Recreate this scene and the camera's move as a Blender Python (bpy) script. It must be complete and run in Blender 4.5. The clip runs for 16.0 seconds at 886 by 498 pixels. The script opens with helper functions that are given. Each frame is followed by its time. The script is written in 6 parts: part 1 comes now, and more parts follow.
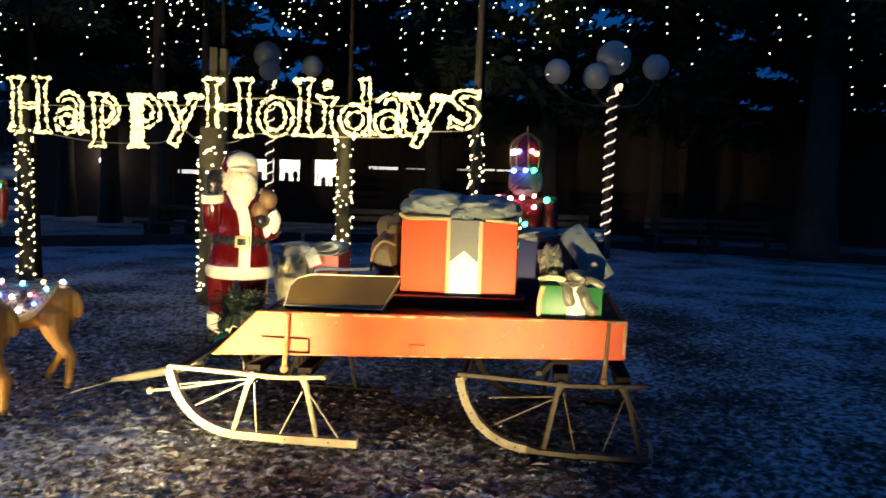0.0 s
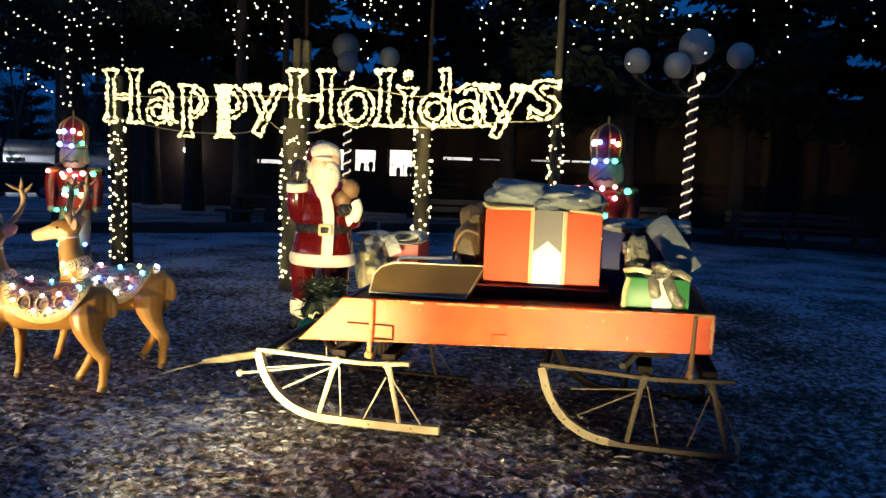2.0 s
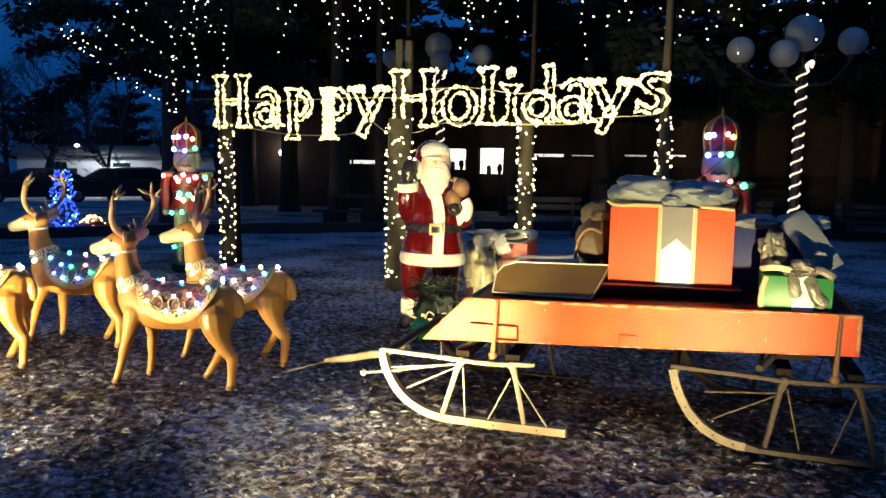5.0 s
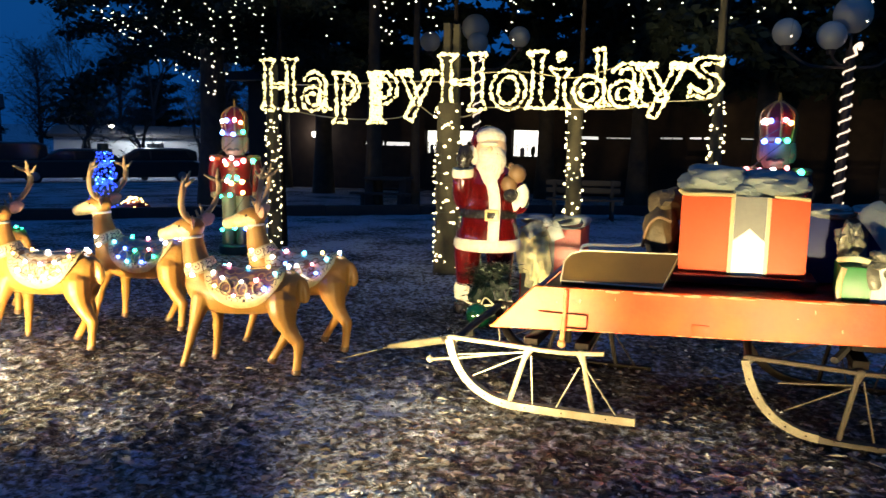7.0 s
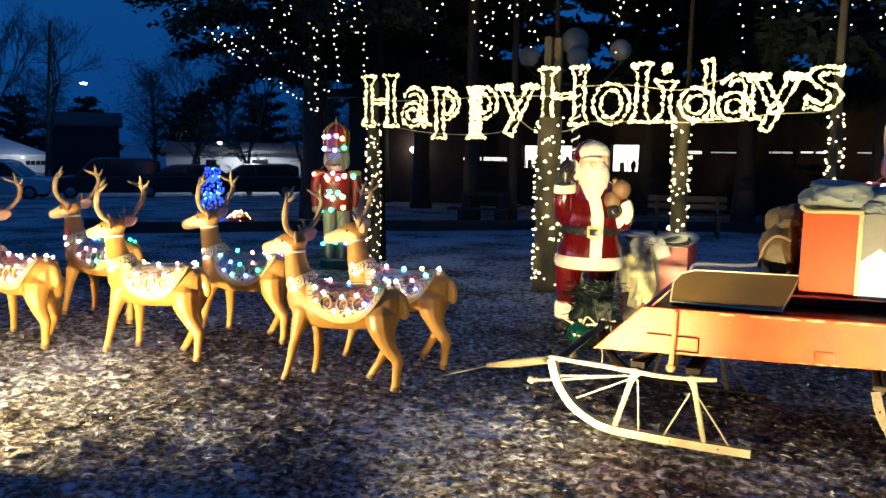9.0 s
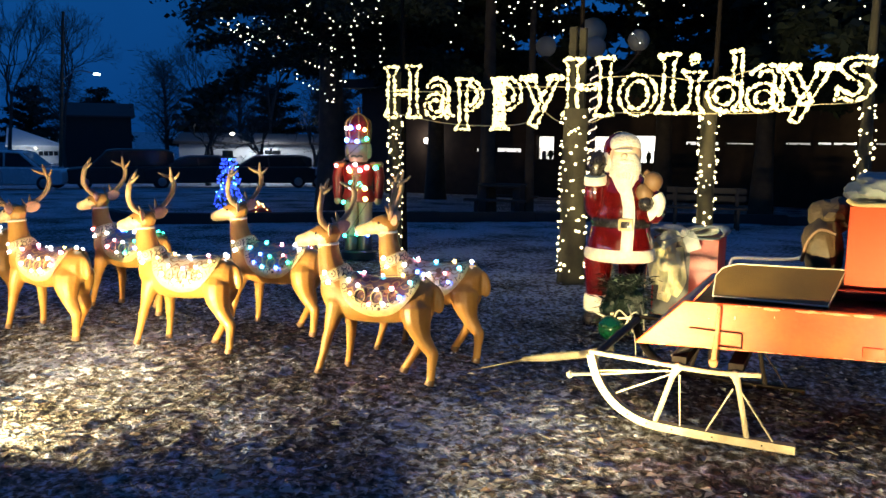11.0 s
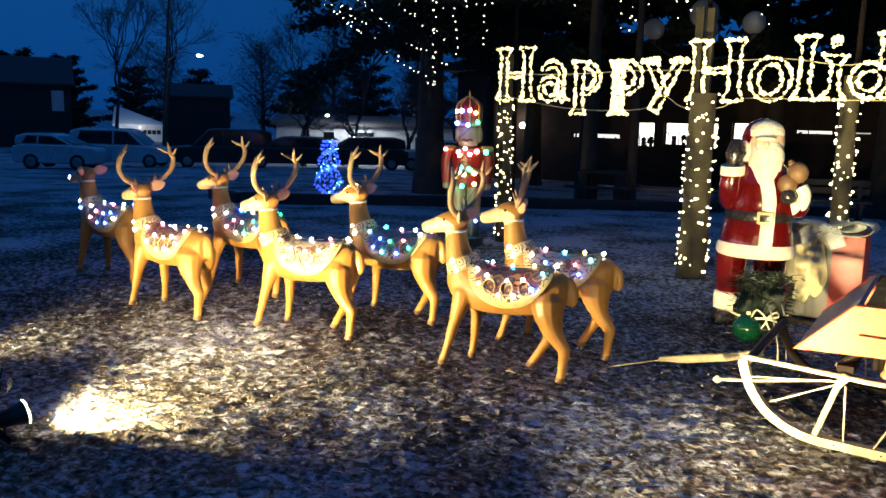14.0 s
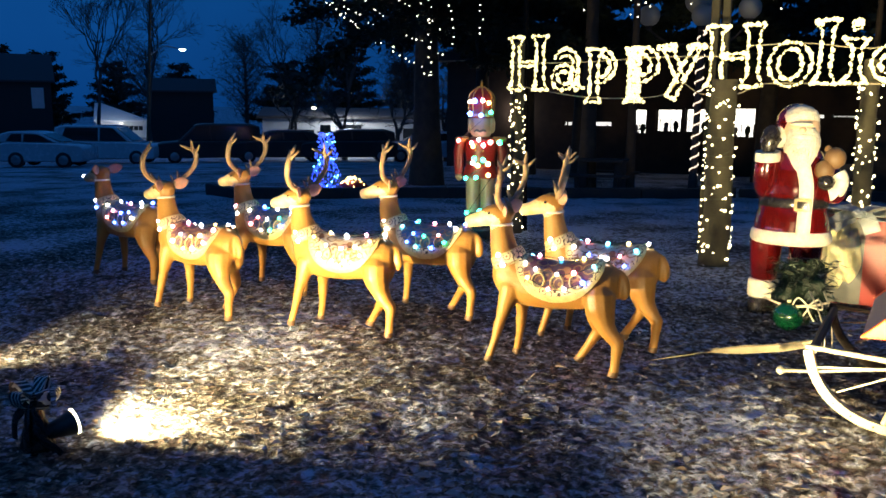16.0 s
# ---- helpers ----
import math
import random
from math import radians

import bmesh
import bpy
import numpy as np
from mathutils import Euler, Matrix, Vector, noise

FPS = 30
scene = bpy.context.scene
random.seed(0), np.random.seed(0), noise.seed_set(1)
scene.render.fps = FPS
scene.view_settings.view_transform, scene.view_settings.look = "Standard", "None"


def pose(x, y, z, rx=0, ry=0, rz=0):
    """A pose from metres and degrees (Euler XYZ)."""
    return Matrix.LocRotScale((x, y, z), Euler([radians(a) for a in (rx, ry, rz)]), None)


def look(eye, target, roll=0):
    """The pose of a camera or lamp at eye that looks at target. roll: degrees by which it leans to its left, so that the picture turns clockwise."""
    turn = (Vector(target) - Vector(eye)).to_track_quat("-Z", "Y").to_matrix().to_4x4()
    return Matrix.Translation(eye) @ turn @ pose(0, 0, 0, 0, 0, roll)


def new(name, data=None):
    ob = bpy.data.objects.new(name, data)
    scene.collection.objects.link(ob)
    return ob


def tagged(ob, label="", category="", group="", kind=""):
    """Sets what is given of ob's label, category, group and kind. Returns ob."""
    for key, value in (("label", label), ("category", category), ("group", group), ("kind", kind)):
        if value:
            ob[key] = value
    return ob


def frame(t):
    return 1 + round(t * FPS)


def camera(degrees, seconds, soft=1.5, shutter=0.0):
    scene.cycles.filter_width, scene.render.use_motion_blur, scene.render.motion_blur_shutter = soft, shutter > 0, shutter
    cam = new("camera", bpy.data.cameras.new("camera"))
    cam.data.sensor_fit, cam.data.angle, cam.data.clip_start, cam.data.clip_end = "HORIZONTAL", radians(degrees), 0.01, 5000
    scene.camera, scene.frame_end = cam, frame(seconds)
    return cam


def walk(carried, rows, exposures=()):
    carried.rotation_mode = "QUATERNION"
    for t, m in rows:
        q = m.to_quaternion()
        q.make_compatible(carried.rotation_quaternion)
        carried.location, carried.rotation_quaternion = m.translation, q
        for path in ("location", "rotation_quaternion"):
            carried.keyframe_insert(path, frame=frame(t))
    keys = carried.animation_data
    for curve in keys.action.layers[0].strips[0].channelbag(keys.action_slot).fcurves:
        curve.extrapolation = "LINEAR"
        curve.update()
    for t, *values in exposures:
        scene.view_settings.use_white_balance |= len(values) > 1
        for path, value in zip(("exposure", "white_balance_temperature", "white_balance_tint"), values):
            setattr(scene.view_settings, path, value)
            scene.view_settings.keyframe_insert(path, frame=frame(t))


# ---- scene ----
cam = camera(57.0, 16.0, shutter=0.5)
PATH = [
    (0, (0.478, 0.059, 1.658), (0.271, 2.038, 1.452), 1.9),
    (0.5, (0.449, 0.043, 1.651), (0.174, 2.01, 1.411), 2.0),
    (1, (0.436, 0.031, 1.653), (0.124, 1.992, 1.42), 2.1),
    (1.5, (0.416, 0.033, 1.652), (0.064, 1.987, 1.413), 2.0),
    (2, (0.407, 0.027, 1.649), (0.029, 1.977, 1.415), 2.1),
    (2.5, (0.394, 0.042, 1.644), (-0.027, 1.984, 1.416), 1.8),
    (3, (0.38, 0.027, 1.647), (-0.071, 1.963, 1.421), 1.6),
    (3.5, (0.342, 0.023, 1.646), (-0.122, 1.953, 1.401), 1.4),
    (4, (0.28, 0.028, 1.636), (-0.234, 1.946, 1.392), 0.9),
    (6.5, (-0.017, -0.008, 1.677), (-0.632, 1.877, 1.415), 1.2),
    (7, (-0.079, -0.057, 1.683), (-0.716, 1.816, 1.392), 1.0),
    (7.5, (-0.077, -0.009, 1.683), (-0.817, 1.833, 1.445), 1.2),
    (8, (-0.063, 0.038, 1.672), (-0.893, 1.838, 1.405), 1.6),
    (8.5, (-0.084, 0.055, 1.678), (-0.944, 1.84, 1.406), 1.9),
    (9, (-0.156, 0.029, 1.679), (-1.011, 1.819, 1.421), 0.7),
    (9.5, (-0.197, 0.012, 1.68), (-1.072, 1.79, 1.413), 0.5),
    (12, (-0.47, -0.044, 1.686), (-1.342, 1.731, 1.392), 0.8),
    (12.5, (-0.542, -0.075, 1.688), (-1.447, 1.682, 1.38), 0.2),
    (13, (-0.583, -0.023, 1.692), (-1.569, 1.692, 1.399), 0.6),
    (13.5, (-0.626, 0.041, 1.671), (-1.68, 1.708, 1.339), 2.3),
    (14, (-0.724, 0.06, 1.672), (-1.774, 1.732, 1.35), 1.5),
    (14.5, (-0.837, 0.058, 1.672), (-1.876, 1.737, 1.353), 0.6),
    (15, (-0.947, 0.02, 1.678), (-1.96, 1.714, 1.356), 0.9),
    (15.5, (-1.048, -0.038, 1.681), (-2.056, 1.66, 1.363), 1.3),
    (16, (-1.133, -0.048, 1.672), (-2.146, 1.642, 1.328), 0.5),
]
walk(cam, [(t, look(eye, target, roll)) for t, eye, target, roll in PATH], ((0.0, -0.22), (2.5, -0.18), (4.2, -0.11), (7.0, -0.09), (9.5, -0.03), (16.0, 0.0)))

# ---- light: blue dusk sky, no sun; warm ground floods and fairy lights do the rest ----
world = bpy.data.worlds.new("dusk_sky")
scene.world = world
world.use_nodes = True
wn, wl = world.node_tree.nodes, world.node_tree.links
wn.clear()
w_out = wn.new("ShaderNodeOutputWorld")
w_bg = wn.new("ShaderNodeBackground")
w_ramp = wn.new("ShaderNodeValToRGB")
w_sep = wn.new("ShaderNodeSeparateXYZ")
w_tc = wn.new("ShaderNodeTexCoord")
w_ramp.color_ramp.elements[0].position = 0.0
w_ramp.color_ramp.elements[0].color = (0.0020, 0.040, 0.175, 1)
w_ramp.color_ramp.elements[1].position = 0.34
w_ramp.color_ramp.elements[1].color = (0.005, 0.082, 0.30, 1)
w_ramp.color_ramp.elements.new(0.85).color = (0.012, 0.084, 0.29, 1)
w_cloud = wn.new("ShaderNodeTexNoise")
w_cloud.inputs["Scale"].default_value = 3.0
w_cloud.inputs["Detail"].default_value = 4.0
w_mul = wn.new("ShaderNodeMath")
w_mul.operation = "MULTIPLY_ADD"
w_mul.inputs[1].default_value = 0.9
w_mul.inputs[2].default_value = 0.55
wl.new(w_tc.outputs["Generated"], w_sep.inputs[0])
wl.new(w_tc.outputs["Generated"], w_cloud.inputs["Vector"])
wl.new(w_sep.outputs["Z"], w_ramp.inputs["Fac"])
wl.new(w_ramp.outputs["Color"], w_bg.inputs["Color"])
wl.new(w_cloud.outputs["Fac"], w_mul.inputs[0])
wl.new(w_mul.outputs[0], w_bg.inputs["Strength"])
wl.new(w_bg.outputs[0], w_out.inputs[0])


def spot(name, eye, target, watts, degrees, blend=0.6, colour=(1.0, 0.785, 0.39), size=0.05):
    data = bpy.data.lights.new(name, "SPOT")
    data.energy, data.spot_size, data.spot_blend, data.color, data.shadow_soft_size = watts, radians(degrees), blend, colour, size
    ob = new(name, data)
    ob.matrix_world = look(eye, target)
    return ob


FLOODS = [  # fixture, aim, watts, degrees, soft edge
    ((-1.52, 2.42, 0.13), (-1.45, 4.70, 0.58), 3300, 46, 1.0),
    ((-4.90, 2.40, 0.112), (-4.38, 4.60, 0.40), 2050, 122, 0.8),
    ((-6.75, 2.55, 0.10), (-6.25, 4.50, 0.24), 680, 76, 1.0),
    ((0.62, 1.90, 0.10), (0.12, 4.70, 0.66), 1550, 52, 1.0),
]

# extra spot without a fixture, added to brighten the ground and nearest deer
spot("flood_spill", (-1.54, 2.42, 0.12), (-1.46, 4.05, -0.02), 540, 78, 1.0)

# ---- materials ----
def mat(name, colour, rough=0.6, metal=0.0, var=0.25, scale=8.0, fine=60.0, bump=0.15, second=None, spec=0.5, coat=0.0, trans=0.0):
    """Two scales of noise vary a base colour towards a second one and its roughness; fine noise gives relief."""
    m = bpy.data.materials.new(name)
    m.use_nodes = True
    n, l = m.node_tree.nodes, m.node_tree.links
    b = n["Principled BSDF"]
    tc = n.new("ShaderNodeTexCoord")
    a, f = n.new("ShaderNodeTexNoise"), n.new("ShaderNodeTexNoise")
    a.inputs["Scale"].default_value, a.inputs["Detail"].default_value = scale, 5
    f.inputs["Scale"].default_value, f.inputs["Detail"].default_value = fine, 3
    l.new(tc.outputs["Object"], a.inputs["Vector"])
    l.new(tc.outputs["Object"], f.inputs["Vector"])
    ramp = n.new("ShaderNodeValToRGB")
    ramp.color_ramp.elements[0].position, ramp.color_ramp.elements[1].position = 0.32, 0.68
    dark = second or tuple(c * (1 - var) for c in colour)
    ramp.color_ramp.elements[0].color = (*dark, 1)
    ramp.color_ramp.elements[1].color = (*colour, 1)
    mix = n.new("ShaderNodeMix")
    mix.data_type = "RGBA"
    mix.inputs["Factor"].default_value = 0.22
    l.new(a.outputs["Fac"], ramp.inputs["Fac"])
    l.new(ramp.outputs["Color"], mix.inputs["A"])
    f2 = n.new("ShaderNodeValToRGB")
    f2.color_ramp.elements[0].color = (*[c * (1 - var) for c in dark], 1)
    f2.color_ramp.elements[1].color = (*[min(1, c * (1 + var * 0.5)) for c in colour], 1)
    l.new(f.outputs["Fac"], f2.inputs["Fac"])
    l.new(f2.outputs["Color"], mix.inputs["B"])
    l.new(mix.outputs["Result"], b.inputs["Base Color"])
    rr = n.new("ShaderNodeMapRange")
    rr.inputs["To Min"].default_value, rr.inputs["To Max"].default_value = max(0.03, rough - 0.12), min(1, rough + 0.12)
    l.new(a.outputs["Fac"], rr.inputs["Value"])
    l.new(rr.outputs["Result"], b.inputs["Roughness"])
    b.inputs["Metallic"].default_value = metal
    b.inputs["Specular IOR Level"].default_value = spec
    b.inputs["Coat Weight"].default_value = coat
    b.inputs["Transmission Weight"].default_value = trans
    if bump:
        bp = n.new("ShaderNodeBump")
        bp.inputs["Strength"].default_value, bp.inputs["Distance"].default_value = bump, 0.01
        l.new(f.outputs["Fac"], bp.inputs["Height"])
        l.new(bp.outputs["Normal"], b.inputs["Normal"])
    return m


def glow(name, colour, strength, sample=True):
    m = bpy.data.materials.new(name)
    m.use_nodes = True
    b = m.node_tree.nodes["Principled BSDF"]
    b.inputs["Base Color"].default_value = (*colour, 1)
    b.inputs["Emission Color"].default_value = (*colour, 1)
    b.inputs["Emission Strength"].default_value = strength
    if not sample:
        m.cycles.emission_sampling = "NONE"
    return m


def patchy(name, stops, scale, detail, rough, bump, dist, scale2=None):
    """Ground cover: several colours by one noise, blurred by a second, with relief."""
    m = bpy.data.materials.new(name)
    m.use_nodes = True
    n, l = m.node_tree.nodes, m.node_tree.links
    b = n["Principled BSDF"]
    tc = n.new("ShaderNodeTexCoord")
    a, f = n.new("ShaderNodeTexNoise"), n.new("ShaderNodeTexNoise")
    a.inputs["Scale"].default_value, a.inputs["Detail"].default_value, a.inputs["Roughness"].default_value = scale, detail, 0.62
    f.inputs["Scale"].default_value, f.inputs["Detail"].default_value = scale2 or scale * 0.08, 3
    a.inputs["Distortion"].default_value = 0.25
    l.new(tc.outputs["Object"], a.inputs["Vector"])
    l.new(tc.outputs["Object"], f.inputs["Vector"])
    add = n.new("ShaderNodeMath")
    add.operation = "MULTIPLY_ADD"
    add.inputs[1].default_value = 0.5
    l.new(f.outputs["Fac"], add.inputs[0])
    half = n.new("ShaderNodeMath")
    half.operation = "MULTIPLY"
    half.inputs[1].default_value = 0.75
    l.new(a.outputs["Fac"], half.inputs[0])
    l.new(half.outputs[0], add.inputs[2])
    sep = n.new("ShaderNodeSeparateXYZ")
    l.new(tc.outputs["Object"], sep.inputs[0])
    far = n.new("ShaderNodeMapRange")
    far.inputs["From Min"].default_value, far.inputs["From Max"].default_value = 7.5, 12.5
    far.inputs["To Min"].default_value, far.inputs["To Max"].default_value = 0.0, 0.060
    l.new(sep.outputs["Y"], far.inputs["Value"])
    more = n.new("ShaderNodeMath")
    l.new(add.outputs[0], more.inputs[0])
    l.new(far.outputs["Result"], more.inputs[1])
    turf = n.new("ShaderNodeMapRange")
    turf.inputs["From Min"].default_value, turf.inputs["From Max"].default_value = 0.8, 3.2
    turf.inputs["To Min"].default_value, turf.inputs["To Max"].default_value = 0.0, -0.015
    l.new(sep.outputs["X"], turf.inputs["Value"])
    bare = n.new("ShaderNodeMath")
    l.new(more.outputs[0], bare.inputs[0])
    l.new(turf.outputs["Result"], bare.inputs[1])
    # darker ellipse under the sled: bare soil, with the sled's shade put into the colour
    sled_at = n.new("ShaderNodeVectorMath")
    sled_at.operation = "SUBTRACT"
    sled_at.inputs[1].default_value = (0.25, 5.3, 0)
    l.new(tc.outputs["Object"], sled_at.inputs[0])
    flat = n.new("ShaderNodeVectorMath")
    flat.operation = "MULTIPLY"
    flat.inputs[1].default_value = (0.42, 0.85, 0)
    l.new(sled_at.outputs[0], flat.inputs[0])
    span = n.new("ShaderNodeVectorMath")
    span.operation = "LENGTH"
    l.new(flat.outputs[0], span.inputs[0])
    soil_shade = n.new("ShaderNodeMapRange")
    soil_shade.inputs["From Min"].default_value, soil_shade.inputs["From Max"].default_value = 0.45, 1.15
    soil_shade.inputs["To Min"].default_value, soil_shade.inputs["To Max"].default_value = -0.05, 0.0
    l.new(span.outputs["Value"], soil_shade.inputs["Value"])
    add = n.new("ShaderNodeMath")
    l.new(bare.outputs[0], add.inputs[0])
    l.new(soil_shade.outputs["Result"], add.inputs[1])
    ramp = n.new("ShaderNodeValToRGB")
    els = ramp.color_ramp.elements
    while len(els) < len(stops):
        els.new(0.5)
    for e, (p, c) in zip(els, stops):
        e.position, e.color = p, (*c, 1)
    l.new(add.outputs[0], ramp.inputs["Fac"])
    l.new(ramp.outputs["Color"], b.inputs["Base Color"])
    b.inputs["Roughness"].default_value = rough
    b.inputs["Specular IOR Level"].default_value = 0.12
    bp = n.new("ShaderNodeBump")
    bp.inputs["Strength"].default_value, bp.inputs["Distance"].default_value = bump, dist
    l.new(a.outputs["Fac"], bp.inputs["Height"])
    l.new(bp.outputs["Normal"], b.inputs["Normal"])
    return m


M = {}
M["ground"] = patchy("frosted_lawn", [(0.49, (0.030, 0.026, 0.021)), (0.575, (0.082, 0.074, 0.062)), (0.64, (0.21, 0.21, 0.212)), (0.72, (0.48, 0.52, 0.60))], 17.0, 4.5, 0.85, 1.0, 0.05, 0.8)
M["leaf"] = mat("dead_leaf", (0.15, 0.12, 0.09), 0.8, var=0.5, scale=24, fine=90, bump=0.1, second=(0.055, 0.038, 0.024))
M["leaf_frost"] = mat("frosted_leaf", (0.36, 0.36, 0.36), 0.8, var=0.4, scale=24, fine=90, bump=0.1, second=(0.22, 0.18, 0.13))
M["snow"] = mat("snow_crust", (0.50, 0.52, 0.55), 0.6, var=0.12, scale=20, fine=150, bump=0.4)
M["red_paint"] = mat("sled_red_paint", (0.74, 0.105, 0.010), 0.5, var=0.3, scale=4, fine=38, bump=0.16, second=(0.52, 0.050, 0.008), spec=0.28)
M["chip"] = mat("chipped_paint_wood", (0.56, 0.36, 0.17), 0.7, var=0.4, scale=25, fine=90, bump=0.4)
M["deck"] = mat("deck_dark_red", (0.13, 0.010, 0.010), 0.45, var=0.4, scale=5, fine=50, bump=0.15, spec=0.2)
M["inner"] = mat("sled_inner_blue_grey", (0.14, 0.13, 0.20), 0.6, var=0.3)
M["runner"] = mat("runner_worn_cream", (0.53, 0.46, 0.30), 0.6, var=0.6, scale=9, fine=70, bump=0.4, second=(0.36, 0.28, 0.16))
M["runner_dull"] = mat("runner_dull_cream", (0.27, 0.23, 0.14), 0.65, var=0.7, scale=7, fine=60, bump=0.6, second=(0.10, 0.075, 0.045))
# rear bob brown: dirt, and the shade behind its lit front curve
M["runner_dark"] = mat("runner_dirt_and_shade_brown", (0.065, 0.050, 0.032), 0.7, var=0.5, scale=12, fine=70, bump=0.4, second=(0.06, 0.045, 0.03))
M["tongue_wood"] = mat("weathered_tongue_wood", (0.22, 0.19, 0.12), 0.7, var=0.4, scale=9, fine=60, bump=0.4, second=(0.12, 0.10, 0.06))
# near-black: real iron bits, and shade put into the colour under the sled
M["iron"] = mat("dark_iron_and_shade", (0.014, 0.010, 0.008), 0.8, var=0.5, scale=15, bump=0.2, spec=0.12)
M["rod_rust"] = mat("rusty_orange_rod", (0.42, 0.20, 0.07), 0.6, var=0.5, scale=20, fine=80, bump=0.4, second=(0.20, 0.09, 0.04))
M["rod"] = mat("pale_metal_rod", (0.38, 0.34, 0.26), 0.45, metal=0.3, var=0.3, scale=20)
M["seat"] = mat("olive_brown_seat", (0.15, 0.090, 0.020), 0.5, var=0.3, scale=6, fine=120, bump=0.25)
M["trim"] = mat("pale_piping", (0.65, 0.58, 0.42), 0.5, var=0.2)
M["gift_red"] = mat("red_gift_foil", (0.80, 0.092, 0.030), 0.55, var=0.16, scale=4, fine=30, bump=0.1, spec=0.25)
M["gift_dark"] = mat("dark_red_gift_foil", (0.36, 0.028, 0.02), 0.4, var=0.25, scale=4, fine=30, bump=0.15)
M["gift_green"] = mat("green_gift_foil", (0.016, 0.24, 0.045), 0.42, var=0.3, scale=6, fine=30, bump=0.1)
M["gift_blue"] = mat("navy_gift_foil", (0.012, 0.020, 0.12), 0.5, var=0.3, scale=6, fine=30, bump=0.1, spec=0.25)
M["white_rib"] = mat("white_ribbon", (0.82, 0.80, 0.72), 0.45, var=0.1, scale=10, fine=90, bump=0.1)
M["gold_rib"] = mat("cream_ribbon_edge", (0.52, 0.42, 0.20), 0.35, var=0.2, scale=10)
M["silver"] = mat("dull_silver_bow", (0.13, 0.17, 0.19), 0.34, metal=0.12, var=0.4, scale=9, fine=26, bump=0.9)
M["bow_pale"] = mat("pale_bow_film", (0.40, 0.44, 0.45), 0.4, var=0.3, scale=9, fine=26, bump=0.7)
M["bow_teal"] = mat("grey_teal_bow_film", (0.24, 0.28, 0.27), 0.38, var=0.3, scale=6, fine=22, bump=0.5)
M["bow_khaki"] = mat("khaki_silver_bow_film", (0.24, 0.23, 0.16), 0.3, metal=0.1, var=0.45, scale=12, fine=30, bump=0.9)
M["face"] = mat("deer_pale_face", (0.82, 0.68, 0.40), 0.4, var=0.25, scale=20, fine=60, bump=0.15, second=(0.62, 0.42, 0.17))
M["ear"] = mat("deer_pink_ear", (0.66, 0.36, 0.24), 0.45, var=0.25, scale=18)
M["tail_grey"] = mat("grey_ribbon_tail", (0.15, 0.15, 0.135), 0.45, var=0.2, scale=5, fine=40, bump=0.2)
M["b_figure"] = glow("bulb_deep_blue", (0.03, 0.08, 1.0), 5.0)
M["bag"] = mat("tan_sack_cloth", (0.095, 0.068, 0.032), 0.55, var=0.5, scale=9, fine=24, bump=0.9)
M["fur"] = mat("deer_tan_resin", (0.43, 0.222, 0.050), 0.42, var=0.34, scale=6, fine=55, bump=0.2, second=(0.32, 0.145, 0.026))
M["hoof"] = mat("deer_hoof", (0.16, 0.09, 0.04), 0.5, var=0.3)
M["antler"] = mat("antler_cream_brown", (0.44, 0.30, 0.16), 0.5, var=0.45, scale=12, fine=60, bump=0.3)
M["cream"] = mat("cream_gold_trim", (0.70, 0.56, 0.25), 0.38, var=0.35, scale=28, fine=80, bump=0.3)
M["band"] = mat("pale_halter", (0.78, 0.72, 0.55), 0.45, var=0.15)
M["nose"] = mat("dark_nose", (0.03, 0.02, 0.02), 0.35)


def blanket_mat(name, base, second, spots):
    """Moulded saddle blanket: scroll ornament from a cell texture over the cloth colour."""
    m = mat(name, base, 0.38, var=0.25, scale=9, fine=70, bump=0.2, second=second)
    n, l = m.node_tree.nodes, m.node_tree.links
    b = n["Principled BSDF"]
    src = b.inputs["Base Color"].links[0].from_socket
    tc = [x for x in n if x.type == "TEX_COORD"][0]
    v = n.new("ShaderNodeTexVoronoi")
    v.feature = "F1"
    v.inputs["Scale"].default_value = 13
    l.new(tc.outputs["Object"], v.inputs["Vector"])
    wv = n.new("ShaderNodeMath")
    wv.operation = "SINE"
    sc = n.new("ShaderNodeMath")
    sc.operation = "MULTIPLY"
    sc.inputs[1].default_value = 16
    l.new(v.outputs["Distance"], sc.inputs[0])
    l.new(sc.outputs[0], wv.inputs[0])
    r = n.new("ShaderNodeValToRGB")
    r.color_ramp.elements[0].position, r.color_ramp.elements[1].position = 0.62, 0.76
    l.new(wv.outputs[0], r.inputs["Fac"])
    mx = n.new("ShaderNodeMix")
    mx.data_type = "RGBA"
    l.new(r.outputs["Color"], mx.inputs["Factor"])
    l.new(src, mx.inputs["A"])
    mx.inputs["B"].default_value = (*spots, 1)
    l.new(mx.outputs["Result"], b.inputs["Base Color"])
    return m


M["border"] = blanket_mat("blanket_gold_border", (0.74, 0.64, 0.38), (0.62, 0.46, 0.20), (0.07, 0.045, 0.03))
M["border"].node_tree.nodes["Voronoi Texture"].inputs["Scale"].default_value = 21
M["blanket_red"] = blanket_mat("blanket_dark_red", (0.20, 0.045, 0.05), (0.05, 0.10, 0.13), (0.40, 0.24, 0.10))
M["blanket_white"] = blanket_mat("blanket_ivory", (0.56, 0.50, 0.38), (0.40, 0.32, 0.22), (0.22, 0.12, 0.05))
M["blanket_blue"] = blanket_mat("blanket_blue_green", (0.08, 0.13, 0.24), (0.06, 0.17, 0.13), (0.30, 0.22, 0.14))
M["coat"] = mat("glossy_red_resin", (0.085, 0.003, 0.003), 0.14, var=0.3, scale=6, fine=9, bump=0.6, coat=1.0)
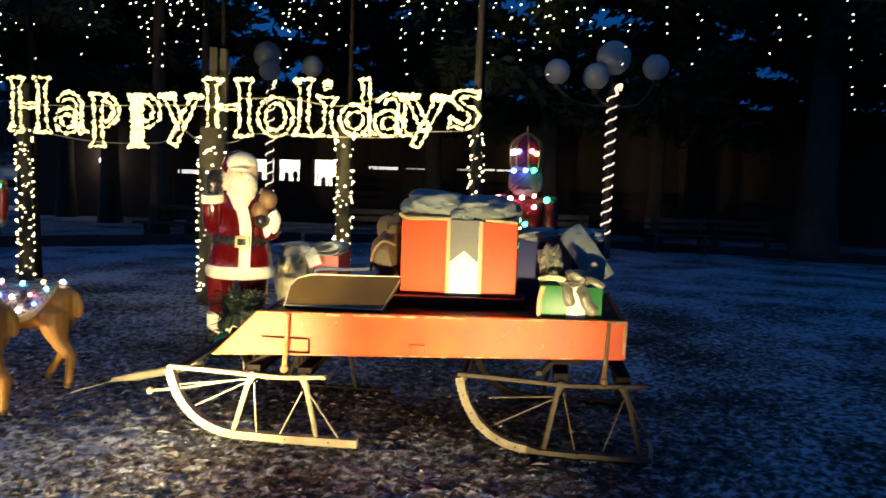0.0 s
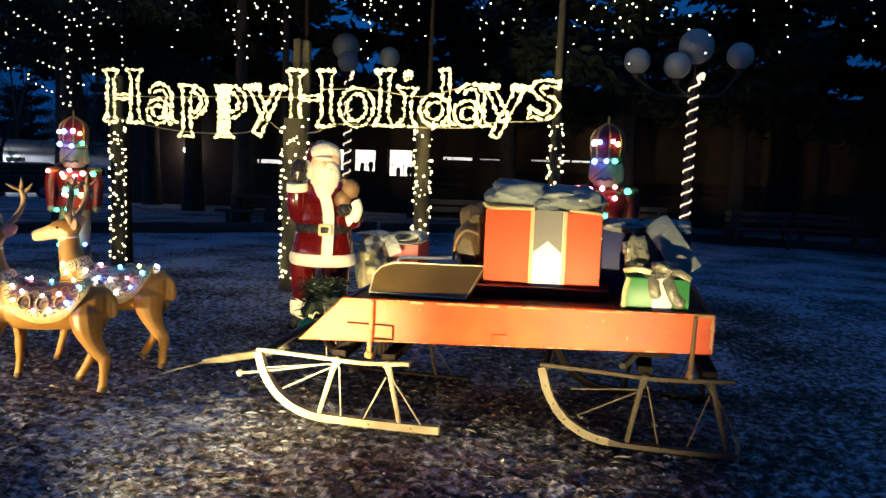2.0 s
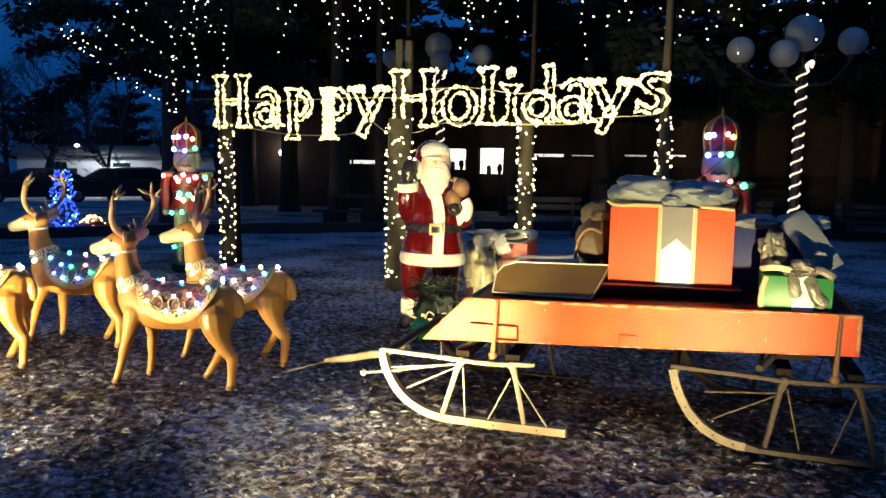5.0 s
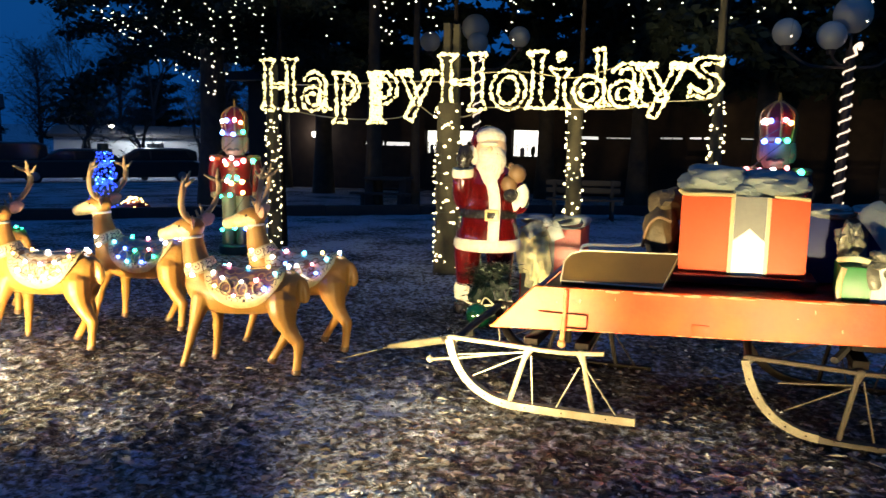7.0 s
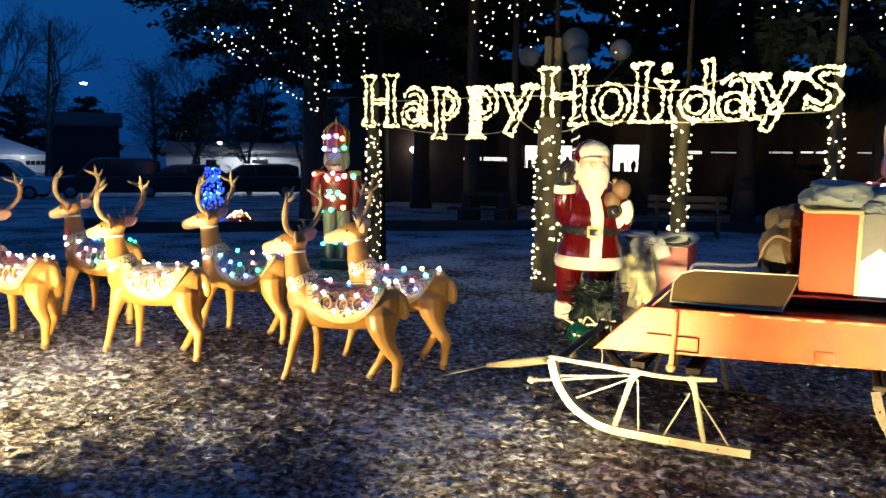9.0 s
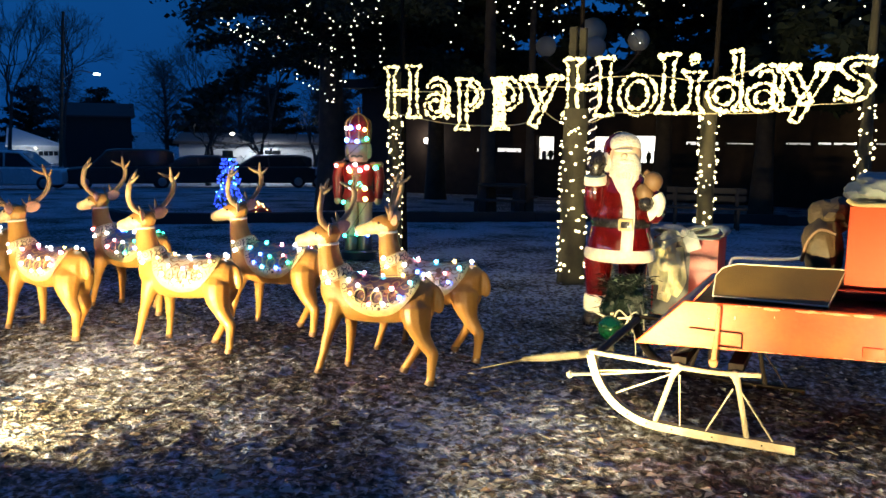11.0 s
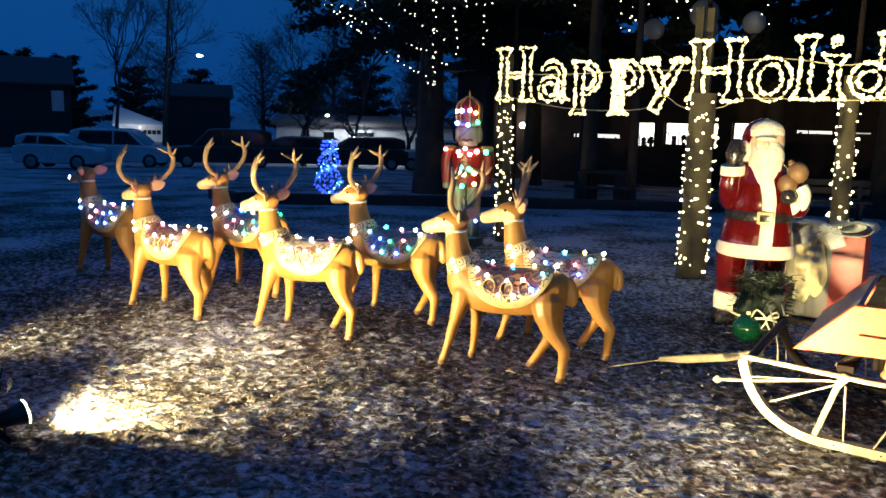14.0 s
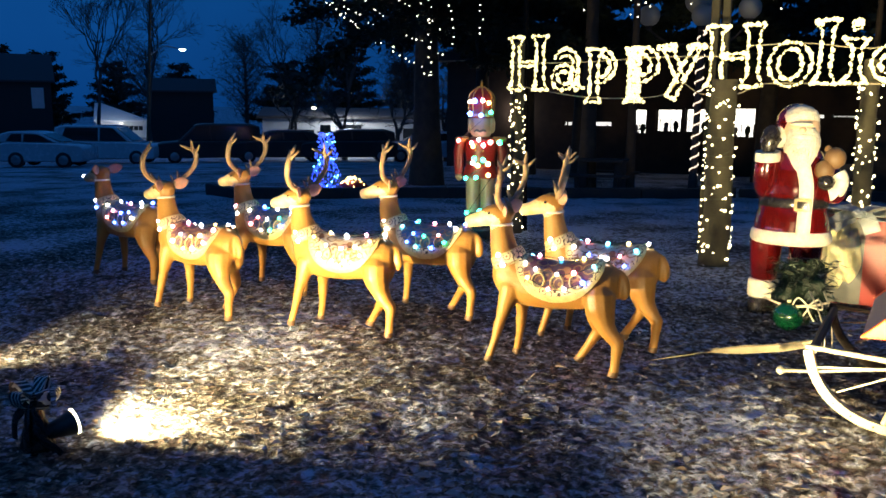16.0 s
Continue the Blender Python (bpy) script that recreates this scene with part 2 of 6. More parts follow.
M["furwhite"] = mat("moulded_white_trim", (0.80, 0.76, 0.62), 0.55, var=0.3, scale=22, fine=55, bump=0.9)
M["skin"] = mat("pale_resin", (0.66, 0.46, 0.30), 0.4, var=0.1)
M["black"] = mat("glossy_black_resin", (0.018, 0.016, 0.016), 0.25, var=0.3, scale=12)
M["teddy"] = mat("tan_resin", (0.17, 0.095, 0.04), 0.5, var=0.3)
M["garland"] = mat("dark_green_foil", (0.002, 0.012, 0.006), 0.42, var=0.6, scale=20, fine=60, bump=0.9, spec=0.25)
M["garland_pale"] = mat("silver_green_foil", (0.30, 0.36, 0.28), 0.25, metal=0.5, var=0.4, scale=20)
M["ball_green"] = mat("green_glass_ball", (0.002, 0.034, 0.014), 0.12, var=0.2, coat=0.6)
M["gold_foil"] = mat("gold_foil", (0.92, 0.83, 0.46), 0.35, metal=0.0, var=0.35, scale=12, fine=30, bump=0.6)
M["nut_red"] = mat("soldier_red_paint", (0.19, 0.012, 0.012), 0.35, var=0.3)
M["nut_dark"] = mat("soldier_dark_paint", (0.03, 0.05, 0.05), 0.4, var=0.3)
M["nut_pale"] = mat("soldier_cream_paint", (0.28, 0.25, 0.18), 0.4, var=0.3)
M["nut_gold"] = mat("soldier_gold_paint", (0.45, 0.27, 0.07), 0.4, var=0.3)
M["post"] = mat("weathered_post", (0.075, 0.066, 0.036), 0.8, var=0.5, scale=7, fine=40, bump=0.6)
M["bark"] = mat("dark_bark", (0.075, 0.058, 0.042), 0.9, var=0.5, scale=5, fine=26, bump=0.9)
M["needle"] = mat("dark_needles", (0.020, 0.034, 0.020), 0.8, var=0.6, scale=1.2, bump=0)
M["bare"] = mat("bare_twig", (0.065, 0.058, 0.055), 0.9, var=0.3, bump=0)
M["wire"] = mat("light_cord", (0.06, 0.07, 0.045), 0.6, var=0.2, bump=0)
M["wire_pale"] = mat("pale_cord", (0.62, 0.52, 0.32), 0.5, var=0.2, bump=0)
M["lamp_pole"] = mat("lamp_pole_paint", (0.05, 0.035, 0.03), 0.5, var=0.3)
M["globe"] = mat("milk_globe", (0.50, 0.50, 0.44), 0.4, var=0.12, scale=3, bump=0)
M["kerb"] = mat("kerb_dark_timber", (0.035, 0.034, 0.034), 0.85, var=0.35, scale=5, fine=50, bump=0.4)
M["timber"] = mat("dark_timber", (0.045, 0.04, 0.038), 0.8, var=0.4)
M["brick"] = mat("dark_brick_wall", (0.085, 0.055, 0.042), 0.85, var=0.4, scale=3, fine=30, bump=0.3)
M["roof"] = mat("dark_roof", (0.05, 0.05, 0.055), 0.85, var=0.3)
M["siding"] = mat("pale_siding", (0.50, 0.52, 0.53), 0.7, var=0.2, scale=2)
M["garage"] = mat("white_garage", (0.78, 0.80, 0.82), 0.6, var=0.1, scale=2)
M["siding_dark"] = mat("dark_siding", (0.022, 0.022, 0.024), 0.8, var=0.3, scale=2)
M["snowroof"] = mat("snowy_roof", (0.62, 0.66, 0.70), 0.8, var=0.2)
M["glass_dark"] = mat("dark_window_glass", (0.02, 0.025, 0.03), 0.08, var=0.1, bump=0)
M["car_silver"] = mat("car_silver", (0.55, 0.58, 0.62), 0.25, metal=0.1, var=0.1, bump=0, coat=0.5)
M["car_white"] = mat("car_pale", (0.60, 0.63, 0.66), 0.25, metal=0.05, var=0.1, bump=0, coat=0.5)
M["car_dark"] = mat("car_dark", (0.012, 0.013, 0.016), 0.4, var=0.1, bump=0, coat=0.2)
M["tyre"] = mat("tyre_rubber", (0.02, 0.02, 0.02), 0.8, var=0.2)
M["rim"] = mat("rim_alloy", (0.4, 0.4, 0.42), 0.35, metal=0.8)
M["flood_body"] = mat("flood_black_housing", (0.025, 0.025, 0.025), 0.5, var=0.3)
M["bow_dark"] = mat("dark_striped_ribbon", (0.045, 0.055, 0.06), 0.5, var=0.7, scale=30, second=(0.35, 0.34, 0.33))
n_, l_ = M["bow_dark"].node_tree.nodes, M["bow_dark"].node_tree.links
band = n_.new("ShaderNodeTexWave")
band.inputs["Scale"].default_value, band.inputs["Distortion"].default_value = 16.0, 3.0
step_ = n_.new("ShaderNodeValToRGB")
step_.color_ramp.elements[0].position, step_.color_ramp.elements[0].color = 0.62, (0.012, 0.012, 0.014, 1)
step_.color_ramp.elements[1].position, step_.color_ramp.elements[1].color = 0.72, (0.50, 0.50, 0.50, 1)
l_.new([x for x in n_ if x.type == "TEX_COORD"][0].outputs["Object"], band.inputs["Vector"])
l_.new(band.outputs["Fac"], step_.inputs["Fac"])
l_.new(step_.outputs["Color"], n_["Principled BSDF"].inputs["Base Color"])

M["b_sign"] = glow("bulb_sign", (1.0, 0.87, 0.40), 2.0)
M["b_warm"] = glow("bulb_warm", (1.0, 0.82, 0.45), 7.0)
M["b_twinkle"] = glow("bulb_twinkle", (1.0, 0.90, 0.68), 5.0, False)
M["b_white"] = glow("bulb_white", (0.92, 0.90, 1.0), 26.0)
M["b_cyan"] = glow("bulb_cyan", (0.08, 0.52, 1.0), 30.0)
M["b_blue"] = glow("bulb_blue", (0.05, 0.12, 1.0), 44.0)
M["b_red"] = glow("bulb_red", (1.0, 0.12, 0.12), 22.0)
M["b_green"] = glow("bulb_green", (0.03, 0.75, 0.36), 19.0)
M["b_pink"] = glow("bulb_pink", (1.0, 0.26, 0.40), 28.0)
M["b_gold"] = glow("bulb_gold", (1.0, 0.60, 0.18), 16.0)
M["lens"] = glow("flood_lens", (1.0, 0.86, 0.55), 14.0)
M["win_lit"] = glow("lit_office_window", (1.0, 0.95, 0.84), 2.2)
M["win_dim"] = glow("dim_strip_window", (1.0, 0.97, 0.92), 1.1)
M["street"] = glow("street_lamp_lens", (0.75, 1.0, 0.92), 9.0)
M["head"] = glow("far_lit_lamp", (1.0, 0.92, 0.75), 6.0)


# ---- building blocks ----
def link(name, bm, mats, parent=None, label="", smooth=True, recalc=True):
    if recalc:
        bmesh.ops.recalc_face_normals(bm, faces=bm.faces)
    me = bpy.data.meshes.new(name)
    bm.to_mesh(me)
    bm.free()
    for m in mats if isinstance(mats, (list, tuple)) else [mats]:
        me.materials.append(M[m])
    if smooth:
        me.shade_smooth()
        me.set_sharp_from_angle(angle=radians(40))
    ob = new(name, me)
    if parent:
        ob.parent = parent
    if label:
        ob["label"] = label
    return ob


def part(name, bm, material, parent, label="", smooth=True):
    return link(name, bm, material, parent, label, smooth)


def thing(name, label, category, group="", at=(0, 0, 0), turn=0, kind=""):
    ob = new(name)
    ob.empty_display_size = 0.1
    ob.matrix_world = pose(*at, 0, 0, turn)
    return tagged(ob, label, category, group, kind)


def loft(bm, rings, mi=0, caps=True):
    vs = [[bm.verts.new(p) for p in r] for r in rings]
    k = len(vs[0])
    for a, b in zip(vs, vs[1:]):
        for i in range(k):
            f = bm.faces.new((a[i], a[(i + 1) % k], b[(i + 1) % k], b[i]))
            f.material_index = mi
    if caps:
        for r in (vs[0], vs[-1]):
            f = bm.faces.new(r)
            f.material_index = mi
    return vs


def tube(bm, pts, radii, seg=8, mi=0, flat=1.0, up=Vector((0, 1, 0)), caps=True):
    """A round or flattened bar along points; flat scales the ring across the second axis."""
    pts = [Vector(p) for p in pts]
    if not isinstance(radii, (list, tuple)):
        radii = [radii] * len(pts)
    rings = []
    for i, p in enumerate(pts):
        d = (pts[min(i + 1, len(pts) - 1)] - pts[max(i - 1, 0)]).normalized()
        u = up if abs(d.dot(up)) < 0.95 else Vector((1, 0, 0))
        a = d.cross(u).normalized()
        b = d.cross(a).normalized()
        rings.append([p + (a * math.cos(t) + b * math.sin(t) * flat) * radii[i] for t in [2 * math.pi * j / seg for j in range(seg)]])
    return loft(bm, rings, mi, caps)


def box(bm, lo, hi, mi=0, bevel=0.0, m=None):
    c = [(a + b) / 2 for a, b in zip(lo, hi)]
    s = [max(1e-4, b - a) for a, b in zip(lo, hi)]
    tmp = bmesh.new()
    bmesh.ops.create_cube(tmp, size=1.0, matrix=Matrix.Translation(c) @ Matrix.Diagonal((*s, 1)))
    if bevel:
        bmesh.ops.bevel(tmp, geom=tmp.edges[:], offset=bevel, segments=2, affect="EDGES", profile=0.6)
    merge(bm, tmp, mi, m)


def merge(bm, tmp, mi=0, m=None):
    made = {}
    for v in tmp.verts:
        made[v] = bm.verts.new(m @ v.co if m else v.co)
    for f in tmp.faces:
        g = bm.faces.new([made[v] for v in f.verts])
        g.material_index = mi
    tmp.free()


def ball(bm, c, r, mi=0, sub=2, scale=(1, 1, 1), rough=0.0, seed=0):
    tmp = bmesh.new()
    bmesh.ops.create_icosphere(tmp, subdivisions=sub, radius=1.0)
    for v in tmp.verts:
        k = 1 + rough * noise.noise(v.co * 2.3 + Vector((seed * 3.7, seed, 0)))
        v.co = Vector(c) + Vector([a * b * r * k for a, b in zip(v.co, scale)])
    merge(bm, tmp, mi)


def prism(bm, poly, y0, y1, mi=0, bevel=0.0):
    """A polygon in x and z, thick along y."""
    tmp = bmesh.new()
    a = [tmp.verts.new((x, y0, z)) for x, z in poly]
    b = [tmp.verts.new((x, y1, z)) for x, z in poly]
    tmp.faces.new(a)
    tmp.faces.new(b[::-1])
    for i in range(len(poly)):
        j = (i + 1) % len(poly)
        tmp.faces.new((a[i], a[j], b[j], b[i]))
    bmesh.ops.recalc_face_normals(tmp, faces=tmp.faces)
    if bevel:
        bmesh.ops.bevel(tmp, geom=tmp.edges[:], offset=bevel, segments=1, affect="EDGES")
    merge(bm, tmp, mi)


ICO_V, ICO_F = None, None
_t = bmesh.new()
bmesh.ops.create_icosphere(_t, subdivisions=1, radius=1.0)
ICO_V = np.array([v.co[:] for v in _t.verts])
ICO_F = np.array([[v.index for v in f.verts] for f in _t.faces])
_t.free()


def specks(name, centres, r, material, parent=None, label="", jitter=0.25):
    """Many small bulbs in one mesh."""
    c = np.array([tuple(p) for p in centres])
    rr = r * (1 + jitter * (np.random.rand(len(c), 1, 1) - 0.5) * 2)
    v = (c[:, None, :] + ICO_V[None] * rr).reshape(-1, 3)
    f = (ICO_F[None] + (np.arange(len(c)) * len(ICO_V))[:, None, None]).reshape(-1, 3)
    me = bpy.data.meshes.new(name)
    me.from_pydata(v.tolist(), [], f.tolist())
    me.materials.append(M[material])
    me.shade_smooth()
    ob = new(name, me)
    ob.parent = parent
    if label:
        ob["label"] = label
    ob["kind"] = "stuff"
    return ob


def resample(pts, step, close=False):
    pts = [Vector(p) for p in pts]
    if close:
        pts = pts + [pts[0]]
    out, need = [pts[0].copy()], step
    for a, b in zip(pts, pts[1:]):
        d = (b - a).length
        while d >= need and d > 0:
            a = a.lerp(b, need / d)
            d = (b - a).length
            out.append(a.copy())
            need = step
        need -= d
    return out


def smooth_path(pts, n=6):
    pts = [Vector(p) for p in pts]
    out = []
    for i in range(len(pts) - 1):
        p0, p1, p2, p3 = pts[max(i - 1, 0)], pts[i], pts[i + 1], pts[min(i + 2, len(pts) - 1)]
        for k in range(n):
            t = k / n
            out.append(0.5 * ((2 * p1) + (p2 - p0) * t + (2 * p0 - 5 * p1 + 4 * p2 - p3) * t * t + (3 * p1 - p0 - 3 * p2 + p3) * t ** 3))
    return out + [pts[-1]]


def ground_z(x, y):
    """A low crown under the deer, a gentle fall towards the sled and the path, a long fall across the park."""
    d = math.hypot(x + 1, y - 0.5)
    edge = 4.75 + 0.55 * min(1.0, max(0.0, x + 2.6))
    t = min(1.0, max(0.0, (edge - y) / 1.5))
    near = -0.10 * t * t * (3 - 2 * t)
    crown = 0.075 * math.exp(-(((x + 6.2) / 2.2) ** 2 + ((y - 5.6) / 0.75) ** 2) / 2)
    return near + crown - 0.0345 * max(0.0, min(d - 11.0, 45.0))


# ---- ground: one sheet to the horizon ----
def spread(lo, hi, step, reach, n=34):
    """Fine even steps between lo and hi, then ever wider ones out to the horizon."""
    out = [step + reach * (k / n) ** 4.2 + 0.25 * k for k in range(1, n + 1)]
    return [lo - d for d in out[::-1]] + list(np.arange(lo, hi, step)) + [hi + d for d in out]


bm = bmesh.new()
GX, GY = spread(-9.0, 2.4, 0.032, 900), spread(1.4, 8.6, 0.032, 900)
grid = []
for y in GY:
    row = []
    for x in GX:
        lump = 0.0
        if abs(x) < 22 and abs(y) < 26:
            lump = 0.016 * noise.noise((x * 2.1, y * 2.1, 0)) + 0.015 * noise.noise((x * 6, y * 6, 3))
            if -9.1 < x < 2.5 and 1.3 < y < 8.7:
                lump += 0.018 * noise.noise((x * 11, y * 11, 5)) + 0.014 * noise.noise((x * 21, y * 21, 8))
        row.append(bm.verts.new((x, y, ground_z(x, y) + lump - 0.014)))
    grid.append(row)
for j in range(len(grid) - 1):
    for i in range(len(grid[0]) - 1):
        bm.faces.new((grid[j][i], grid[j][i + 1], grid[j + 1][i + 1], grid[j + 1][i]))
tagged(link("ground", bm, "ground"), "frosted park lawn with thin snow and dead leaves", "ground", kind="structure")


def litter(name, count, seed, material, size, label, region, lift, chunk):
    rnd = np.random.RandomState(seed)
    vs, fs = [], []
    for _ in range(count):
        x = rnd.uniform(region[0], region[1])
        y = region[2] + (region[3] - region[2]) * rnd.rand() ** 1.5
        s = size * rnd.uniform(0.5, 1.5)
        a = rnd.uniform(0, 6.28)
        c, sn = math.cos(a) * s, math.sin(a) * s
        z = 0.004 + lift * rnd.rand() + ground_z(x, y)
        k = len(vs)
        h = s * rnd.uniform(0.1, 0.5)
        w = rnd.uniform(0.35, 0.8)
        if chunk:
            vs += [(x + c, y + sn, z - 0.01), (x - sn * w, y + c * w, z - 0.01), (x - c, y - sn, z - 0.01), (x + sn * w, y - c * w, z - 0.01), (x + c * 0.2, y + sn * 0.1, z + h * 0.7)]
            fs += [(k, k + 1, k + 4), (k + 1, k + 2, k + 4), (k + 2, k + 3, k + 4), (k + 3, k, k + 4)]
        else:
            vs += [(x + c, y + sn, z), (x - sn * w, y + c * w, z + h), (x - c, y - sn, z + 0.002), (x + sn * w, y - c * w, z + h * 0.6)]
            fs += [(k, k + 1, k + 2), (k, k + 2, k + 3)]
    me = bpy.data.meshes.new(name)
    me.from_pydata(vs, [], fs)
    me.materials.append(M[material])
    return tagged(new(name, me), label, "ground cover", kind="stuff")


litter("dead_leaves", 15000, 3, "leaf", 0.024, "scattered brown dead leaves on the frosted lawn", (-9.5, 1.4, 1.6, 9.0), 0.004, False)
litter("frosted_leaves", 6500, 4, "leaf_frost", 0.024, "pale frost-covered leaves on the lawn", (-9.5, 1.2, 1.6, 9.0), 0.004, False)
litter("snow_clumps", 1200, 5, "snow", 0.012, "thin patches of crusted snow on the lawn", (-9.5, 3.0, 1.6, 10.5), 0.0, True)
litter("fallen_leaves", 900, 6, "leaf_frost", 0.036, "larger pale curled leaves lying by the sled", (-3.2, 1.3, 1.9, 4.8), 0.006, False)

# ---- dark belt of trees that closes the park behind and beside the camera ----
bm = bmesh.new()
belt = [[], [], [], []]
for i in range(241):
    a = radians(42 + 241 * i / 240)
    top = 11.0 + 2.4 * noise.noise((i * 0.37, 0, 0)) + 2.0 * (i % 2) * noise.noise((i * 1.7, 4, 0))
    for row, (r, z) in zip(belt, ((38.0, -1.2), (38.0, top), (39.5, top), (39.5, -1.2))):
        row.append(bm.verts.new((r * math.sin(a) - 1.0, r * math.cos(a), z)))
for low_, high_ in zip(belt, belt[1:]):
    for i in range(240):
        bm.faces.new((low_[i], low_[i + 1], high_[i + 1], high_[i]))
tagged(link("backdrop", bm, "needle", smooth=False), "dark distant belt of trees round the park", "trees", kind="structure")

# ---- trees, lamps and far surroundings ----
def limb_path(rnd, start, az, length, rise, droop, n=7):
    pts, p, a, r = [Vector(start)], Vector(start), az, rise
    for i in range(n):
        a += rnd.uniform(-0.22, 0.22)
        r += droop / n + rnd.uniform(-0.08, 0.08)
        p = p + Vector((math.cos(a) * math.cos(r), math.sin(a) * math.cos(r), math.sin(r))) * (length / n)
        pts.append(p.copy())
    return pts


def leafy(rnd, centres, count, size, spread_, droop=0.3, thin=1.0):
    """Small needle sprays round given points, as arrays."""
    c = np.array(centres)[rnd.randint(len(centres), size=count)]
    p = c + rnd.normal(0, spread_, (count, 3)) * np.array((1, 1, 0.6))
    d = rnd.normal(0, 1, (count, 3))
    d[:, 2] = d[:, 2] * 0.4 - droop
    d /= np.linalg.norm(d, axis=1, keepdims=True)
    s = np.cross(d, rnd.normal(0, 1, (count, 3)))
    s /= np.linalg.norm(s, axis=1, keepdims=True)
    L, W = size * rnd.uniform(0.6, 1.5, (count, 1)), thin * size * rnd.uniform(0.12, 0.34, (count, 1))
    v = np.stack([p, p + d * L * 0.5 + s * W, p + d * L, p + d * L * 0.5 - s * W], 1).reshape(-1, 3)
    return v.tolist(), np.arange(count * 4).reshape(-1, 4).tolist()


def tree(name, label, x, y, h, r, seed, limbs, leaves, size, low, reach, droop, rise, lights=0, lit_low=0.0, bulb=0.022, crown=True, foliage="needle"):
    rnd = np.random.RandomState(seed)
    g = ground_z(x, y)
    root = thing(name, label, "tree", at=(x, y, g))
    bm = bmesh.new()
    lean = rnd.uniform(-0.12, 0.12, 2)
    trunk = [(lean[0] * t * t, lean[1] * t * t, h * t - 0.05) for t in np.linspace(0, 1, 9)]
    tube(bm, trunk, [r * (1.35 if i == 0 else 1.08 - 0.98 * i / 8.5) for i in range(9)], 12)
    paths = []
    for i in range(limbs):
        t = low / h + (0.97 - low / h) * (i / limbs) ** 1.15
        L = reach * (1 - 0.75 * (t - low / h)) * rnd.uniform(0.7, 1.15)
        p = limb_path(rnd, (lean[0] * t * t, lean[1] * t * t, h * t), i * 2.4 + rnd.uniform(-0.4, 0.4), L, rise + rnd.uniform(-0.15, 0.15), droop)
        paths.append(p)
        tube(bm, p, [max(0.004, r * (0.30 if crown else 0.2) * (1 - k / 7.5)) for k in range(len(p))], 5)
    part("trunk", bm, "bark" if crown else "iron", root)
    if crown:
        cs = [tuple(q) for p in paths for q in resample(p, 0.22)[2:]]
        vs, fs = leafy(rnd, cs, leaves, size, 0.20) if foliage == "needle" else leafy(rnd, cs, leaves, size, 0.45, -0.5, 0.13)
        me = bpy.data.meshes.new("crown")
        me.from_pydata(vs, [], fs)
        me.materials.append(M[foliage])
        ob = new("crown", me)
        ob.parent = root
    if lights:
        if not crown:
            for k in range(lights):
                q = paths[rnd.randint(len(paths) // 2)][rnd.randint(2, 8)] + Vector((x, y, g))
                low_end = rnd.uniform(2.72, 3.45)
                slant = rnd.normal(0, 0.16, 2)
                n = 5
                strand = [q + Vector((slant[0] * i / n, slant[1] * i / n, (low_end - q.z) * i / n)) for i in range(n + 1)]
                string_of_lights(strand, 0.15 + 0.06 * rnd.rand(), bulb, rnd)
            return paths
        near = sorted(paths, key=lambda p: p[-1].y)[: lights]
        for k, p in enumerate(near):
            strand = [q + Vector((x, y, g)) + Vector((0, -0.06, 0.05)) for q in p]
            string_of_lights(strand, 0.11 + 0.05 * rnd.rand(), bulb, rnd)
    return paths


def string_of_lights(path, step, r, rnd, sag=0.0, group="fairy lights in the trees"):
    pts = [q + Vector(rnd.normal(0, 0.045, 3)) for q in resample(path, step)]
    if len(pts) < 3:
        return None
    root = thing("string_lights", "string of small warm white lights wound along a dark branch", "string lights", group)
    bm = bmesh.new()
    tube(bm, pts, 0.002, 3)
    part("cord", bm, "iron", root)
    specks("bulb_chain", pts, r, "b_twinkle", root)
    return root


tree("conifer_tree", "tall dark spruce with drooping boughs strung with white lights", -12.6, 18.2, 13.0, 0.36, 11, 50, 42000, 0.20, 4.0, 4.9, -0.52, 0.16)
rnd_s = np.random.RandomState(77)
for path in ([(-16.3, 5.3), (-14.4, 3.85), (-12.9, 2.95), (-11.8, 2.4)], [(-16.0, 5.3), (-14.2, 4.05), (-13.0, 3.3)], [(-15.1, 5.2), (-13.3, 3.85), (-12.2, 3.2), (-11.6, 2.9)], [(-15.6, 4.85), (-14.5, 4.0), (-13.6, 3.45)],
             [(-14.2, 5.2), (-12.9, 4.3), (-11.6, 3.5)], [(-11.9, 4.6), (-11.95, 3.4), (-11.8, 2.3)], [(-11.3, 5.2), (-11.35, 4.1), (-11.2, 3.0)], [(-10.6, 5.0), (-10.5, 4.1), (-10.6, 3.2)], [(-13.2, 5.4), (-12.3, 4.7), (-11.5, 4.2)], [(-12.6, 5.6), (-11.6, 4.9), (-10.7, 4.2)]):
    string_of_lights(smooth_path([(x, 17.2 + 0.1 * rnd_s.rand(), z) for x, z in path], 5), 0.19, 0.017, rnd_s)
for k, (tx, ty, th) in enumerate([(-5.93, 10.10, 6.4), (-3.40, 10.12, 6.4), (-1.79, 10.10, 6.0), (-0.18, 10.05, 6.0)]):
    tree("strung_tree", "slim leafless tree hung with strings of white lights", tx, ty, th, 0.045, 21 + k, 30, 0, 0.3, 3.75, 2.8, -0.12, 0.35, lights=(12, 16, 14, 16)[k], bulb=0.0105, crown=False)
tree("park_tree", "thick bare-trunked tree at the edge of the lawn", 7.5, 21.0, 12.0, 0.46, 16, 26, 22000, 0.24, 4.4, 4.5, -0.2, 0.5, lights=6, bulb=0.018)
oc = thing("overhead_cable", "thin dark cable between trees carrying hanging light strings", "cable")
bm = bmesh.new()
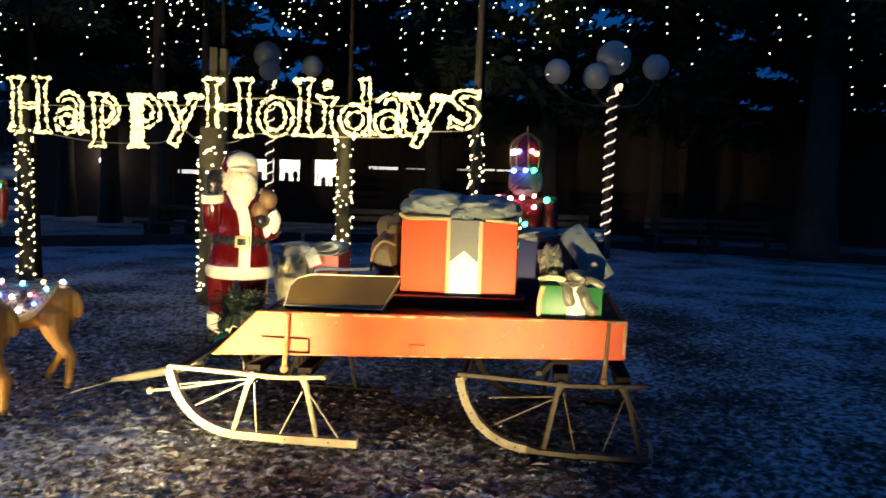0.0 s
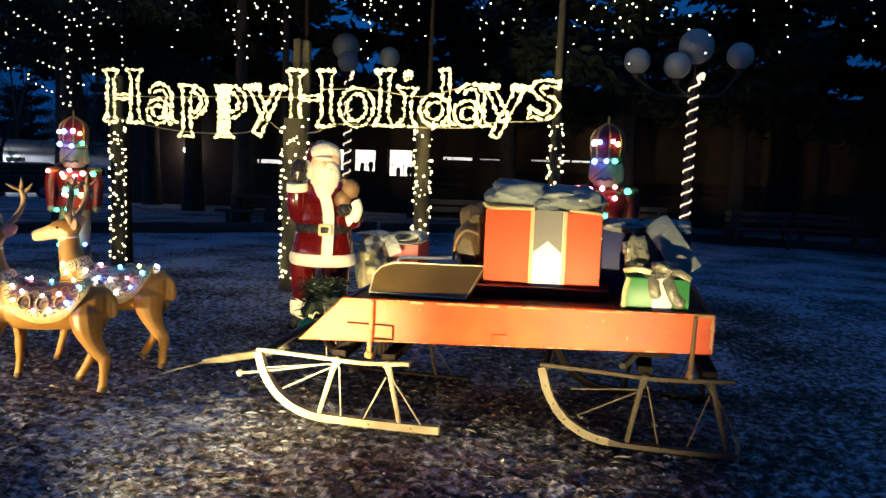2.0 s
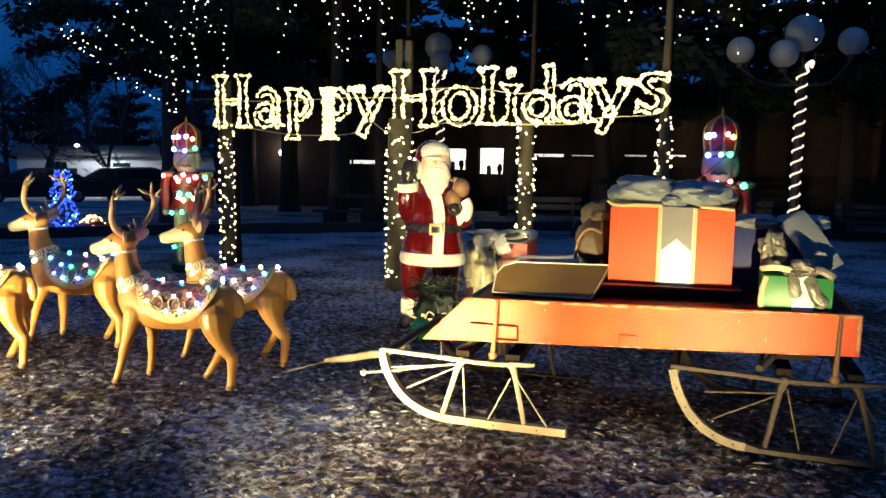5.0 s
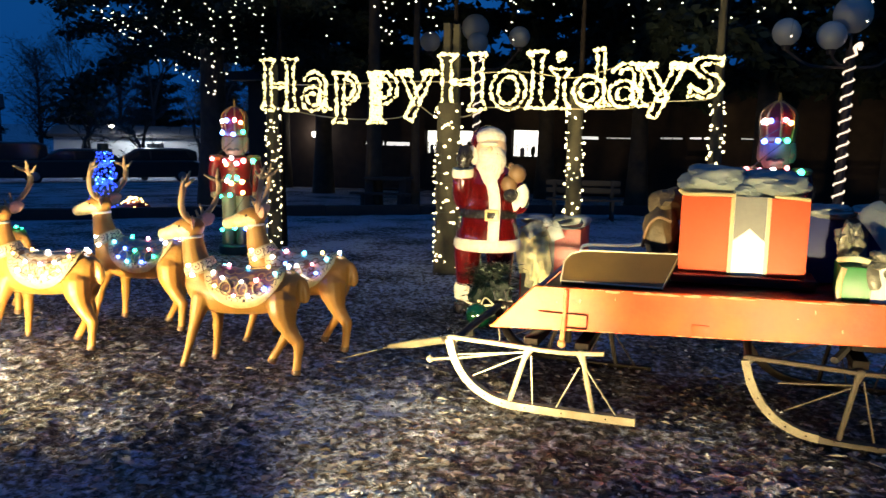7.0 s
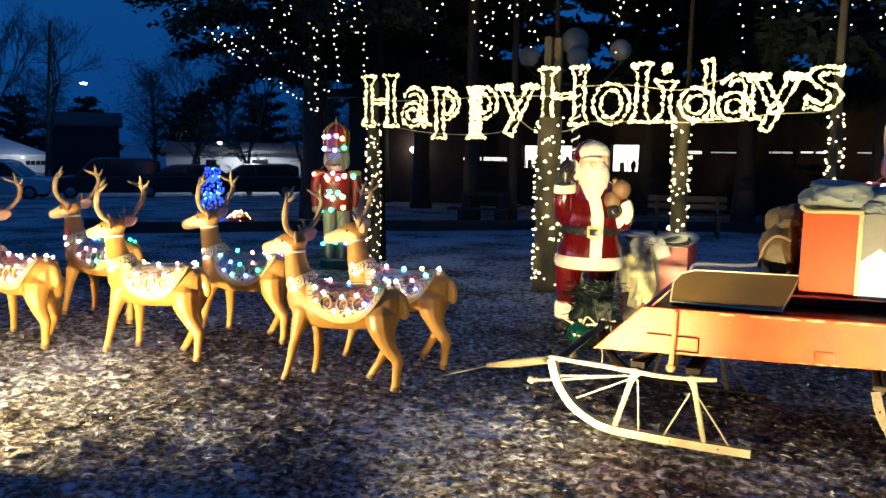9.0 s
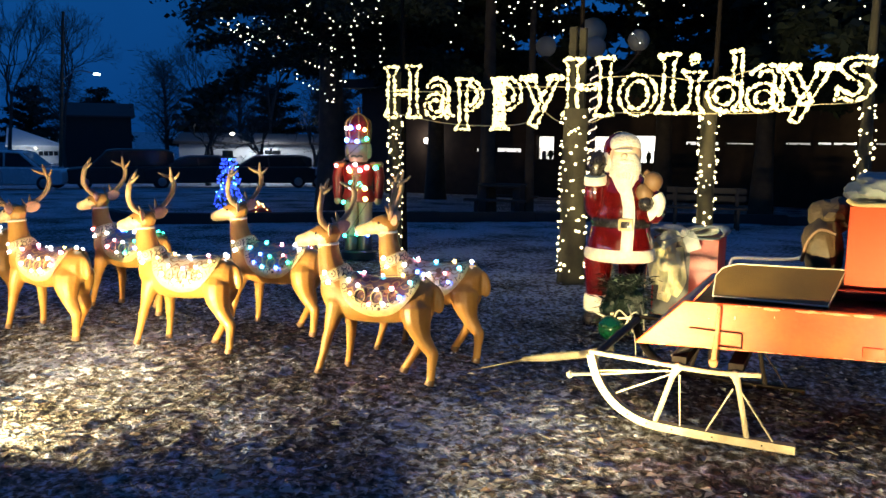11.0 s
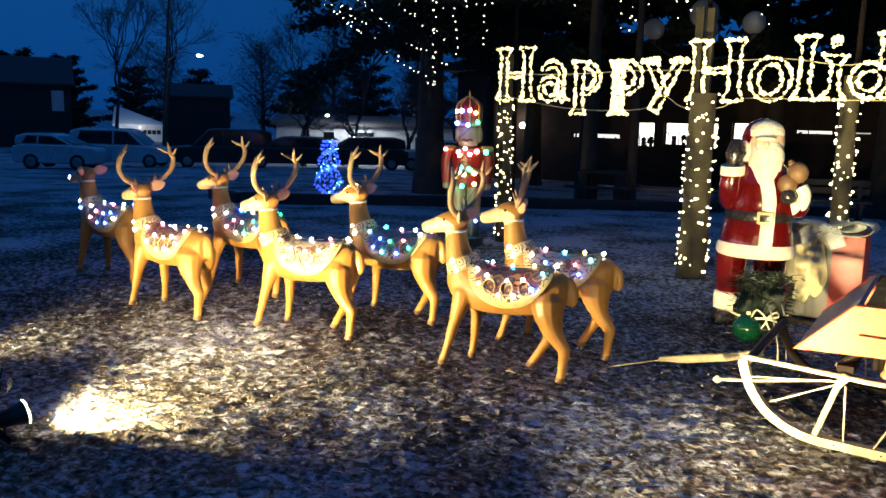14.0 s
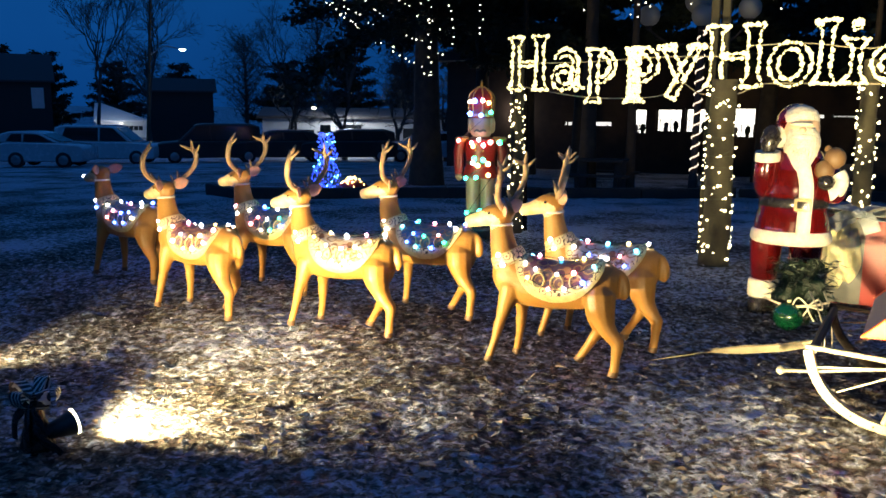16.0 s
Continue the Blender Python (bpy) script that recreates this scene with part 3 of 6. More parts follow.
tube(bm, [(0.9, 22.6, 6.0)] + [(x, 15.5, 4.80) for x in (0.48, 1.29, 2.10, 2.7, 3.34, 4.66, 5.04, 5.9, 6.54, 7.3)] + [(6.8, 19.0, 5.6)], 0.03, 5)
part("cord", bm, "wire", oc)
for (xa, za), (xb, zb) in (((0.48, 4.8), (0.41, 3.7)), ((1.29, 4.8), (1.40, 3.9)), ((2.10, 4.8), (1.99, 3.4)), ((3.34, 4.8), (3.29, 3.55)), ((4.66, 4.8), (4.61, 3.7)), ((5.04, 4.8), (5.14, 3.95)), ((5.9, 4.8), (6.12, 2.9)), ((6.54, 4.8), (6.75, 2.85)), ((2.7, 4.8), (2.8, 4.0)), ((7.3, 4.8), (7.2, 3.4))):
    string_of_lights([Vector((xa, 15.5, za)), Vector(((xa + xb) / 2 + 0.06, 15.4, (za + zb) / 2)), Vector((xb, 15.5, zb))], 0.24, 0.015, rnd_s)
for k, (tx, ty, tr) in enumerate([(-10.9, 24.6, 0.22), (-5.6, 26.4, 0.28), (-2.4, 24.0, 0.26), (0.9, 22.8, 0.30), (4.2, 25.0, 0.22), (8.8, 26, 0.3), (12.5, 25, 0.3)]):
    tree("park_tree", "dark trunked park tree in front of the brick building", tx, ty, 13.0, tr, 30 + k, 30, 24000, 0.32, 3.3, 5.0, -0.3, 0.3)

for k, (tx, ty, tr) in enumerate([(-8.45, 19.0, 0.19), (-7.6, 19.7, 0.11)]):
    tree("park_tree", "straight dark trunk beside the picnic table", tx, ty, 12.5, tr, 38 + k, 22, 16000, 0.30, 6.2, 3.6, -0.3, 0.3)

for k, (tx, ty) in enumerate([(-16.8, 29.0), (-13.2, 25.5)]):
    tree("park_tree", "dense dark park tree before the far hall", tx, ty, 13.5, 0.3, 44 + k, 34, 26000, 0.34, 4.2, 5.0, -0.3, 0.3)

for k, (tx, ty, th) in enumerate([(-69.0, 42.0, 6.5), (-74.0, 43.0, 8.0), (-66.0, 31.0, 7.0), (-82, 62, 8.0), (-87, 57, 9.0), (-77, 67, 8.0), (-53, 58, 7.0), (-47, 60, 7.5), (-41, 61, 7.0)]):
    tree("garden_tree", "dark bushy garden tree behind the garage", tx, ty, th, 0.25, 54 + k, 30, 13000, 0.36, 0.7, 4.0, -0.2, 0.4)

for k, (tx, ty, th) in enumerate([(-52, 52, 9), (-45, 53, 11), (-38, 55, 13), (-33, 56, 15), (-28, 55, 14), (-62, 50, 8)]):
    tree("bare_tree", "hazy leafless tree against the dusk sky", tx, ty, th, 0.2, 84 + k, 34, 3600, 0.6, 1.8, 4.6, 0.1, 0.75, foliage="bare")


def bare_tree(name, label, x, y, h, r, seed, spread_=0.6, depth=4, material="bare", fork=0.35):
    rnd = np.random.RandomState(seed)
    root = thing(name, label, "tree", at=(x, y, ground_z(x, y)))
    bm = bmesh.new()

    def grow(p, d, L, rad, k):
        q = p + d * L * 0.5 + Vector(rnd.normal(0, 0.05 * L, 3))
        e = p + d * L
        tube(bm, [p, q, e], [rad, rad * 0.85, rad * 0.65], 5 if k > 1 else 3, caps=False)
        if k == 0:
            return
        for _ in range(3 if k > 1 else 4):
            nd = (d + Vector(rnd.normal(0, spread_, 3)) + Vector((0, 0, 0.12))).normalized()
            grow(e, nd, L * rnd.uniform(0.55, 0.85), rad * 0.6, k - 1)

    grow(Vector((0, 0, -0.1)), Vector((0.03, 0, 1)), h * fork, r, depth)
    part("trunk", bm, material, root)
    return root


for k, (bx, by, bh) in enumerate([(-29.6, 32.2, 4.6), (-27.2, 33.5, 5.0), (-24.7, 34.6, 4.5), (-22.4, 35.6, 4.5)]):
    bare_tree("pruned_tree", "low bare pruned tree before a pale wall", bx, by, bh, 0.17, 50 + k, 0.62, 5, "timber", fork=0.30)
for k, (bx, by, bh) in enumerate([(-47, 52, 15), (-42, 53, 18), (-37, 55, 18), (-31, 57, 17), (-58, 42, 18), (-54, 43.5, 15), (-66, 33, 17), (-24, 54, 16)]):
    bare_tree("bare_tree", "leafless tall tree against the dusk sky", bx, by, bh, 0.17, 60 + k, 0.34, 7, fork=0.24)


# ---- park lamps: globe clusters on poles wound with lights ----
def park_lamp(x, y, top, offs):
    g = ground_z(x, y)
    root = thing("park_lamp", "park lamp post with unlit milky globes wound with rope light", "lamp", "park lamps", (x, y, g))
    H = top - g
    bm = bmesh.new()
    tube(bm, [(0, 0, -0.05), (0, 0, 0.35), (0, 0, 0.4), (0, 0, H)], [0.13, 0.12, 0.09, 0.085], 12)
    part("pole", bm, "lamp_pole", root)
    for dx, dy, dz in offs:
        bm = bmesh.new()
        tube(bm, smooth_path([(0, 0, H - 0.35), (dx * 0.6, dy * 0.6, H - 0.3), (dx, dy, H + dz - 0.25)], 4), 0.028, 6)
        tube(bm, [(dx, dy, H + dz - 0.27), (dx, dy, H + dz - 0.16)], [0.07, 0.09], 10)
        part("arm", bm, "lamp_pole", root)
        bm = bmesh.new()
        ball(bm, (dx, dy, H + dz + 0.08), 0.27 if dz < 0.5 else 0.36, sub=3)
        part("globe", bm, "globe", root, "milky unlit globe")
    wind = [(0.097 * math.cos(a), 0.097 * math.sin(a), 0.35 + (H - 0.45) * a / (13 * 2 * math.pi)) for a in np.linspace(0, 13 * 2 * math.pi, 330)]
    wrap = thing("rope_light", "warm rope light wound in stripes round a lamp post", "rope light", "rope lights", (x, y, g))
    bm = bmesh.new()
    tube(bm, wind, 0.018, 5)
    part("tube", bm, "b_rope", wrap, "glowing clear tube")
    bm = bmesh.new()
    tube(bm, smooth_path([wind[-1], (0.06, -0.08, H + 0.02), (0.16, -0.1, H + 0.09), (0.14, -0.1, H - 0.03)], 5), 0.035, 6)
    part("end_loop", bm, "b_rope", wrap)


M["b_rope"] = glow("rope_light_glow", (1.0, 0.78, 0.58), 1.6, False)
park_lamp(2.10, 17.7, 3.34, [(-1.17, 0.0, 0.26), (-0.39, -0.35, 0.14), (0.0, 0.1, 0.58), (0.86, 0.0, 0.39)])
park_lamp(-6.36, 21.0, 3.60, [(-1.34, 0.0, 0.31), (0.09, -0.35, 0.22), (-0.12, 0.1, 0.65), (1.10, 0.0, 0.38)])

# ---- kerbs, benches and a picnic table along the path ----
def kerb(pts):
    bm = bmesh.new()
    n = len(pts)
    for (x0, y0), (x1, y1) in zip(pts, pts[1:]):
        L = math.hypot(x1 - x0, y1 - y0)
        a = math.atan2(y1 - y0, x1 - x0)
        z = ground_z((x0 + x1) / 2, (y0 + y1) / 2)
        box(bm, (0.004, -0.09, -0.1), (L - 0.004, 0.11, 0.20), 0, 0.015, Matrix.Translation((x0, y0, z)) @ Matrix.Rotation(a, 4, "Z"))
    tagged(link("kerb", bm, "kerb"), "low dark timber edging round a snowy planting bed", "kerb", kind="structure")


kerb([(-14.7, 12.6), (-13.3, 12.1), (-11.5, 13.2), (-9.8, 14.6), (-8.2, 15.8), (-6.5, 17.1), (-4.9, 18.8)])
kerb([(2.6, 21.6), (4.4, 21.4), (6.4, 21.3), (9.5, 20.6)])
kerb([(-4.8, 18.9), (-1.5, 20.4), (2.5, 21.6)])


def bench(x, y, turn, name="park_bench", label="dark timber park bench beside the path"):
    b = thing(name, label, "bench", "park benches", (x, y, ground_z(x, y)), turn)
    for k in range(3):
        bm = bmesh.new()
        box(bm, (-0.8, -0.2 + k * 0.15, 0.42), (0.8, -0.07 + k * 0.15, 0.46), 0, 0.006)
        part("seat_slat", bm, "timber", b)
    for k in range(2):
        bm = bmesh.new()
        box(bm, (-0.8, 0.24, 0.56 + k * 0.16), (0.8, 0.28, 0.68 + k * 0.16), 0, 0.006)
        part("back_slat", bm, "timber", b)
    for sx in (-0.62, 0.62):
        bm = bmesh.new()
        box(bm, (sx - 0.035, -0.2, -0.02), (sx + 0.035, -0.12, 0.42), 0, 0.006)
        box(bm, (sx - 0.035, 0.2, -0.02), (sx + 0.035, 0.28, 0.85), 0, 0.006)
        part("leg", bm, "timber", b)


bench(4.2, 20.9, 8)
bench(6.0, 21.9, -6)
bench(-2.9, 17.6, 12)
bench(1.1, 19.4, 5)
pt = thing("picnic_table", "dark timber picnic table by the kerb", "table", at=(-8.0, 18.9, ground_z(-8.0, 18.9)), turn=8)
bm = bmesh.new()
box(bm, (-0.55, -0.4, 0.70), (0.55, 0.4, 0.76), 0, 0.01)
part("tabletop", bm, "timber", pt)
for sx in (-0.42, 0.42):
    bm = bmesh.new()
    box(bm, (sx - 0.09, -0.3, -0.02), (sx + 0.09, 0.3, 0.70), 0, 0.01)
    part("leg", bm, "timber", pt)
for sy in (-0.75, 0.75):
    bm = bmesh.new()
    box(bm, (-0.75, sy - 0.14, 0.38), (0.75, sy + 0.14, 0.43), 0, 0.01)
    box(bm, (-0.5, sy - 0.05, -0.02), (-0.42, sy + 0.05, 0.38), 0, 0.005)
    box(bm, (0.42, sy - 0.05, -0.02), (0.5, sy + 0.05, 0.38), 0, 0.005)
    part("bench", bm, "timber", pt)


# ---- brick building with lit windows ----
bld = thing("office_building", "long low dark brick building with lit windows across the park", "building", at=(0, 30, -0.69))
OPEN = [(-13.75, 1.64, -13.36, 1.86, "win_dim"), (-13.02, 1.64, -11.75, 1.88, "win_dim"), (-11.12, 1.40, -10.42, 2.35, "win_lit"), (-10.08, 1.50, -9.12, 2.36, "win_lit"), (-9.02, 1.50, -8.12, 2.38, "win_lit"), (-7.66, 1.36, -6.58, 2.42, "win_lit"),
        (-5.60, 2.04, -4.40, 2.24, "win_dim"), (-4.20, 2.08, -3.25, 2.22, "win_faint"), (-2.30, 2.10, -1.45, 2.26, "win_faint"), (-1.30, 2.12, -0.10, 2.28, "win_dim"), (0.4, 2.14, 1.4, 2.28, "win_faint")]
M["win_faint"] = glow("faint_strip_window", (1.0, 0.97, 0.92), 0.45)
bm = bmesh.new()
xs = sorted({-19.0, 16.0, *[o[0] for o in OPEN], *[o[2] for o in OPEN]})
for x0, x1 in zip(xs, xs[1:]):
    hit = [o for o in OPEN if o[0] <= x0 + 1e-6 and o[2] >= x1 - 1e-6]
    if hit:
        box(bm, (x0, 0, -0.3), (x1, 0.3, hit[0][1]))
        box(bm, (x0, 0, hit[0][3]), (x1, 0.3, 4.2))
    else:
        box(bm, (x0, 0, -0.3), (x1, 0.3, 4.2))
box(bm, (-19, 0.3, -0.3), (-18.7, 9, 4.2))
box(bm, (15.7, 0.3, -0.3), (16, 9, 4.2))
box(bm, (-19, 8.7, -0.3), (16, 9.0, 4.2))
bmesh.ops.remove_doubles(bm, verts=bm.verts[:], dist=0.0005)
part("wall", bm, "brick", bld, smooth=False)
bm = bmesh.new()
box(bm, (-19.5, -0.9, 4.2), (16.5, 9.4, 4.55), 0, 0.03)
part("roof", bm, "roof", bld)
for x0, z0, x1, z1, m in OPEN:
    bm = bmesh.new()
    for a, b in (((x0, 0.10, z0), (x0 + 0.05, 0.2, z1)), ((x1 - 0.05, 0.10, z0), (x1, 0.2, z1)), ((x0 + 0.05, 0.10, z0), (x1 - 0.05, 0.2, z0 + 0.05)), ((x0 + 0.05, 0.10, z1 - 0.05), (x1 - 0.05, 0.2, z1))):
        box(bm, a, b)
    if m == "win_lit":
        box(bm, (x0 + 0.05, 0.13, z0 + 0.45), (x1 - 0.05, 0.17, z0 + 0.475))
    w = part("window", bm, "timber", bld, smooth=False)
    bm = bmesh.new()
    box(bm, (x0 + 0.02, 0.21, z0 + 0.02), (x1 - 0.02, 0.24, z1 - 0.02))
    part("pane", bm, m, w, "bright lit pane", smooth=False)
    if z1 - z0 < 0.4:
        rw = np.random.RandomState(int(abs(x0) * 100))
        mx = x0 + 0.12
        while mx < x1 - 0.12:
            bm = bmesh.new()
            box(bm, (mx, 0.14, z0 + 0.05), (mx + rw.uniform(0.02, 0.10), 0.19, z0 + 0.05 + (z1 - z0 - 0.1) * rw.choice([1.0, 0.35, 0.55])), 0, 0.004)
            part("mullion", bm, "timber", w, smooth=False)
            mx += rw.uniform(0.22, 0.5)
    if m == "win_lit":
        bm = bmesh.new()
        cx = x0 + (x1 - x0) * 0.36
        box(bm, (cx - 0.09, 0.14, z0 + 0.05), (cx + 0.09, 0.2, z0 + 0.20), 0, 0.01)
        ball(bm, (cx, 0.17, z0 + 0.27), 0.10, 0, 2, (1, 0.3, 1.1), 0.3, x0)
        part("desk_chair", bm, "inner", w)
        bm = bmesh.new()
        cx = x0 + (x1 - x0) * 0.74
        ball(bm, (cx, 0.17, z0 + 0.25), 0.13, 0, 3, (0.8, 0.25, 1.3), 0.5, x1)
        box(bm, (cx - 0.06, 0.14, z0 + 0.05), (cx + 0.06, 0.2, z0 + 0.14), 0, 0.01)
        part("potted_plant", bm, "needle", w)
        for f in (0.14, 0.55, 0.93):
            bm = bmesh.new()
            mx = x0 + (x1 - x0) * f
            box(bm, (mx - 0.012, 0.13, z0 + 0.05), (mx + 0.012, 0.17, z0 + 0.449))
            part("mullion", bm, "timber", w, smooth=False)

wall_lamp = thing("wall_lamp", "glaring security lamp on the far wall", "lamp", at=(-15.8, 29.9, 1.38))
bm = bmesh.new()
box(bm, (-0.14, -0.02, -0.10), (0.14, 0.1, 0.16), 0, 0.02)
part("housing", bm, "timber", wall_lamp)
bm = bmesh.new()
ball(bm, (0, -0.08, 0), 0.13, sub=2)
part("lens", bm, "head", wall_lamp)
wg = bpy.data.lights.new("wall_glow", "POINT")
wg.energy, wg.color, wg.shadow_soft_size = 14, (1.0, 0.93, 0.82), 0.1
new("wall_glow", wg).location = (-15.8, 29.55, 1.5)
far_lamp = thing("path_lamp", "small distant white lamp on a thin post", "lamp", at=(14.0, 34.0, ground_z(14, 34)))
bm = bmesh.new()
tube(bm, [(0, 0, -0.1), (0, 0, 2.35)], 0.05, 8)
part("pole", bm, "timber", far_lamp)
bm = bmesh.new()
ball(bm, (0, 0, 2.45), 0.10, sub=2)
part("lens", bm, "head", far_lamp)


# ---- left side: pale hall, garage, houses, street lamp, cars ----
def house(name, label, x, y, turn, w, d, h, ridge, wall, roof, wins=(), lift=0.0, hip=False):
    g = ground_z(x, y) + lift
    root = thing(name, label, "building", at=(x, y, g), turn=turn)
    bm = bmesh.new()
    box(bm, (-w / 2, -d / 2, -0.4 if lift <= 0 else 0.0), (w / 2, d / 2, h))
    tmp = () if hip else [bm.verts.new(p) for p in ((-w / 2, -d / 2, h), (-w / 2, d / 2, h), (-w / 2, 0, h + ridge), (w / 2, -d / 2, h), (w / 2, d / 2, h), (w / 2, 0, h + ridge))]
    if not hip:
        bm.faces.new(tmp[:3])
        bm.faces.new(tmp[3:])
    part("wall", bm, wall, root, smooth=False)
    bm = bmesh.new()
    if hip:
        low = [bm.verts.new((x_, y_, z_)) for z_ in (h + 0.003, h + 0.1) for x_, y_ in ((-w / 2 - 0.2, -d / 2 - 0.3), (w / 2 + 0.2, -d / 2 - 0.3), (w / 2 + 0.2, d / 2 + 0.3), (-w / 2 - 0.2, d / 2 + 0.3))]
        r0, r1 = bm.verts.new((-w / 2 - 0.1, 0, h + ridge)), bm.verts.new((-w / 2 + 0.5, 0, h + ridge))
        bm.faces.new(low[:4])
        for i in range(4):
            bm.faces.new((low[i], low[(i + 1) % 4], low[4 + (i + 1) % 4], low[4 + i]))
        for f in ((low[4], low[5], r1, r0), (low[5], low[6], r1), (low[6], low[7], r0, r1), (low[7], low[4], r0)):
            bm.faces.new(f)
    for s in () if hip else (-1, 1):
        prism_pts = [(-d / 2 - 0.3, h - 0.12), (0, h + ridge + 0.05), (0, h + ridge + 0.2), (-d / 2 - 0.3, h + 0.03)]
        a = [bm.verts.new((-w / 2 - 0.3, s * q, z)) for q, z in prism_pts]
        b = [bm.verts.new((w / 2 + 0.3, s * q, z)) for q, z in prism_pts]
        bm.faces.new(a)
        bm.faces.new(b)
        for i in range(4):
            bm.faces.new((a[i], a[(i + 1) % 4], b[(i + 1) % 4], b[i]))
    part("roof", bm, roof, root, smooth=False)
    for x0, z0, x1, z1, m in wins:
        bm = bmesh.new()
        box(bm, (x0 - 0.08, -d / 2 - 0.05, z0 - 0.08), (x1 + 0.08, -d / 2 - 0.003, z1 + 0.08))
        wn_ = part("window", bm, "siding", root, smooth=False)
        bm = bmesh.new()
        box(bm, (x0, -d / 2 - 0.07, z0), (x1, -d / 2 - 0.052, z1))
        part("pane", bm, m, wn_, smooth=False)
    return root


gar = house("garage", "white double garage with a row of small door windows", -71.0, 54.0, 52, 4.6, 5, 1.75, 1.75, "garage", "snowroof", lift=-0.22, hip=True)
bm = bmesh.new()
box(bm, (-2.5, -2.84, 1.68), (2.5, -2.803, 1.86), 0, 0.01)
part("fascia", bm, "garage", gar, smooth=False)
for k in (-1, 1):
    bm = bmesh.new()
    box(bm, (k * 1.08 - 0.98, -2.56, 0.02), (k * 1.08 + 0.98, -2.503, 1.55), 0, 0.02)
    dr = part("garage_door", bm, "garage", gar, smooth=False)
    for i in range(4):
        bm = bmesh.new()
        box(bm, (k * 1.08 - 0.84 + i * 0.43, -2.59, 0.92), (k * 1.08 - 0.84 + i * 0.43 + 0.36, -2.562, 1.32))
        part("pane", bm, "glass_dark", dr, smooth=False)
bm = bmesh.new()
box(bm, (-0.07, -2.62, 1.57), (0.07, -2.503, 1.64), 0, 0.01)
part("porch_light", bm, "head", gar, "small lit lamp over the doors")

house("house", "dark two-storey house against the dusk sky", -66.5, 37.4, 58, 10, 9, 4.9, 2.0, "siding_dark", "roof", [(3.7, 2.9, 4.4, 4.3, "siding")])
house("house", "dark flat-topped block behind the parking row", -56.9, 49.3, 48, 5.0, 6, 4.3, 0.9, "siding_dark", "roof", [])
hall = house("hall", "long pale single-storey hall lit by parking lamps", -29.1, 43.9, 38, 19, 8, 2.45, 0.3, "siding", "roof", [(-7.2, 0.7, -6.6, 1.7, "glass_dark"), (-4.8, 0.2, -3.9, 2.0, "glass_dark"), (-1.5, 0.7, -0.8, 1.8, "glass_dark"), (3.0, 0.6, 4.0, 1.8, "glass_dark")])
for k, (lx, ly, lz) in enumerate([(-35.2, 36.6, 1.0), (-32.6, 37.6, 2.2), (-30.0, 38.6, 1.0), (-33.6, 37.2, 0.9)]):
    pl = thing("parking_lamp", "bright white lamp by the parking row", "lamp", "parking lamps", (lx, ly, ground_z(lx, ly)))
    bm = bmesh.new()
    tube(bm, [(0, 0, -0.1), (0, 0, lz + 0.6)], 0.04, 6)
    part("pole", bm, "timber", pl)
    bm = bmesh.new()
    ball(bm, (0, 0, lz + 0.62), 0.15 if k != 1 else 0.12, sub=2, scale=(1.3, 1, 0.7))
    part("lens", bm, "head", pl)
# unseen point light added in front of the garage to whiten it
gl_ = bpy.data.lights.new("garage_glow", "POINT")
gl_.energy, gl_.color, gl_.shadow_soft_size = 120, (0.85, 0.95, 1.0), 0.2
new("garage_glow", gl_).location = (-67.6, 50.6, 0.3)
# unseen point light added to brighten the hall wall
hl = bpy.data.lights.new("parking_glow", "POINT")
hl.energy, hl.color, hl.shadow_soft_size = 430, (0.9, 0.95, 1.0), 0.3
new("parking_glow", hl).location = (-29.8, 36.8, 1.6)

sl = thing("street_lamp", "timber utility pole with a lit cobra-head street lamp", "street lamp", at=(-43.85, 34.8, ground_z(-43.85, 34.8)))
bm = bmesh.new()
tube(bm, [(0, 0, -0.2), (0.42, 0.5, 10.2)], [0.12, 0.085], 10)
part("pole", bm, "bark", sl)
bm = bmesh.new()
tube(bm, smooth_path([(0.15, 0.2, 6.0), (0.8, 0.9, 6.7), (1.45, 1.6, 6.62)], 5), 0.04, 6)
part("arm", bm, "rim", sl)
bm = bmesh.new()
ball(bm, (1.6, 1.75, 6.55), 0.17, sub=2, scale=(1.3, 1.3, 0.5))
part("lens", bm, "street", sl, "glowing greenish-white lens")


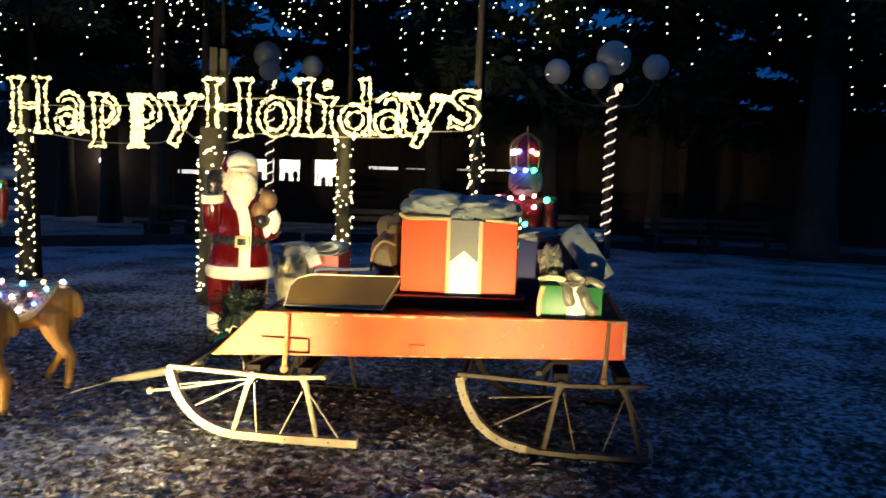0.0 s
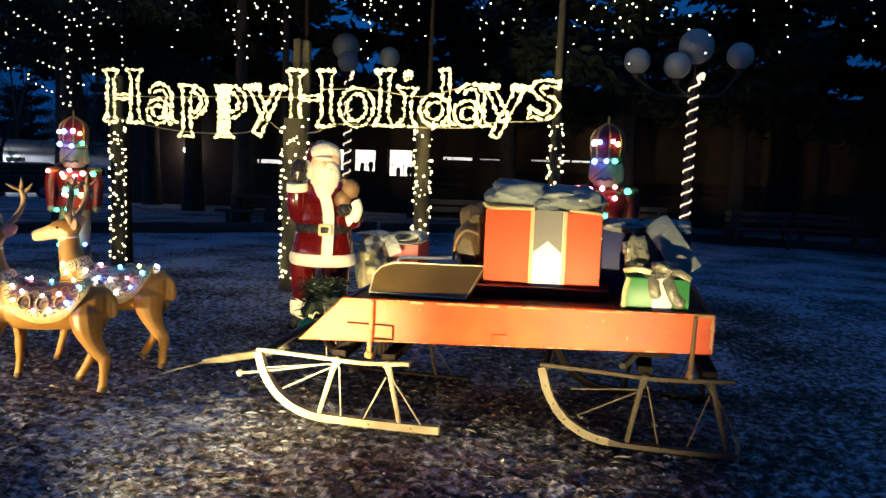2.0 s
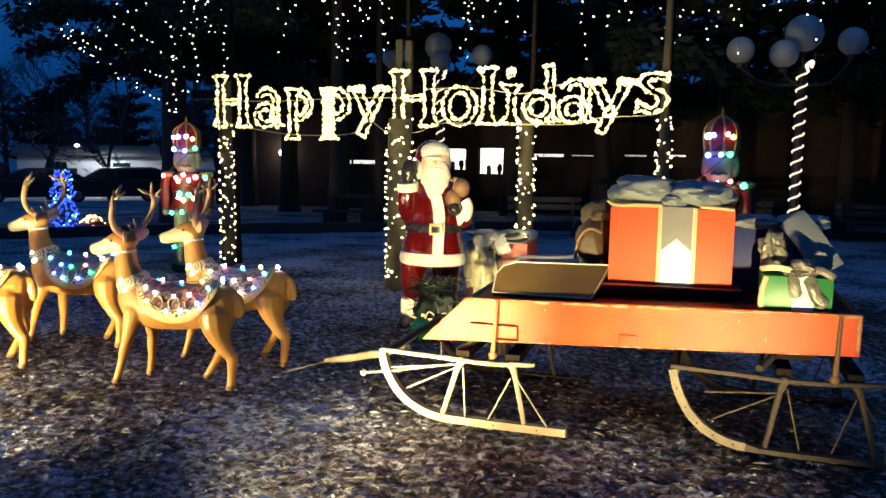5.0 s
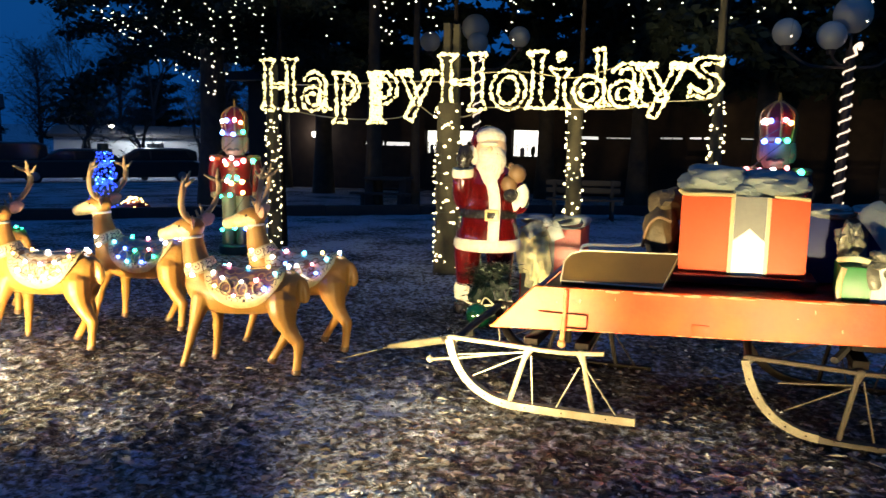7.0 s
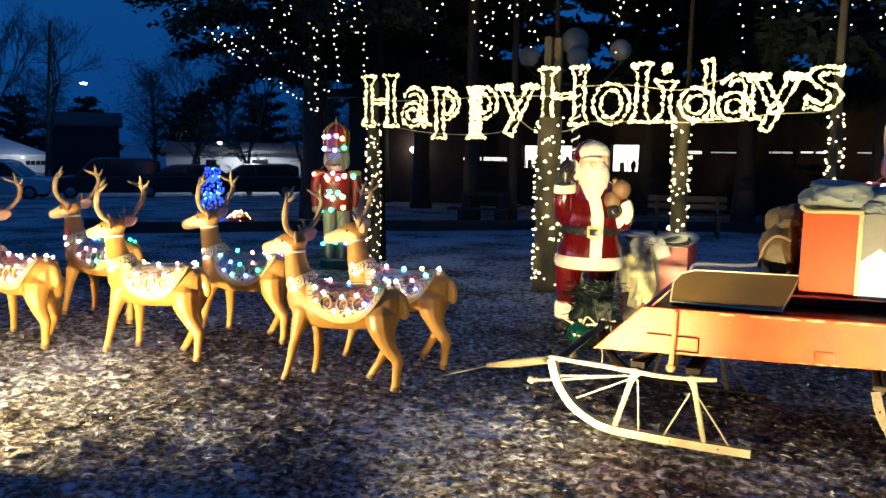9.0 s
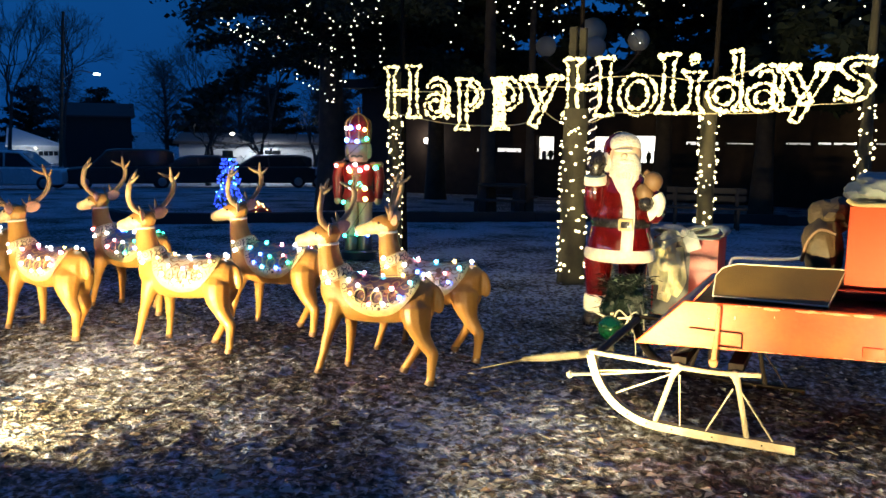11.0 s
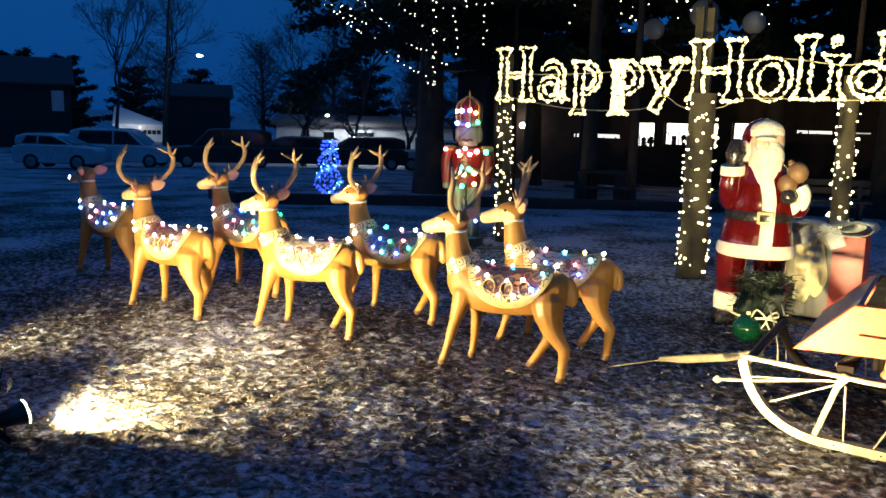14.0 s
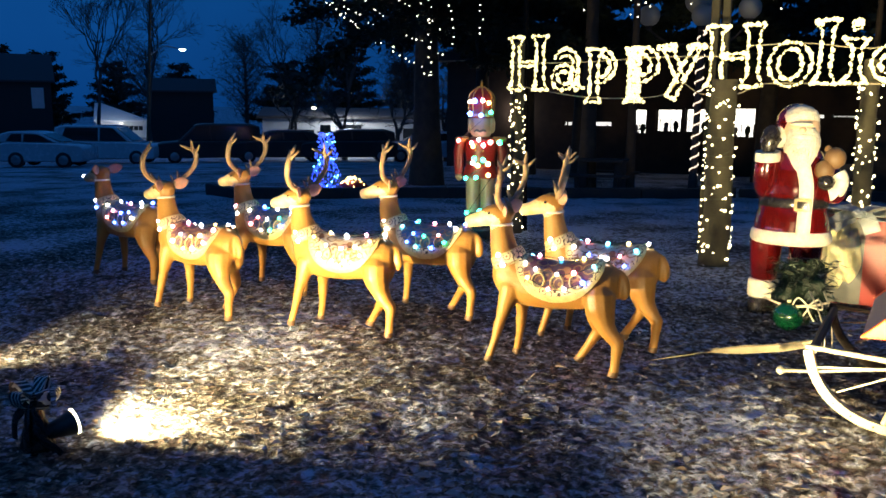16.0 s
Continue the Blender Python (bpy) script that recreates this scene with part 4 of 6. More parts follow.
def car(x, y, turn, paint, label, L=4.3, H=1.5, W=1.75, suv=False):
    root = thing("car", label, "car", "parked cars", (x, y, ground_z(x, y)), turn)
    bm = bmesh.new()
    top = H
    prof = [(-L / 2, 0.35), (-L / 2, 0.80), (-L / 2 + 0.15, 0.92), (-L / 2 + 1.05, 1.0), (L / 2 - 0.35, 1.02), (L / 2 - 0.02, 0.9), (L / 2, 0.4), (L / 2 - 0.15, 0.24), (-L / 2 + 0.15, 0.24)]
    prism(bm, prof, -W / 2, W / 2, 0, 0.05)
    part("body", bm, paint, root)
    bm = bmesh.new()
    r0 = L / 2 - (0.15 if suv else 0.75)
    cab = [(-L / 2 + 0.95, 0.99), (-L / 2 + 1.75, top - 0.05), (-L / 2 + 2.1, top), (r0 - 0.4, top), (r0, top - 0.12), (L / 2 - 0.1, 1.0)]
    prism(bm, cab, -W / 2 + 0.10, W / 2 - 0.10, 0, 0.05)
    part("cabin", bm, paint, root)
    for s in (-1, 1):
        bm = bmesh.new()
        e = s * (W / 2 - 0.098)
        win = [(-L / 2 + 1.2, 1.03), (-L / 2 + 1.8, top - 0.12), (-L / 2 + 2.35, top - 0.1), (-L / 2 + 2.4, 1.04)]
        prism(bm, win, min(e, e + s * 0.012), max(e, e + s * 0.012))
        part("side_window", bm, "glass_dark", root)
        bm = bmesh.new()
        win = [(-L / 2 + 2.48, 1.04), (-L / 2 + 2.45, top - 0.1), (r0 - 0.5, top - 0.1), (r0 - 0.25, 1.06)]
        prism(bm, win, min(e, e + s * 0.012), max(e, e + s * 0.012))
        part("side_window", bm, "glass_dark", root)
    bm = bmesh.new()
    prism(bm, [(-L / 2 + 1.0, 1.04), (-L / 2 + 1.68, top - 0.1), (-L / 2 + 1.66, top - 0.09), (-L / 2 + 0.97, 1.05)], -W / 2 + 0.2, W / 2 - 0.2)
    part("windscreen", bm, "glass_dark", root)
    for sx in (-L / 2 + 0.8, L / 2 - 0.8):
        for s in (-1, 1):
            bm = bmesh.new()
            tube(bm, [(sx, s * (W / 2 - 0.19), 0.31), (sx, s * (W / 2 - 0.16), 0.31), (sx, s * (W / 2), 0.31), (sx, s * (W / 2 + 0.01), 0.31)], [0.30, 0.32, 0.32, 0.29], 18)
            wh = part("wheel", bm, "tyre", root)
            bm = bmesh.new()
            tube(bm, [(sx, s * (W / 2 + 0.012), 0.31), (sx, s * (W / 2 + 0.022), 0.31)], [0.20, 0.17], 14)
            part("rim", bm, "rim", wh)
    for s in (-1, 1):
        bm = bmesh.new()
        ball(bm, (-L / 2 + 0.05, s * (W / 2 - 0.28), 0.74), 0.12, sub=1, scale=(0.5, 1.2, 0.7))
        part("headlight", bm, "rim", root)
        bm = bmesh.new()
        box(bm, (L / 2 - 0.06, s * (W / 2 - 0.2) - 0.09, 0.72), (L / 2 + 0.01, s * (W / 2 - 0.2) + 0.09, 0.92), 0, 0.01)
        part("tail_light", bm, "nut_red", root)
    return root


car(-32.4, 20.5, 212, "car_silver", "silver hatchback parked at the edge of the park", 3.5, 1.45, 1.62, True)
car(-33.4, 24.2, 214, "car_white", "pale sport utility car parked in the row", 4.5, 1.72, 1.85, True)
car(-30.6, 27.6, 48, "car_dark", "dark sport utility car parked in the row", 4.8, 1.8, 1.9, True)
car(-28.2, 29.8, 45, "car_dark", "dark saloon parked in the row", 4.6, 1.5)
car(-25.6, 31.8, 40, "car_dark", "dark saloon parked in the row", 4.6, 1.55, 1.8, True)
car(-22.6, 34.4, 36, "car_silver", "grey saloon parked by the pale hall", 4.5, 1.48)

# ---- the sign: outlined letters of bulbs on wire frames between posts ----
def stem(x, z0, z1, w=0.052, s=0.105, fl=0.10):
    return [(x - s, z0), (x + s, z0), (x + w, z0 + fl), (x + w, z1 - fl), (x + s, z1), (x - s, z1), (x - w, z1 - fl), (x - w, z0 + fl)], True


def oval(cx, cz, rx, rz, a0=0, a1=360, n=22):
    pts = [(cx + rx * math.cos(radians(a)), cz + rz * math.sin(radians(a))) for a in np.linspace(a0, a1, n)]
    return (pts[:-1], True) if a1 - a0 >= 360 else (pts, False)


def slab(x0, z0, x1, z1, w=0.05):
    d = Vector((x1 - x0, z1 - z0)).normalized()
    n = Vector((-d.y, d.x)) * w
    return [(x0 + n.x, z0 + n.y), (x1 + n.x, z1 + n.y), (x1 - n.x, z1 - n.y), (x0 - n.x, z0 - n.y)], True


CAP, XH, DESC = 0.66, 0.46, -0.17


def glyph(ch):
    if ch == "H":
        return [stem(0.11, 0, CAP), stem(0.45, 0, CAP), ([(0.17, 0.355), (0.39, 0.355)], False), ([(0.17, 0.295), (0.39, 0.295)], False)]
    if ch == "a":
        return [oval(0.17, 0.13, 0.165, 0.15), oval(0.17, 0.13, 0.085, 0.075), oval(0.19, 0.31, 0.16, 0.17, 5, 160, 10), oval(0.19, 0.31, 0.09, 0.10, 5, 160, 8), ([(0.35, 0.33), (0.35, 0.05), (0.43, 0.0), (0.32, -0.01), (0.27, 0.06), (0.27, 0.30)], False)]
    if ch == "p":
        return [stem(0.13, DESC, XH, 0.05, 0.11, 0.09), oval(0.20, 0.26, 0.20, 0.20, -100, 100, 14), oval(0.20, 0.26, 0.12, 0.12, -90, 90, 9)]
    if ch == "y":
        return [slab(0.10, XH - 0.02, 0.28, 0.06), slab(0.44, XH - 0.02, 0.16, -0.14), ([(0.0, XH), (0.2, XH), (0.2, XH - 0.05), (0.0, XH - 0.05)], True), ([(0.34, XH), (0.54, XH), (0.54, XH - 0.05), (0.34, XH - 0.05)], True)]
    if ch == "o":
        return [oval(0.21, 0.23, 0.21, 0.235), oval(0.21, 0.23, 0.115, 0.16)]
    if ch == "l":
        return [stem(0.12, 0, CAP, 0.048, 0.12), ([(0.0, CAP), (0.07, CAP - 0.06)], False)]
    if ch == "i":
        return [stem(0.12, 0, XH, 0.048, 0.12), oval(0.11, CAP - 0.06, 0.05, 0.055, 0, 360, 10), oval(0.11, CAP - 0.06, 0.022, 0.025, 0, 360, 6)]
    if ch == "d":
        return [oval(0.18, 0.18, 0.18, 0.18), oval(0.18, 0.18, 0.10, 0.105), ([(0.36, 0.06), (0.36, CAP), (0.22, CAP), (0.27, CAP - 0.07), (0.27, 0.30)], False), ([(0.36, 0.06), (0.45, 0.02), (0.30, 0.0), (0.27, 0.06)], False)]
    if ch == "s":
        out = [(0.33, 0.36), (0.35, 0.45), (0.30, 0.43), (0.20, 0.46), (0.07, 0.43), (0.02, 0.34), (0.10, 0.25), (0.22, 0.19), (0.25, 0.12), (0.17, 0.06), (0.08, 0.09), (0.03, 0.15), (0.0, 0.0), (0.06, 0.02), (0.18, -0.01), (0.31, 0.04), (0.35, 0.14), (0.29, 0.24), (0.16, 0.29), (0.12, 0.34), (0.18, 0.38), (0.25, 0.37)]
        return [(out, True)]


SIGN_Y = 9.6
LETTERS = [  # letter, left edge, base height, width scale
    ("H", -5.95, 1.890, 0.97), ("a", -5.35, 1.906, 1.00), ("p", -4.92, 1.910, 1.02), ("p", -4.43, 1.915, 1.07), ("y", -4.01, 1.935, 1.02),
    ("H", -3.47, 1.925, 1.14), ("o", -2.79, 1.927, 1.04), ("l", -2.35, 1.942, 1.02), ("i", -2.06, 1.945, 1.02), ("d", -1.79, 1.962, 1.00),
    ("a", -1.38, 1.986, 1.02), ("y", -1.06, 1.990, 1.04), ("s", -0.51, 2.075, 1.04)]
sign = thing("light_sign", "outlined letter sign of warm bulbs on wire frames", "sign", at=(0, SIGN_Y, 0))
rs = np.random.RandomState(4)
for k, (ch, x0, z0, sx) in enumerate(LETTERS):
    bm = bmesh.new()
    dots = []
    for loop, close in glyph(ch):
        pts = [Vector((x0 + u * sx, 0, z0 + v)) for u, v in loop]
        pts = [p + Vector((rs.normal(0, 0.005), 0, rs.normal(0, 0.005))) for p in pts]
        tube(bm, pts + ([pts[0]] if close else []), 0.006, 5)
        dots += [p + Vector((rs.normal(0, 0.005), -0.012 + rs.normal(0, 0.008), rs.normal(0, 0.005))) for p in resample(pts, 0.034, close)]
    if k == 3:
        for _ in range(150):
            dots.append(Vector((x0 + 0.13 * sx + rs.uniform(-0.075, 0.075), -0.02, z0 + rs.uniform(DESC + 0.02, XH))))
    letter = part("letter", bm, "wire_pale", sign, "wire letter frame")
    specks("bulb_chain", dots, 0.0205, "b_sign", letter, jitter=0.5)
for path in ([(-5.9, 2.23), (-5.0, 2.22), (-4.0, 2.26), (-3.2, 2.25)], [(-5.85, 1.95), (-4.9, 1.80), (-4.0, 1.81), (-3.75, 1.97), (-3.5, 1.84), (-3.1, 1.84), (-2.8, 1.95), (-1.9, 1.93)], [(-3.0, 2.36), (-2.4, 2.37), (-1.8, 2.30), (-1.3, 2.42)], [(-2.0, 1.94), (-1.2, 1.95), (-0.9, 2.02), (-0.3, 2.05)]):
    bm = bmesh.new()
    tube(bm, smooth_path([(x, 0.01, z) for x, z in path], 5), 0.007, 5)
    part("support_cable", bm, "wire_pale", sign, "pale sagging cable")


def lit_post(x, y, r, top, low, high, turns, n, label, seed, post_top=None):
    g = ground_z(x, y)
    root = thing("sign_post", label, "post", "sign posts", (x, y, g))
    bm = bmesh.new()
    tube(bm, [(0, 0, -0.1), (0.01, 0, top * 0.3), (-0.01, 0, top * 0.7), (0, 0, top)], [r * 1.15, r, r * (0.95 if top < 3 else 0.6), r * (0.9 if top < 3 else 0.45)], 14)
    part("trunk", bm, "post", root)
    if post_top:
        bm = bmesh.new()
        box(bm, (-0.40, 0.90, 0.0), (-0.31, 0.985, post_top), 0, 0.006)
        box(bm, (-0.27, 0.90, 0.0), (-0.19, 0.985, post_top - 0.02), 0, 0.006)
        part("timber_upright", bm, "post", root)
    rnd = np.random.RandomState(seed)
    pts = []
    for i in range(n):
        t = i / n
        a = t * turns * 2 * math.pi + rnd.normal(0, 0.9)
        pts.append(Vector(((r * 1.06 + 0.012) * math.cos(a), (r * 1.06 + 0.012) * math.sin(a), low + (high - low) * t + rnd.normal(0, 0.035))))
    s = thing("string_lights", "string of warm white lights wound round a post", "string lights", "lights on the posts", (x, y, g))
    bm = bmesh.new()
    tube(bm, pts, 0.004, 4)
    part("cord", bm, "wire", s)
    specks("bulb_chain", pts, 0.0125, "b_warm", s, jitter=0.45)


lit_post(-5.93, 9.85, 0.085, 2.5, 0.1, 1.95, 13, 120, "slim dark post wound with warm lights under the sign", 1)
lit_post(-3.11, 9.0, 0.148, 1.98, 0.08, 1.92, 11, 130, "thick wooden post wound with warm lights under the sign", 2, post_top=3.0)
lit_post(-1.79, 9.85, 0.095, 2.2, 0.5, 2.0, 10, 90, "dark post wound with warm lights under the sign", 3)
lit_post(-0.18, 9.80, 0.075, 3.7, 0.3, 2.1, 12, 85, "slim dark post wound with warm lights under the sign", 4)


# ---- sled ----
SLED = Matrix.Translation((0.086, -0.193, -0.037)) @ Matrix.Scale(1.067, 4)  # full size and place of the sled and its load
sled = thing("sled", "weathered red wooden bobsled wagon on two sets of cream runners", "sled")
sled.matrix_world = SLED
NEAR, FAR = 4.60, 5.62
SIDE = [(-1.386, 0.478), (-1.125, 0.742), (0.914, 0.792), (0.912, 0.576)]
for y0, y1 in ((NEAR, NEAR + 0.035), (FAR - 0.035, FAR)):
    bm = bmesh.new()
    prism(bm, SIDE, y0, y1, 0, 0.006)
    sb = part("side_board", bm, "red_paint", sled, "orange-red painted board with chipped edges")
    bm = bmesh.new()
    rnd = np.random.RandomState(8)
    yy = y0 - 0.001 if y0 < 5 else y1 + 0.001
    for (xa, za), (xb, zb), k in (((-1.12, 0.737), (0.91, 0.787), 46), ((-1.38, 0.484), (0.905, 0.581), 34), ((0.905, 0.60), (0.905, 0.78), 9)):
        for _ in range(k):
            t = rnd.rand()
            cx, cz = xa + (xb - xa) * t, za + (zb - za) * t
            w, h = rnd.uniform(0.006, 0.04), rnd.uniform(0.0015, 0.004)
            ball(bm, (cx, yy, cz), 1.0, 0, 1, (w if k > 10 else h, 0.0025, h if k > 10 else w))
    for _ in range(11):
        cx = -1.05 + 1.93 * rnd.rand() ** 0.6
        ball(bm, (cx, yy, 0.733 + (cx + 1.12) * 0.0246 - 0.003), 1.0, 0, 3, (rnd.uniform(0.02, 0.075), 0.0022, rnd.uniform(0.003, 0.007)), 0.45, rnd.uniform(0, 90))
    for _ in range(9):
        ball(bm, (0.902 - abs(rnd.normal(0, 0.005)), yy, rnd.uniform(0.60, 0.775)), 1.0, 0, 3, (rnd.uniform(0.004, 0.011), 0.0022, rnd.uniform(0.012, 0.035)), 0.45, rnd.uniform(0, 90))
    for _ in range(6):
        cx = rnd.uniform(-1.0, 0.85)
        ball(bm, (cx, yy, rnd.uniform(0.62, 0.74)), 1.0, 0, 2, (rnd.uniform(0.002, 0.007), 0.0018, rnd.uniform(0.002, 0.012)), 0.45, rnd.uniform(0, 90))
    tagged(part("chipped_edge", bm, "chip", sb, "bare wood where paint has chipped"), kind="stuff")
for name, lo, hi, m in (("floor_board", (-1.10, NEAR + 0.036, 0.60), (0.90, FAR - 0.036, 0.64), "deck"), ("tail_board", (0.875, NEAR + 0.036, 0.60), (0.91, FAR - 0.036, 0.785), "red_paint")):
    bm = bmesh.new()
    box(bm, lo, hi, 0, 0.006)
    part(name, bm, m, sled)
for k in range(6):
    bm = bmesh.new()
    w = (FAR - NEAR - 0.08) / 6
    prism(bm, [(-1.08, 0.715), (0.87, 0.762), (0.87, 0.784), (-1.08, 0.737)], NEAR + 0.04 + k * w + 0.002, NEAR + 0.04 + (k + 1) * w - 0.002, 0, 0.003)
    part("deck_board", bm, "deck", sled, "dark red deck board")
bm = bmesh.new()
box(bm, (-0.40, 4.84, 0.786), (0.36, 5.54, 0.836), 0, 0.006)
part("load_platform", bm, "deck", sled, "low dark red platform under the large gift")
bm = bmesh.new()
prism(bm, [(-1.375, 0.485), (-1.11, 0.745), (-1.085, 0.742), (-1.345, 0.48)], NEAR + 0.036, FAR - 0.036, 0, 0.004)
part("dash_board", bm, "inner", sled, "blue-grey sloping front board")
bm = bmesh.new()
box(bm, (-0.26, NEAR - 0.012, 0.548), (-0.17, NEAR - 0.001, 0.60), 0, 0.003)
part("bottom_cleat", bm, "red_paint", sled)
for bx, zt, zb in ((-0.94, 0.735, 0.44), (0.812, 0.775, 0.47)):
    bm = bmesh.new()
    tube(bm, [(bx, NEAR - 0.02, zt), (bx - 0.004, NEAR - 0.022, (zt + zb) / 2), (bx - 0.012, NEAR - 0.03, zb)], [0.011, 0.012, 0.015], 8)
    ball(bm, (bx - 0.012, NEAR - 0.03, zb - 0.01), 0.026, 0, 2)
    part("stake", bm, "rod_rust" if bx < 0 else "hoof", sled, "upright stake pocket rod")
bm = bmesh.new()
for a, b in (((-1.09, 0.600), (-0.82, 0.600)), ((-0.82, 0.600), (-0.82, 0.520)), ((-0.945, 0.52), (-0.82, 0.52))):
    tube(bm, [(a[0], NEAR - 0.012, a[1]), (b[0], NEAR - 0.012, b[1])], 0.004, 5)
part("step_bracket", bm, "iron", sled, "thin dark iron bracket")


def bob(x0, near, far, near_paint, ku, kz, struts, rods):
    """One pair of runners with top rails, struts, rods and cross beams."""
    def at(u, y, z):
        return (x0 + u * ku, y, 0.035 + (z - 0.067) * kz)

    curve = [(0.0, 0.455), (0.035, 0.33), (0.10, 0.215), (0.19, 0.135), (0.31, 0.085), (0.48, 0.072), (0.75, 0.067), (1.02, 0.067)]
    # far pair is near-black instead of cream: its shade is put into the colour
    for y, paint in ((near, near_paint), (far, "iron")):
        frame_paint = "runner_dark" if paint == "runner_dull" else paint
        bm = bmesh.new()
        pts = smooth_path([at(u, y, z) for u, z in curve], 5)
        rings = []
        for i, p in enumerate(pts):
            d = (pts[min(i + 1, len(pts) - 1)] - pts[max(i - 1, 0)]).normalized()
            n = Vector((-d.z, 0, d.x))
            w, h = 0.026, 0.022
            rings.append([p + n * h + Vector((0, -w, 0)), p + n * h + Vector((0, w, 0)), p - n * h + Vector((0, w, 0)), p - n * h + Vector((0, -w, 0))])
        # rear runner: cream on the lit curve only, shade painted brown behind it
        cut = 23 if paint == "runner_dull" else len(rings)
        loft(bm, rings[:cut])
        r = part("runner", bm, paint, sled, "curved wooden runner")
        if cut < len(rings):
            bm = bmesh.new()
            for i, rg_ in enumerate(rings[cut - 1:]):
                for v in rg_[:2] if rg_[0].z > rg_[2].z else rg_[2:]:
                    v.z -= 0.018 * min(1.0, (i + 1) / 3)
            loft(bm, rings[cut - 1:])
            part("runner_shoe", bm, "runner_dark", r, "low dirty runner shoe sunk in the leaves, shade put into its brown")
        bm = bmesh.new()
        for i in range(4, len(pts), 4):
            ball(bm, (pts[i].x, y - 0.027, pts[i].z), 0.005, 0, 1)
        tagged(part("bolt_row", bm, "iron", r), kind="stuff")
        bm = bmesh.new()
        tube(bm, smooth_path([at(-0.01, y, 0.468), at(0.35, y, 0.452), at(0.60, y, 0.440), at(struts[1][0] + 0.12, y, 0.458)], 4), 0.0145, 8, flat=1.3)
        part("top_rail", bm, frame_paint, sled)
        for ut, ub in struts:
            bm = bmesh.new()
            tube(bm, [at(ut, y, 0.445), at(ut + (ub - ut) * 0.25, y, 0.38), at(ub, y, 0.08)], [0.025, 0.0155, 0.0145], 8)
            ball(bm, at(ut, y, 0.44), 0.026, 0, 2)
            part("strut", bm, frame_paint, sled)
        for ua, za, ub, zb in rods:
            bm = bmesh.new()
            tube(bm, [at(ua, y, za), at(ub, y, zb)], 0.0052, 6)
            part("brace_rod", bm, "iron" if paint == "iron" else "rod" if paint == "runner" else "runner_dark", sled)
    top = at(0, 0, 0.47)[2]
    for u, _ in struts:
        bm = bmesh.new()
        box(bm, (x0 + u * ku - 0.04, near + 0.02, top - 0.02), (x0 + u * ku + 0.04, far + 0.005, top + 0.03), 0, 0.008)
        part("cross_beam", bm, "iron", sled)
    bm = bmesh.new()
    tube(bm, [at(0.02, near + 0.02, 0.445), at(0.02, (near + far) / 2, 0.45), at(0.02, far, 0.445)], [0.022, 0.026, 0.022], 8)
    part("nose_beam", bm, "timber", sled, "dark wooden beam between the runner noses")
    for s in (-1, 1):
        bm = bmesh.new()
        mid = (near + far) / 2
        tube(bm, [(x0 + 0.42 * ku, mid + s * 0.46, top + 0.01), (x0 + 0.59 * ku, mid + s * 0.12, 0.55)], [0.024, 0.02], 6)
        part("brace_timber", bm, "timber", sled)
    bm = bmesh.new()
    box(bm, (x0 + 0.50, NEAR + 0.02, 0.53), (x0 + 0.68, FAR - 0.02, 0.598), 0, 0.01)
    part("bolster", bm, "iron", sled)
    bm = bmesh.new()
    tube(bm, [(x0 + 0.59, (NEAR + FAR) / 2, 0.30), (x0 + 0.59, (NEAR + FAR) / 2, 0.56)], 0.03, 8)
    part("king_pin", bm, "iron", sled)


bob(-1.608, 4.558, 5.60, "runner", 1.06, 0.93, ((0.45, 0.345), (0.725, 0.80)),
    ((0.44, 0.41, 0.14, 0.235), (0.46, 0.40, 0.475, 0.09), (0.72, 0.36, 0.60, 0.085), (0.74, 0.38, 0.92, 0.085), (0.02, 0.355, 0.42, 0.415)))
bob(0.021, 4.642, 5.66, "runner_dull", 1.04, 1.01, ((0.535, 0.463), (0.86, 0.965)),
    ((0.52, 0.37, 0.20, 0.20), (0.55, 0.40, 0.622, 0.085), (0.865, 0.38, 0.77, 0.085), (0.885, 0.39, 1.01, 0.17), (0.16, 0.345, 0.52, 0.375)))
bm = bmesh.new()
tube(bm, smooth_path([(1.077, 4.642, -0.02), (1.082, 4.642, 0.08), (1.067, 4.642, 0.13)], 3), 0.014, 7)
part("heel_peg", bm, "rod", sled, "pale stub at the runner heel")
bm = bmesh.new()
tube(bm, [(-1.18, 4.56, 0.36), (-1.55, 4.56, 0.285), (-1.72, 4.565, 0.258)], [0.006, 0.008, 0.009], 8)
ball(bm, (-1.732, 4.565, 0.256), 0.024, 0, 1)
part("draw_hook", bm, "rod", sled, "pale iron hook")
bm = bmesh.new()
tube(bm, [(-1.58, 4.96, 0.335), (-1.78, 4.96, 0.272), (-2.0, 4.96, 0.222), (-2.17, 4.96, 0.188)], [0.020, 0.024, 0.026, 0.014], 8, flat=0.7)
tube(bm, [(-2.15, 4.96, 0.19), (-2.36, 5.02, 0.11), (-2.58, 5.06, 0.03)], 0.005, 5)
part("tongue", bm, "tongue_wood", sled, "grey-brown wooden draw tongue with a thin rod")

# seat with piping and rail
seat = thing("seat_board", "olive-brown padded seat board with pale piping on the deck", "seat")
seat.matrix_world = SLED
bm = bmesh.new()
OUT = [(-0.99, 0.0), (-1.0, 0.16), (-0.97, 0.23), (-0.90, 0.27), (-0.36, 0.285), (-0.43, 0.0)]
tiltm = Matrix.Translation((0, 4.70, 0.742)) @ Matrix.Rotation(radians(34), 4, "X")
lo_v = [bm.verts.new(tiltm @ Vector((x, d, 0))) for x, d in OUT]
hi_v = [bm.verts.new(tiltm @ Vector((x, d, 0.03))) for x, d in OUT]
bm.faces.new(lo_v)
bm.faces.new(hi_v)
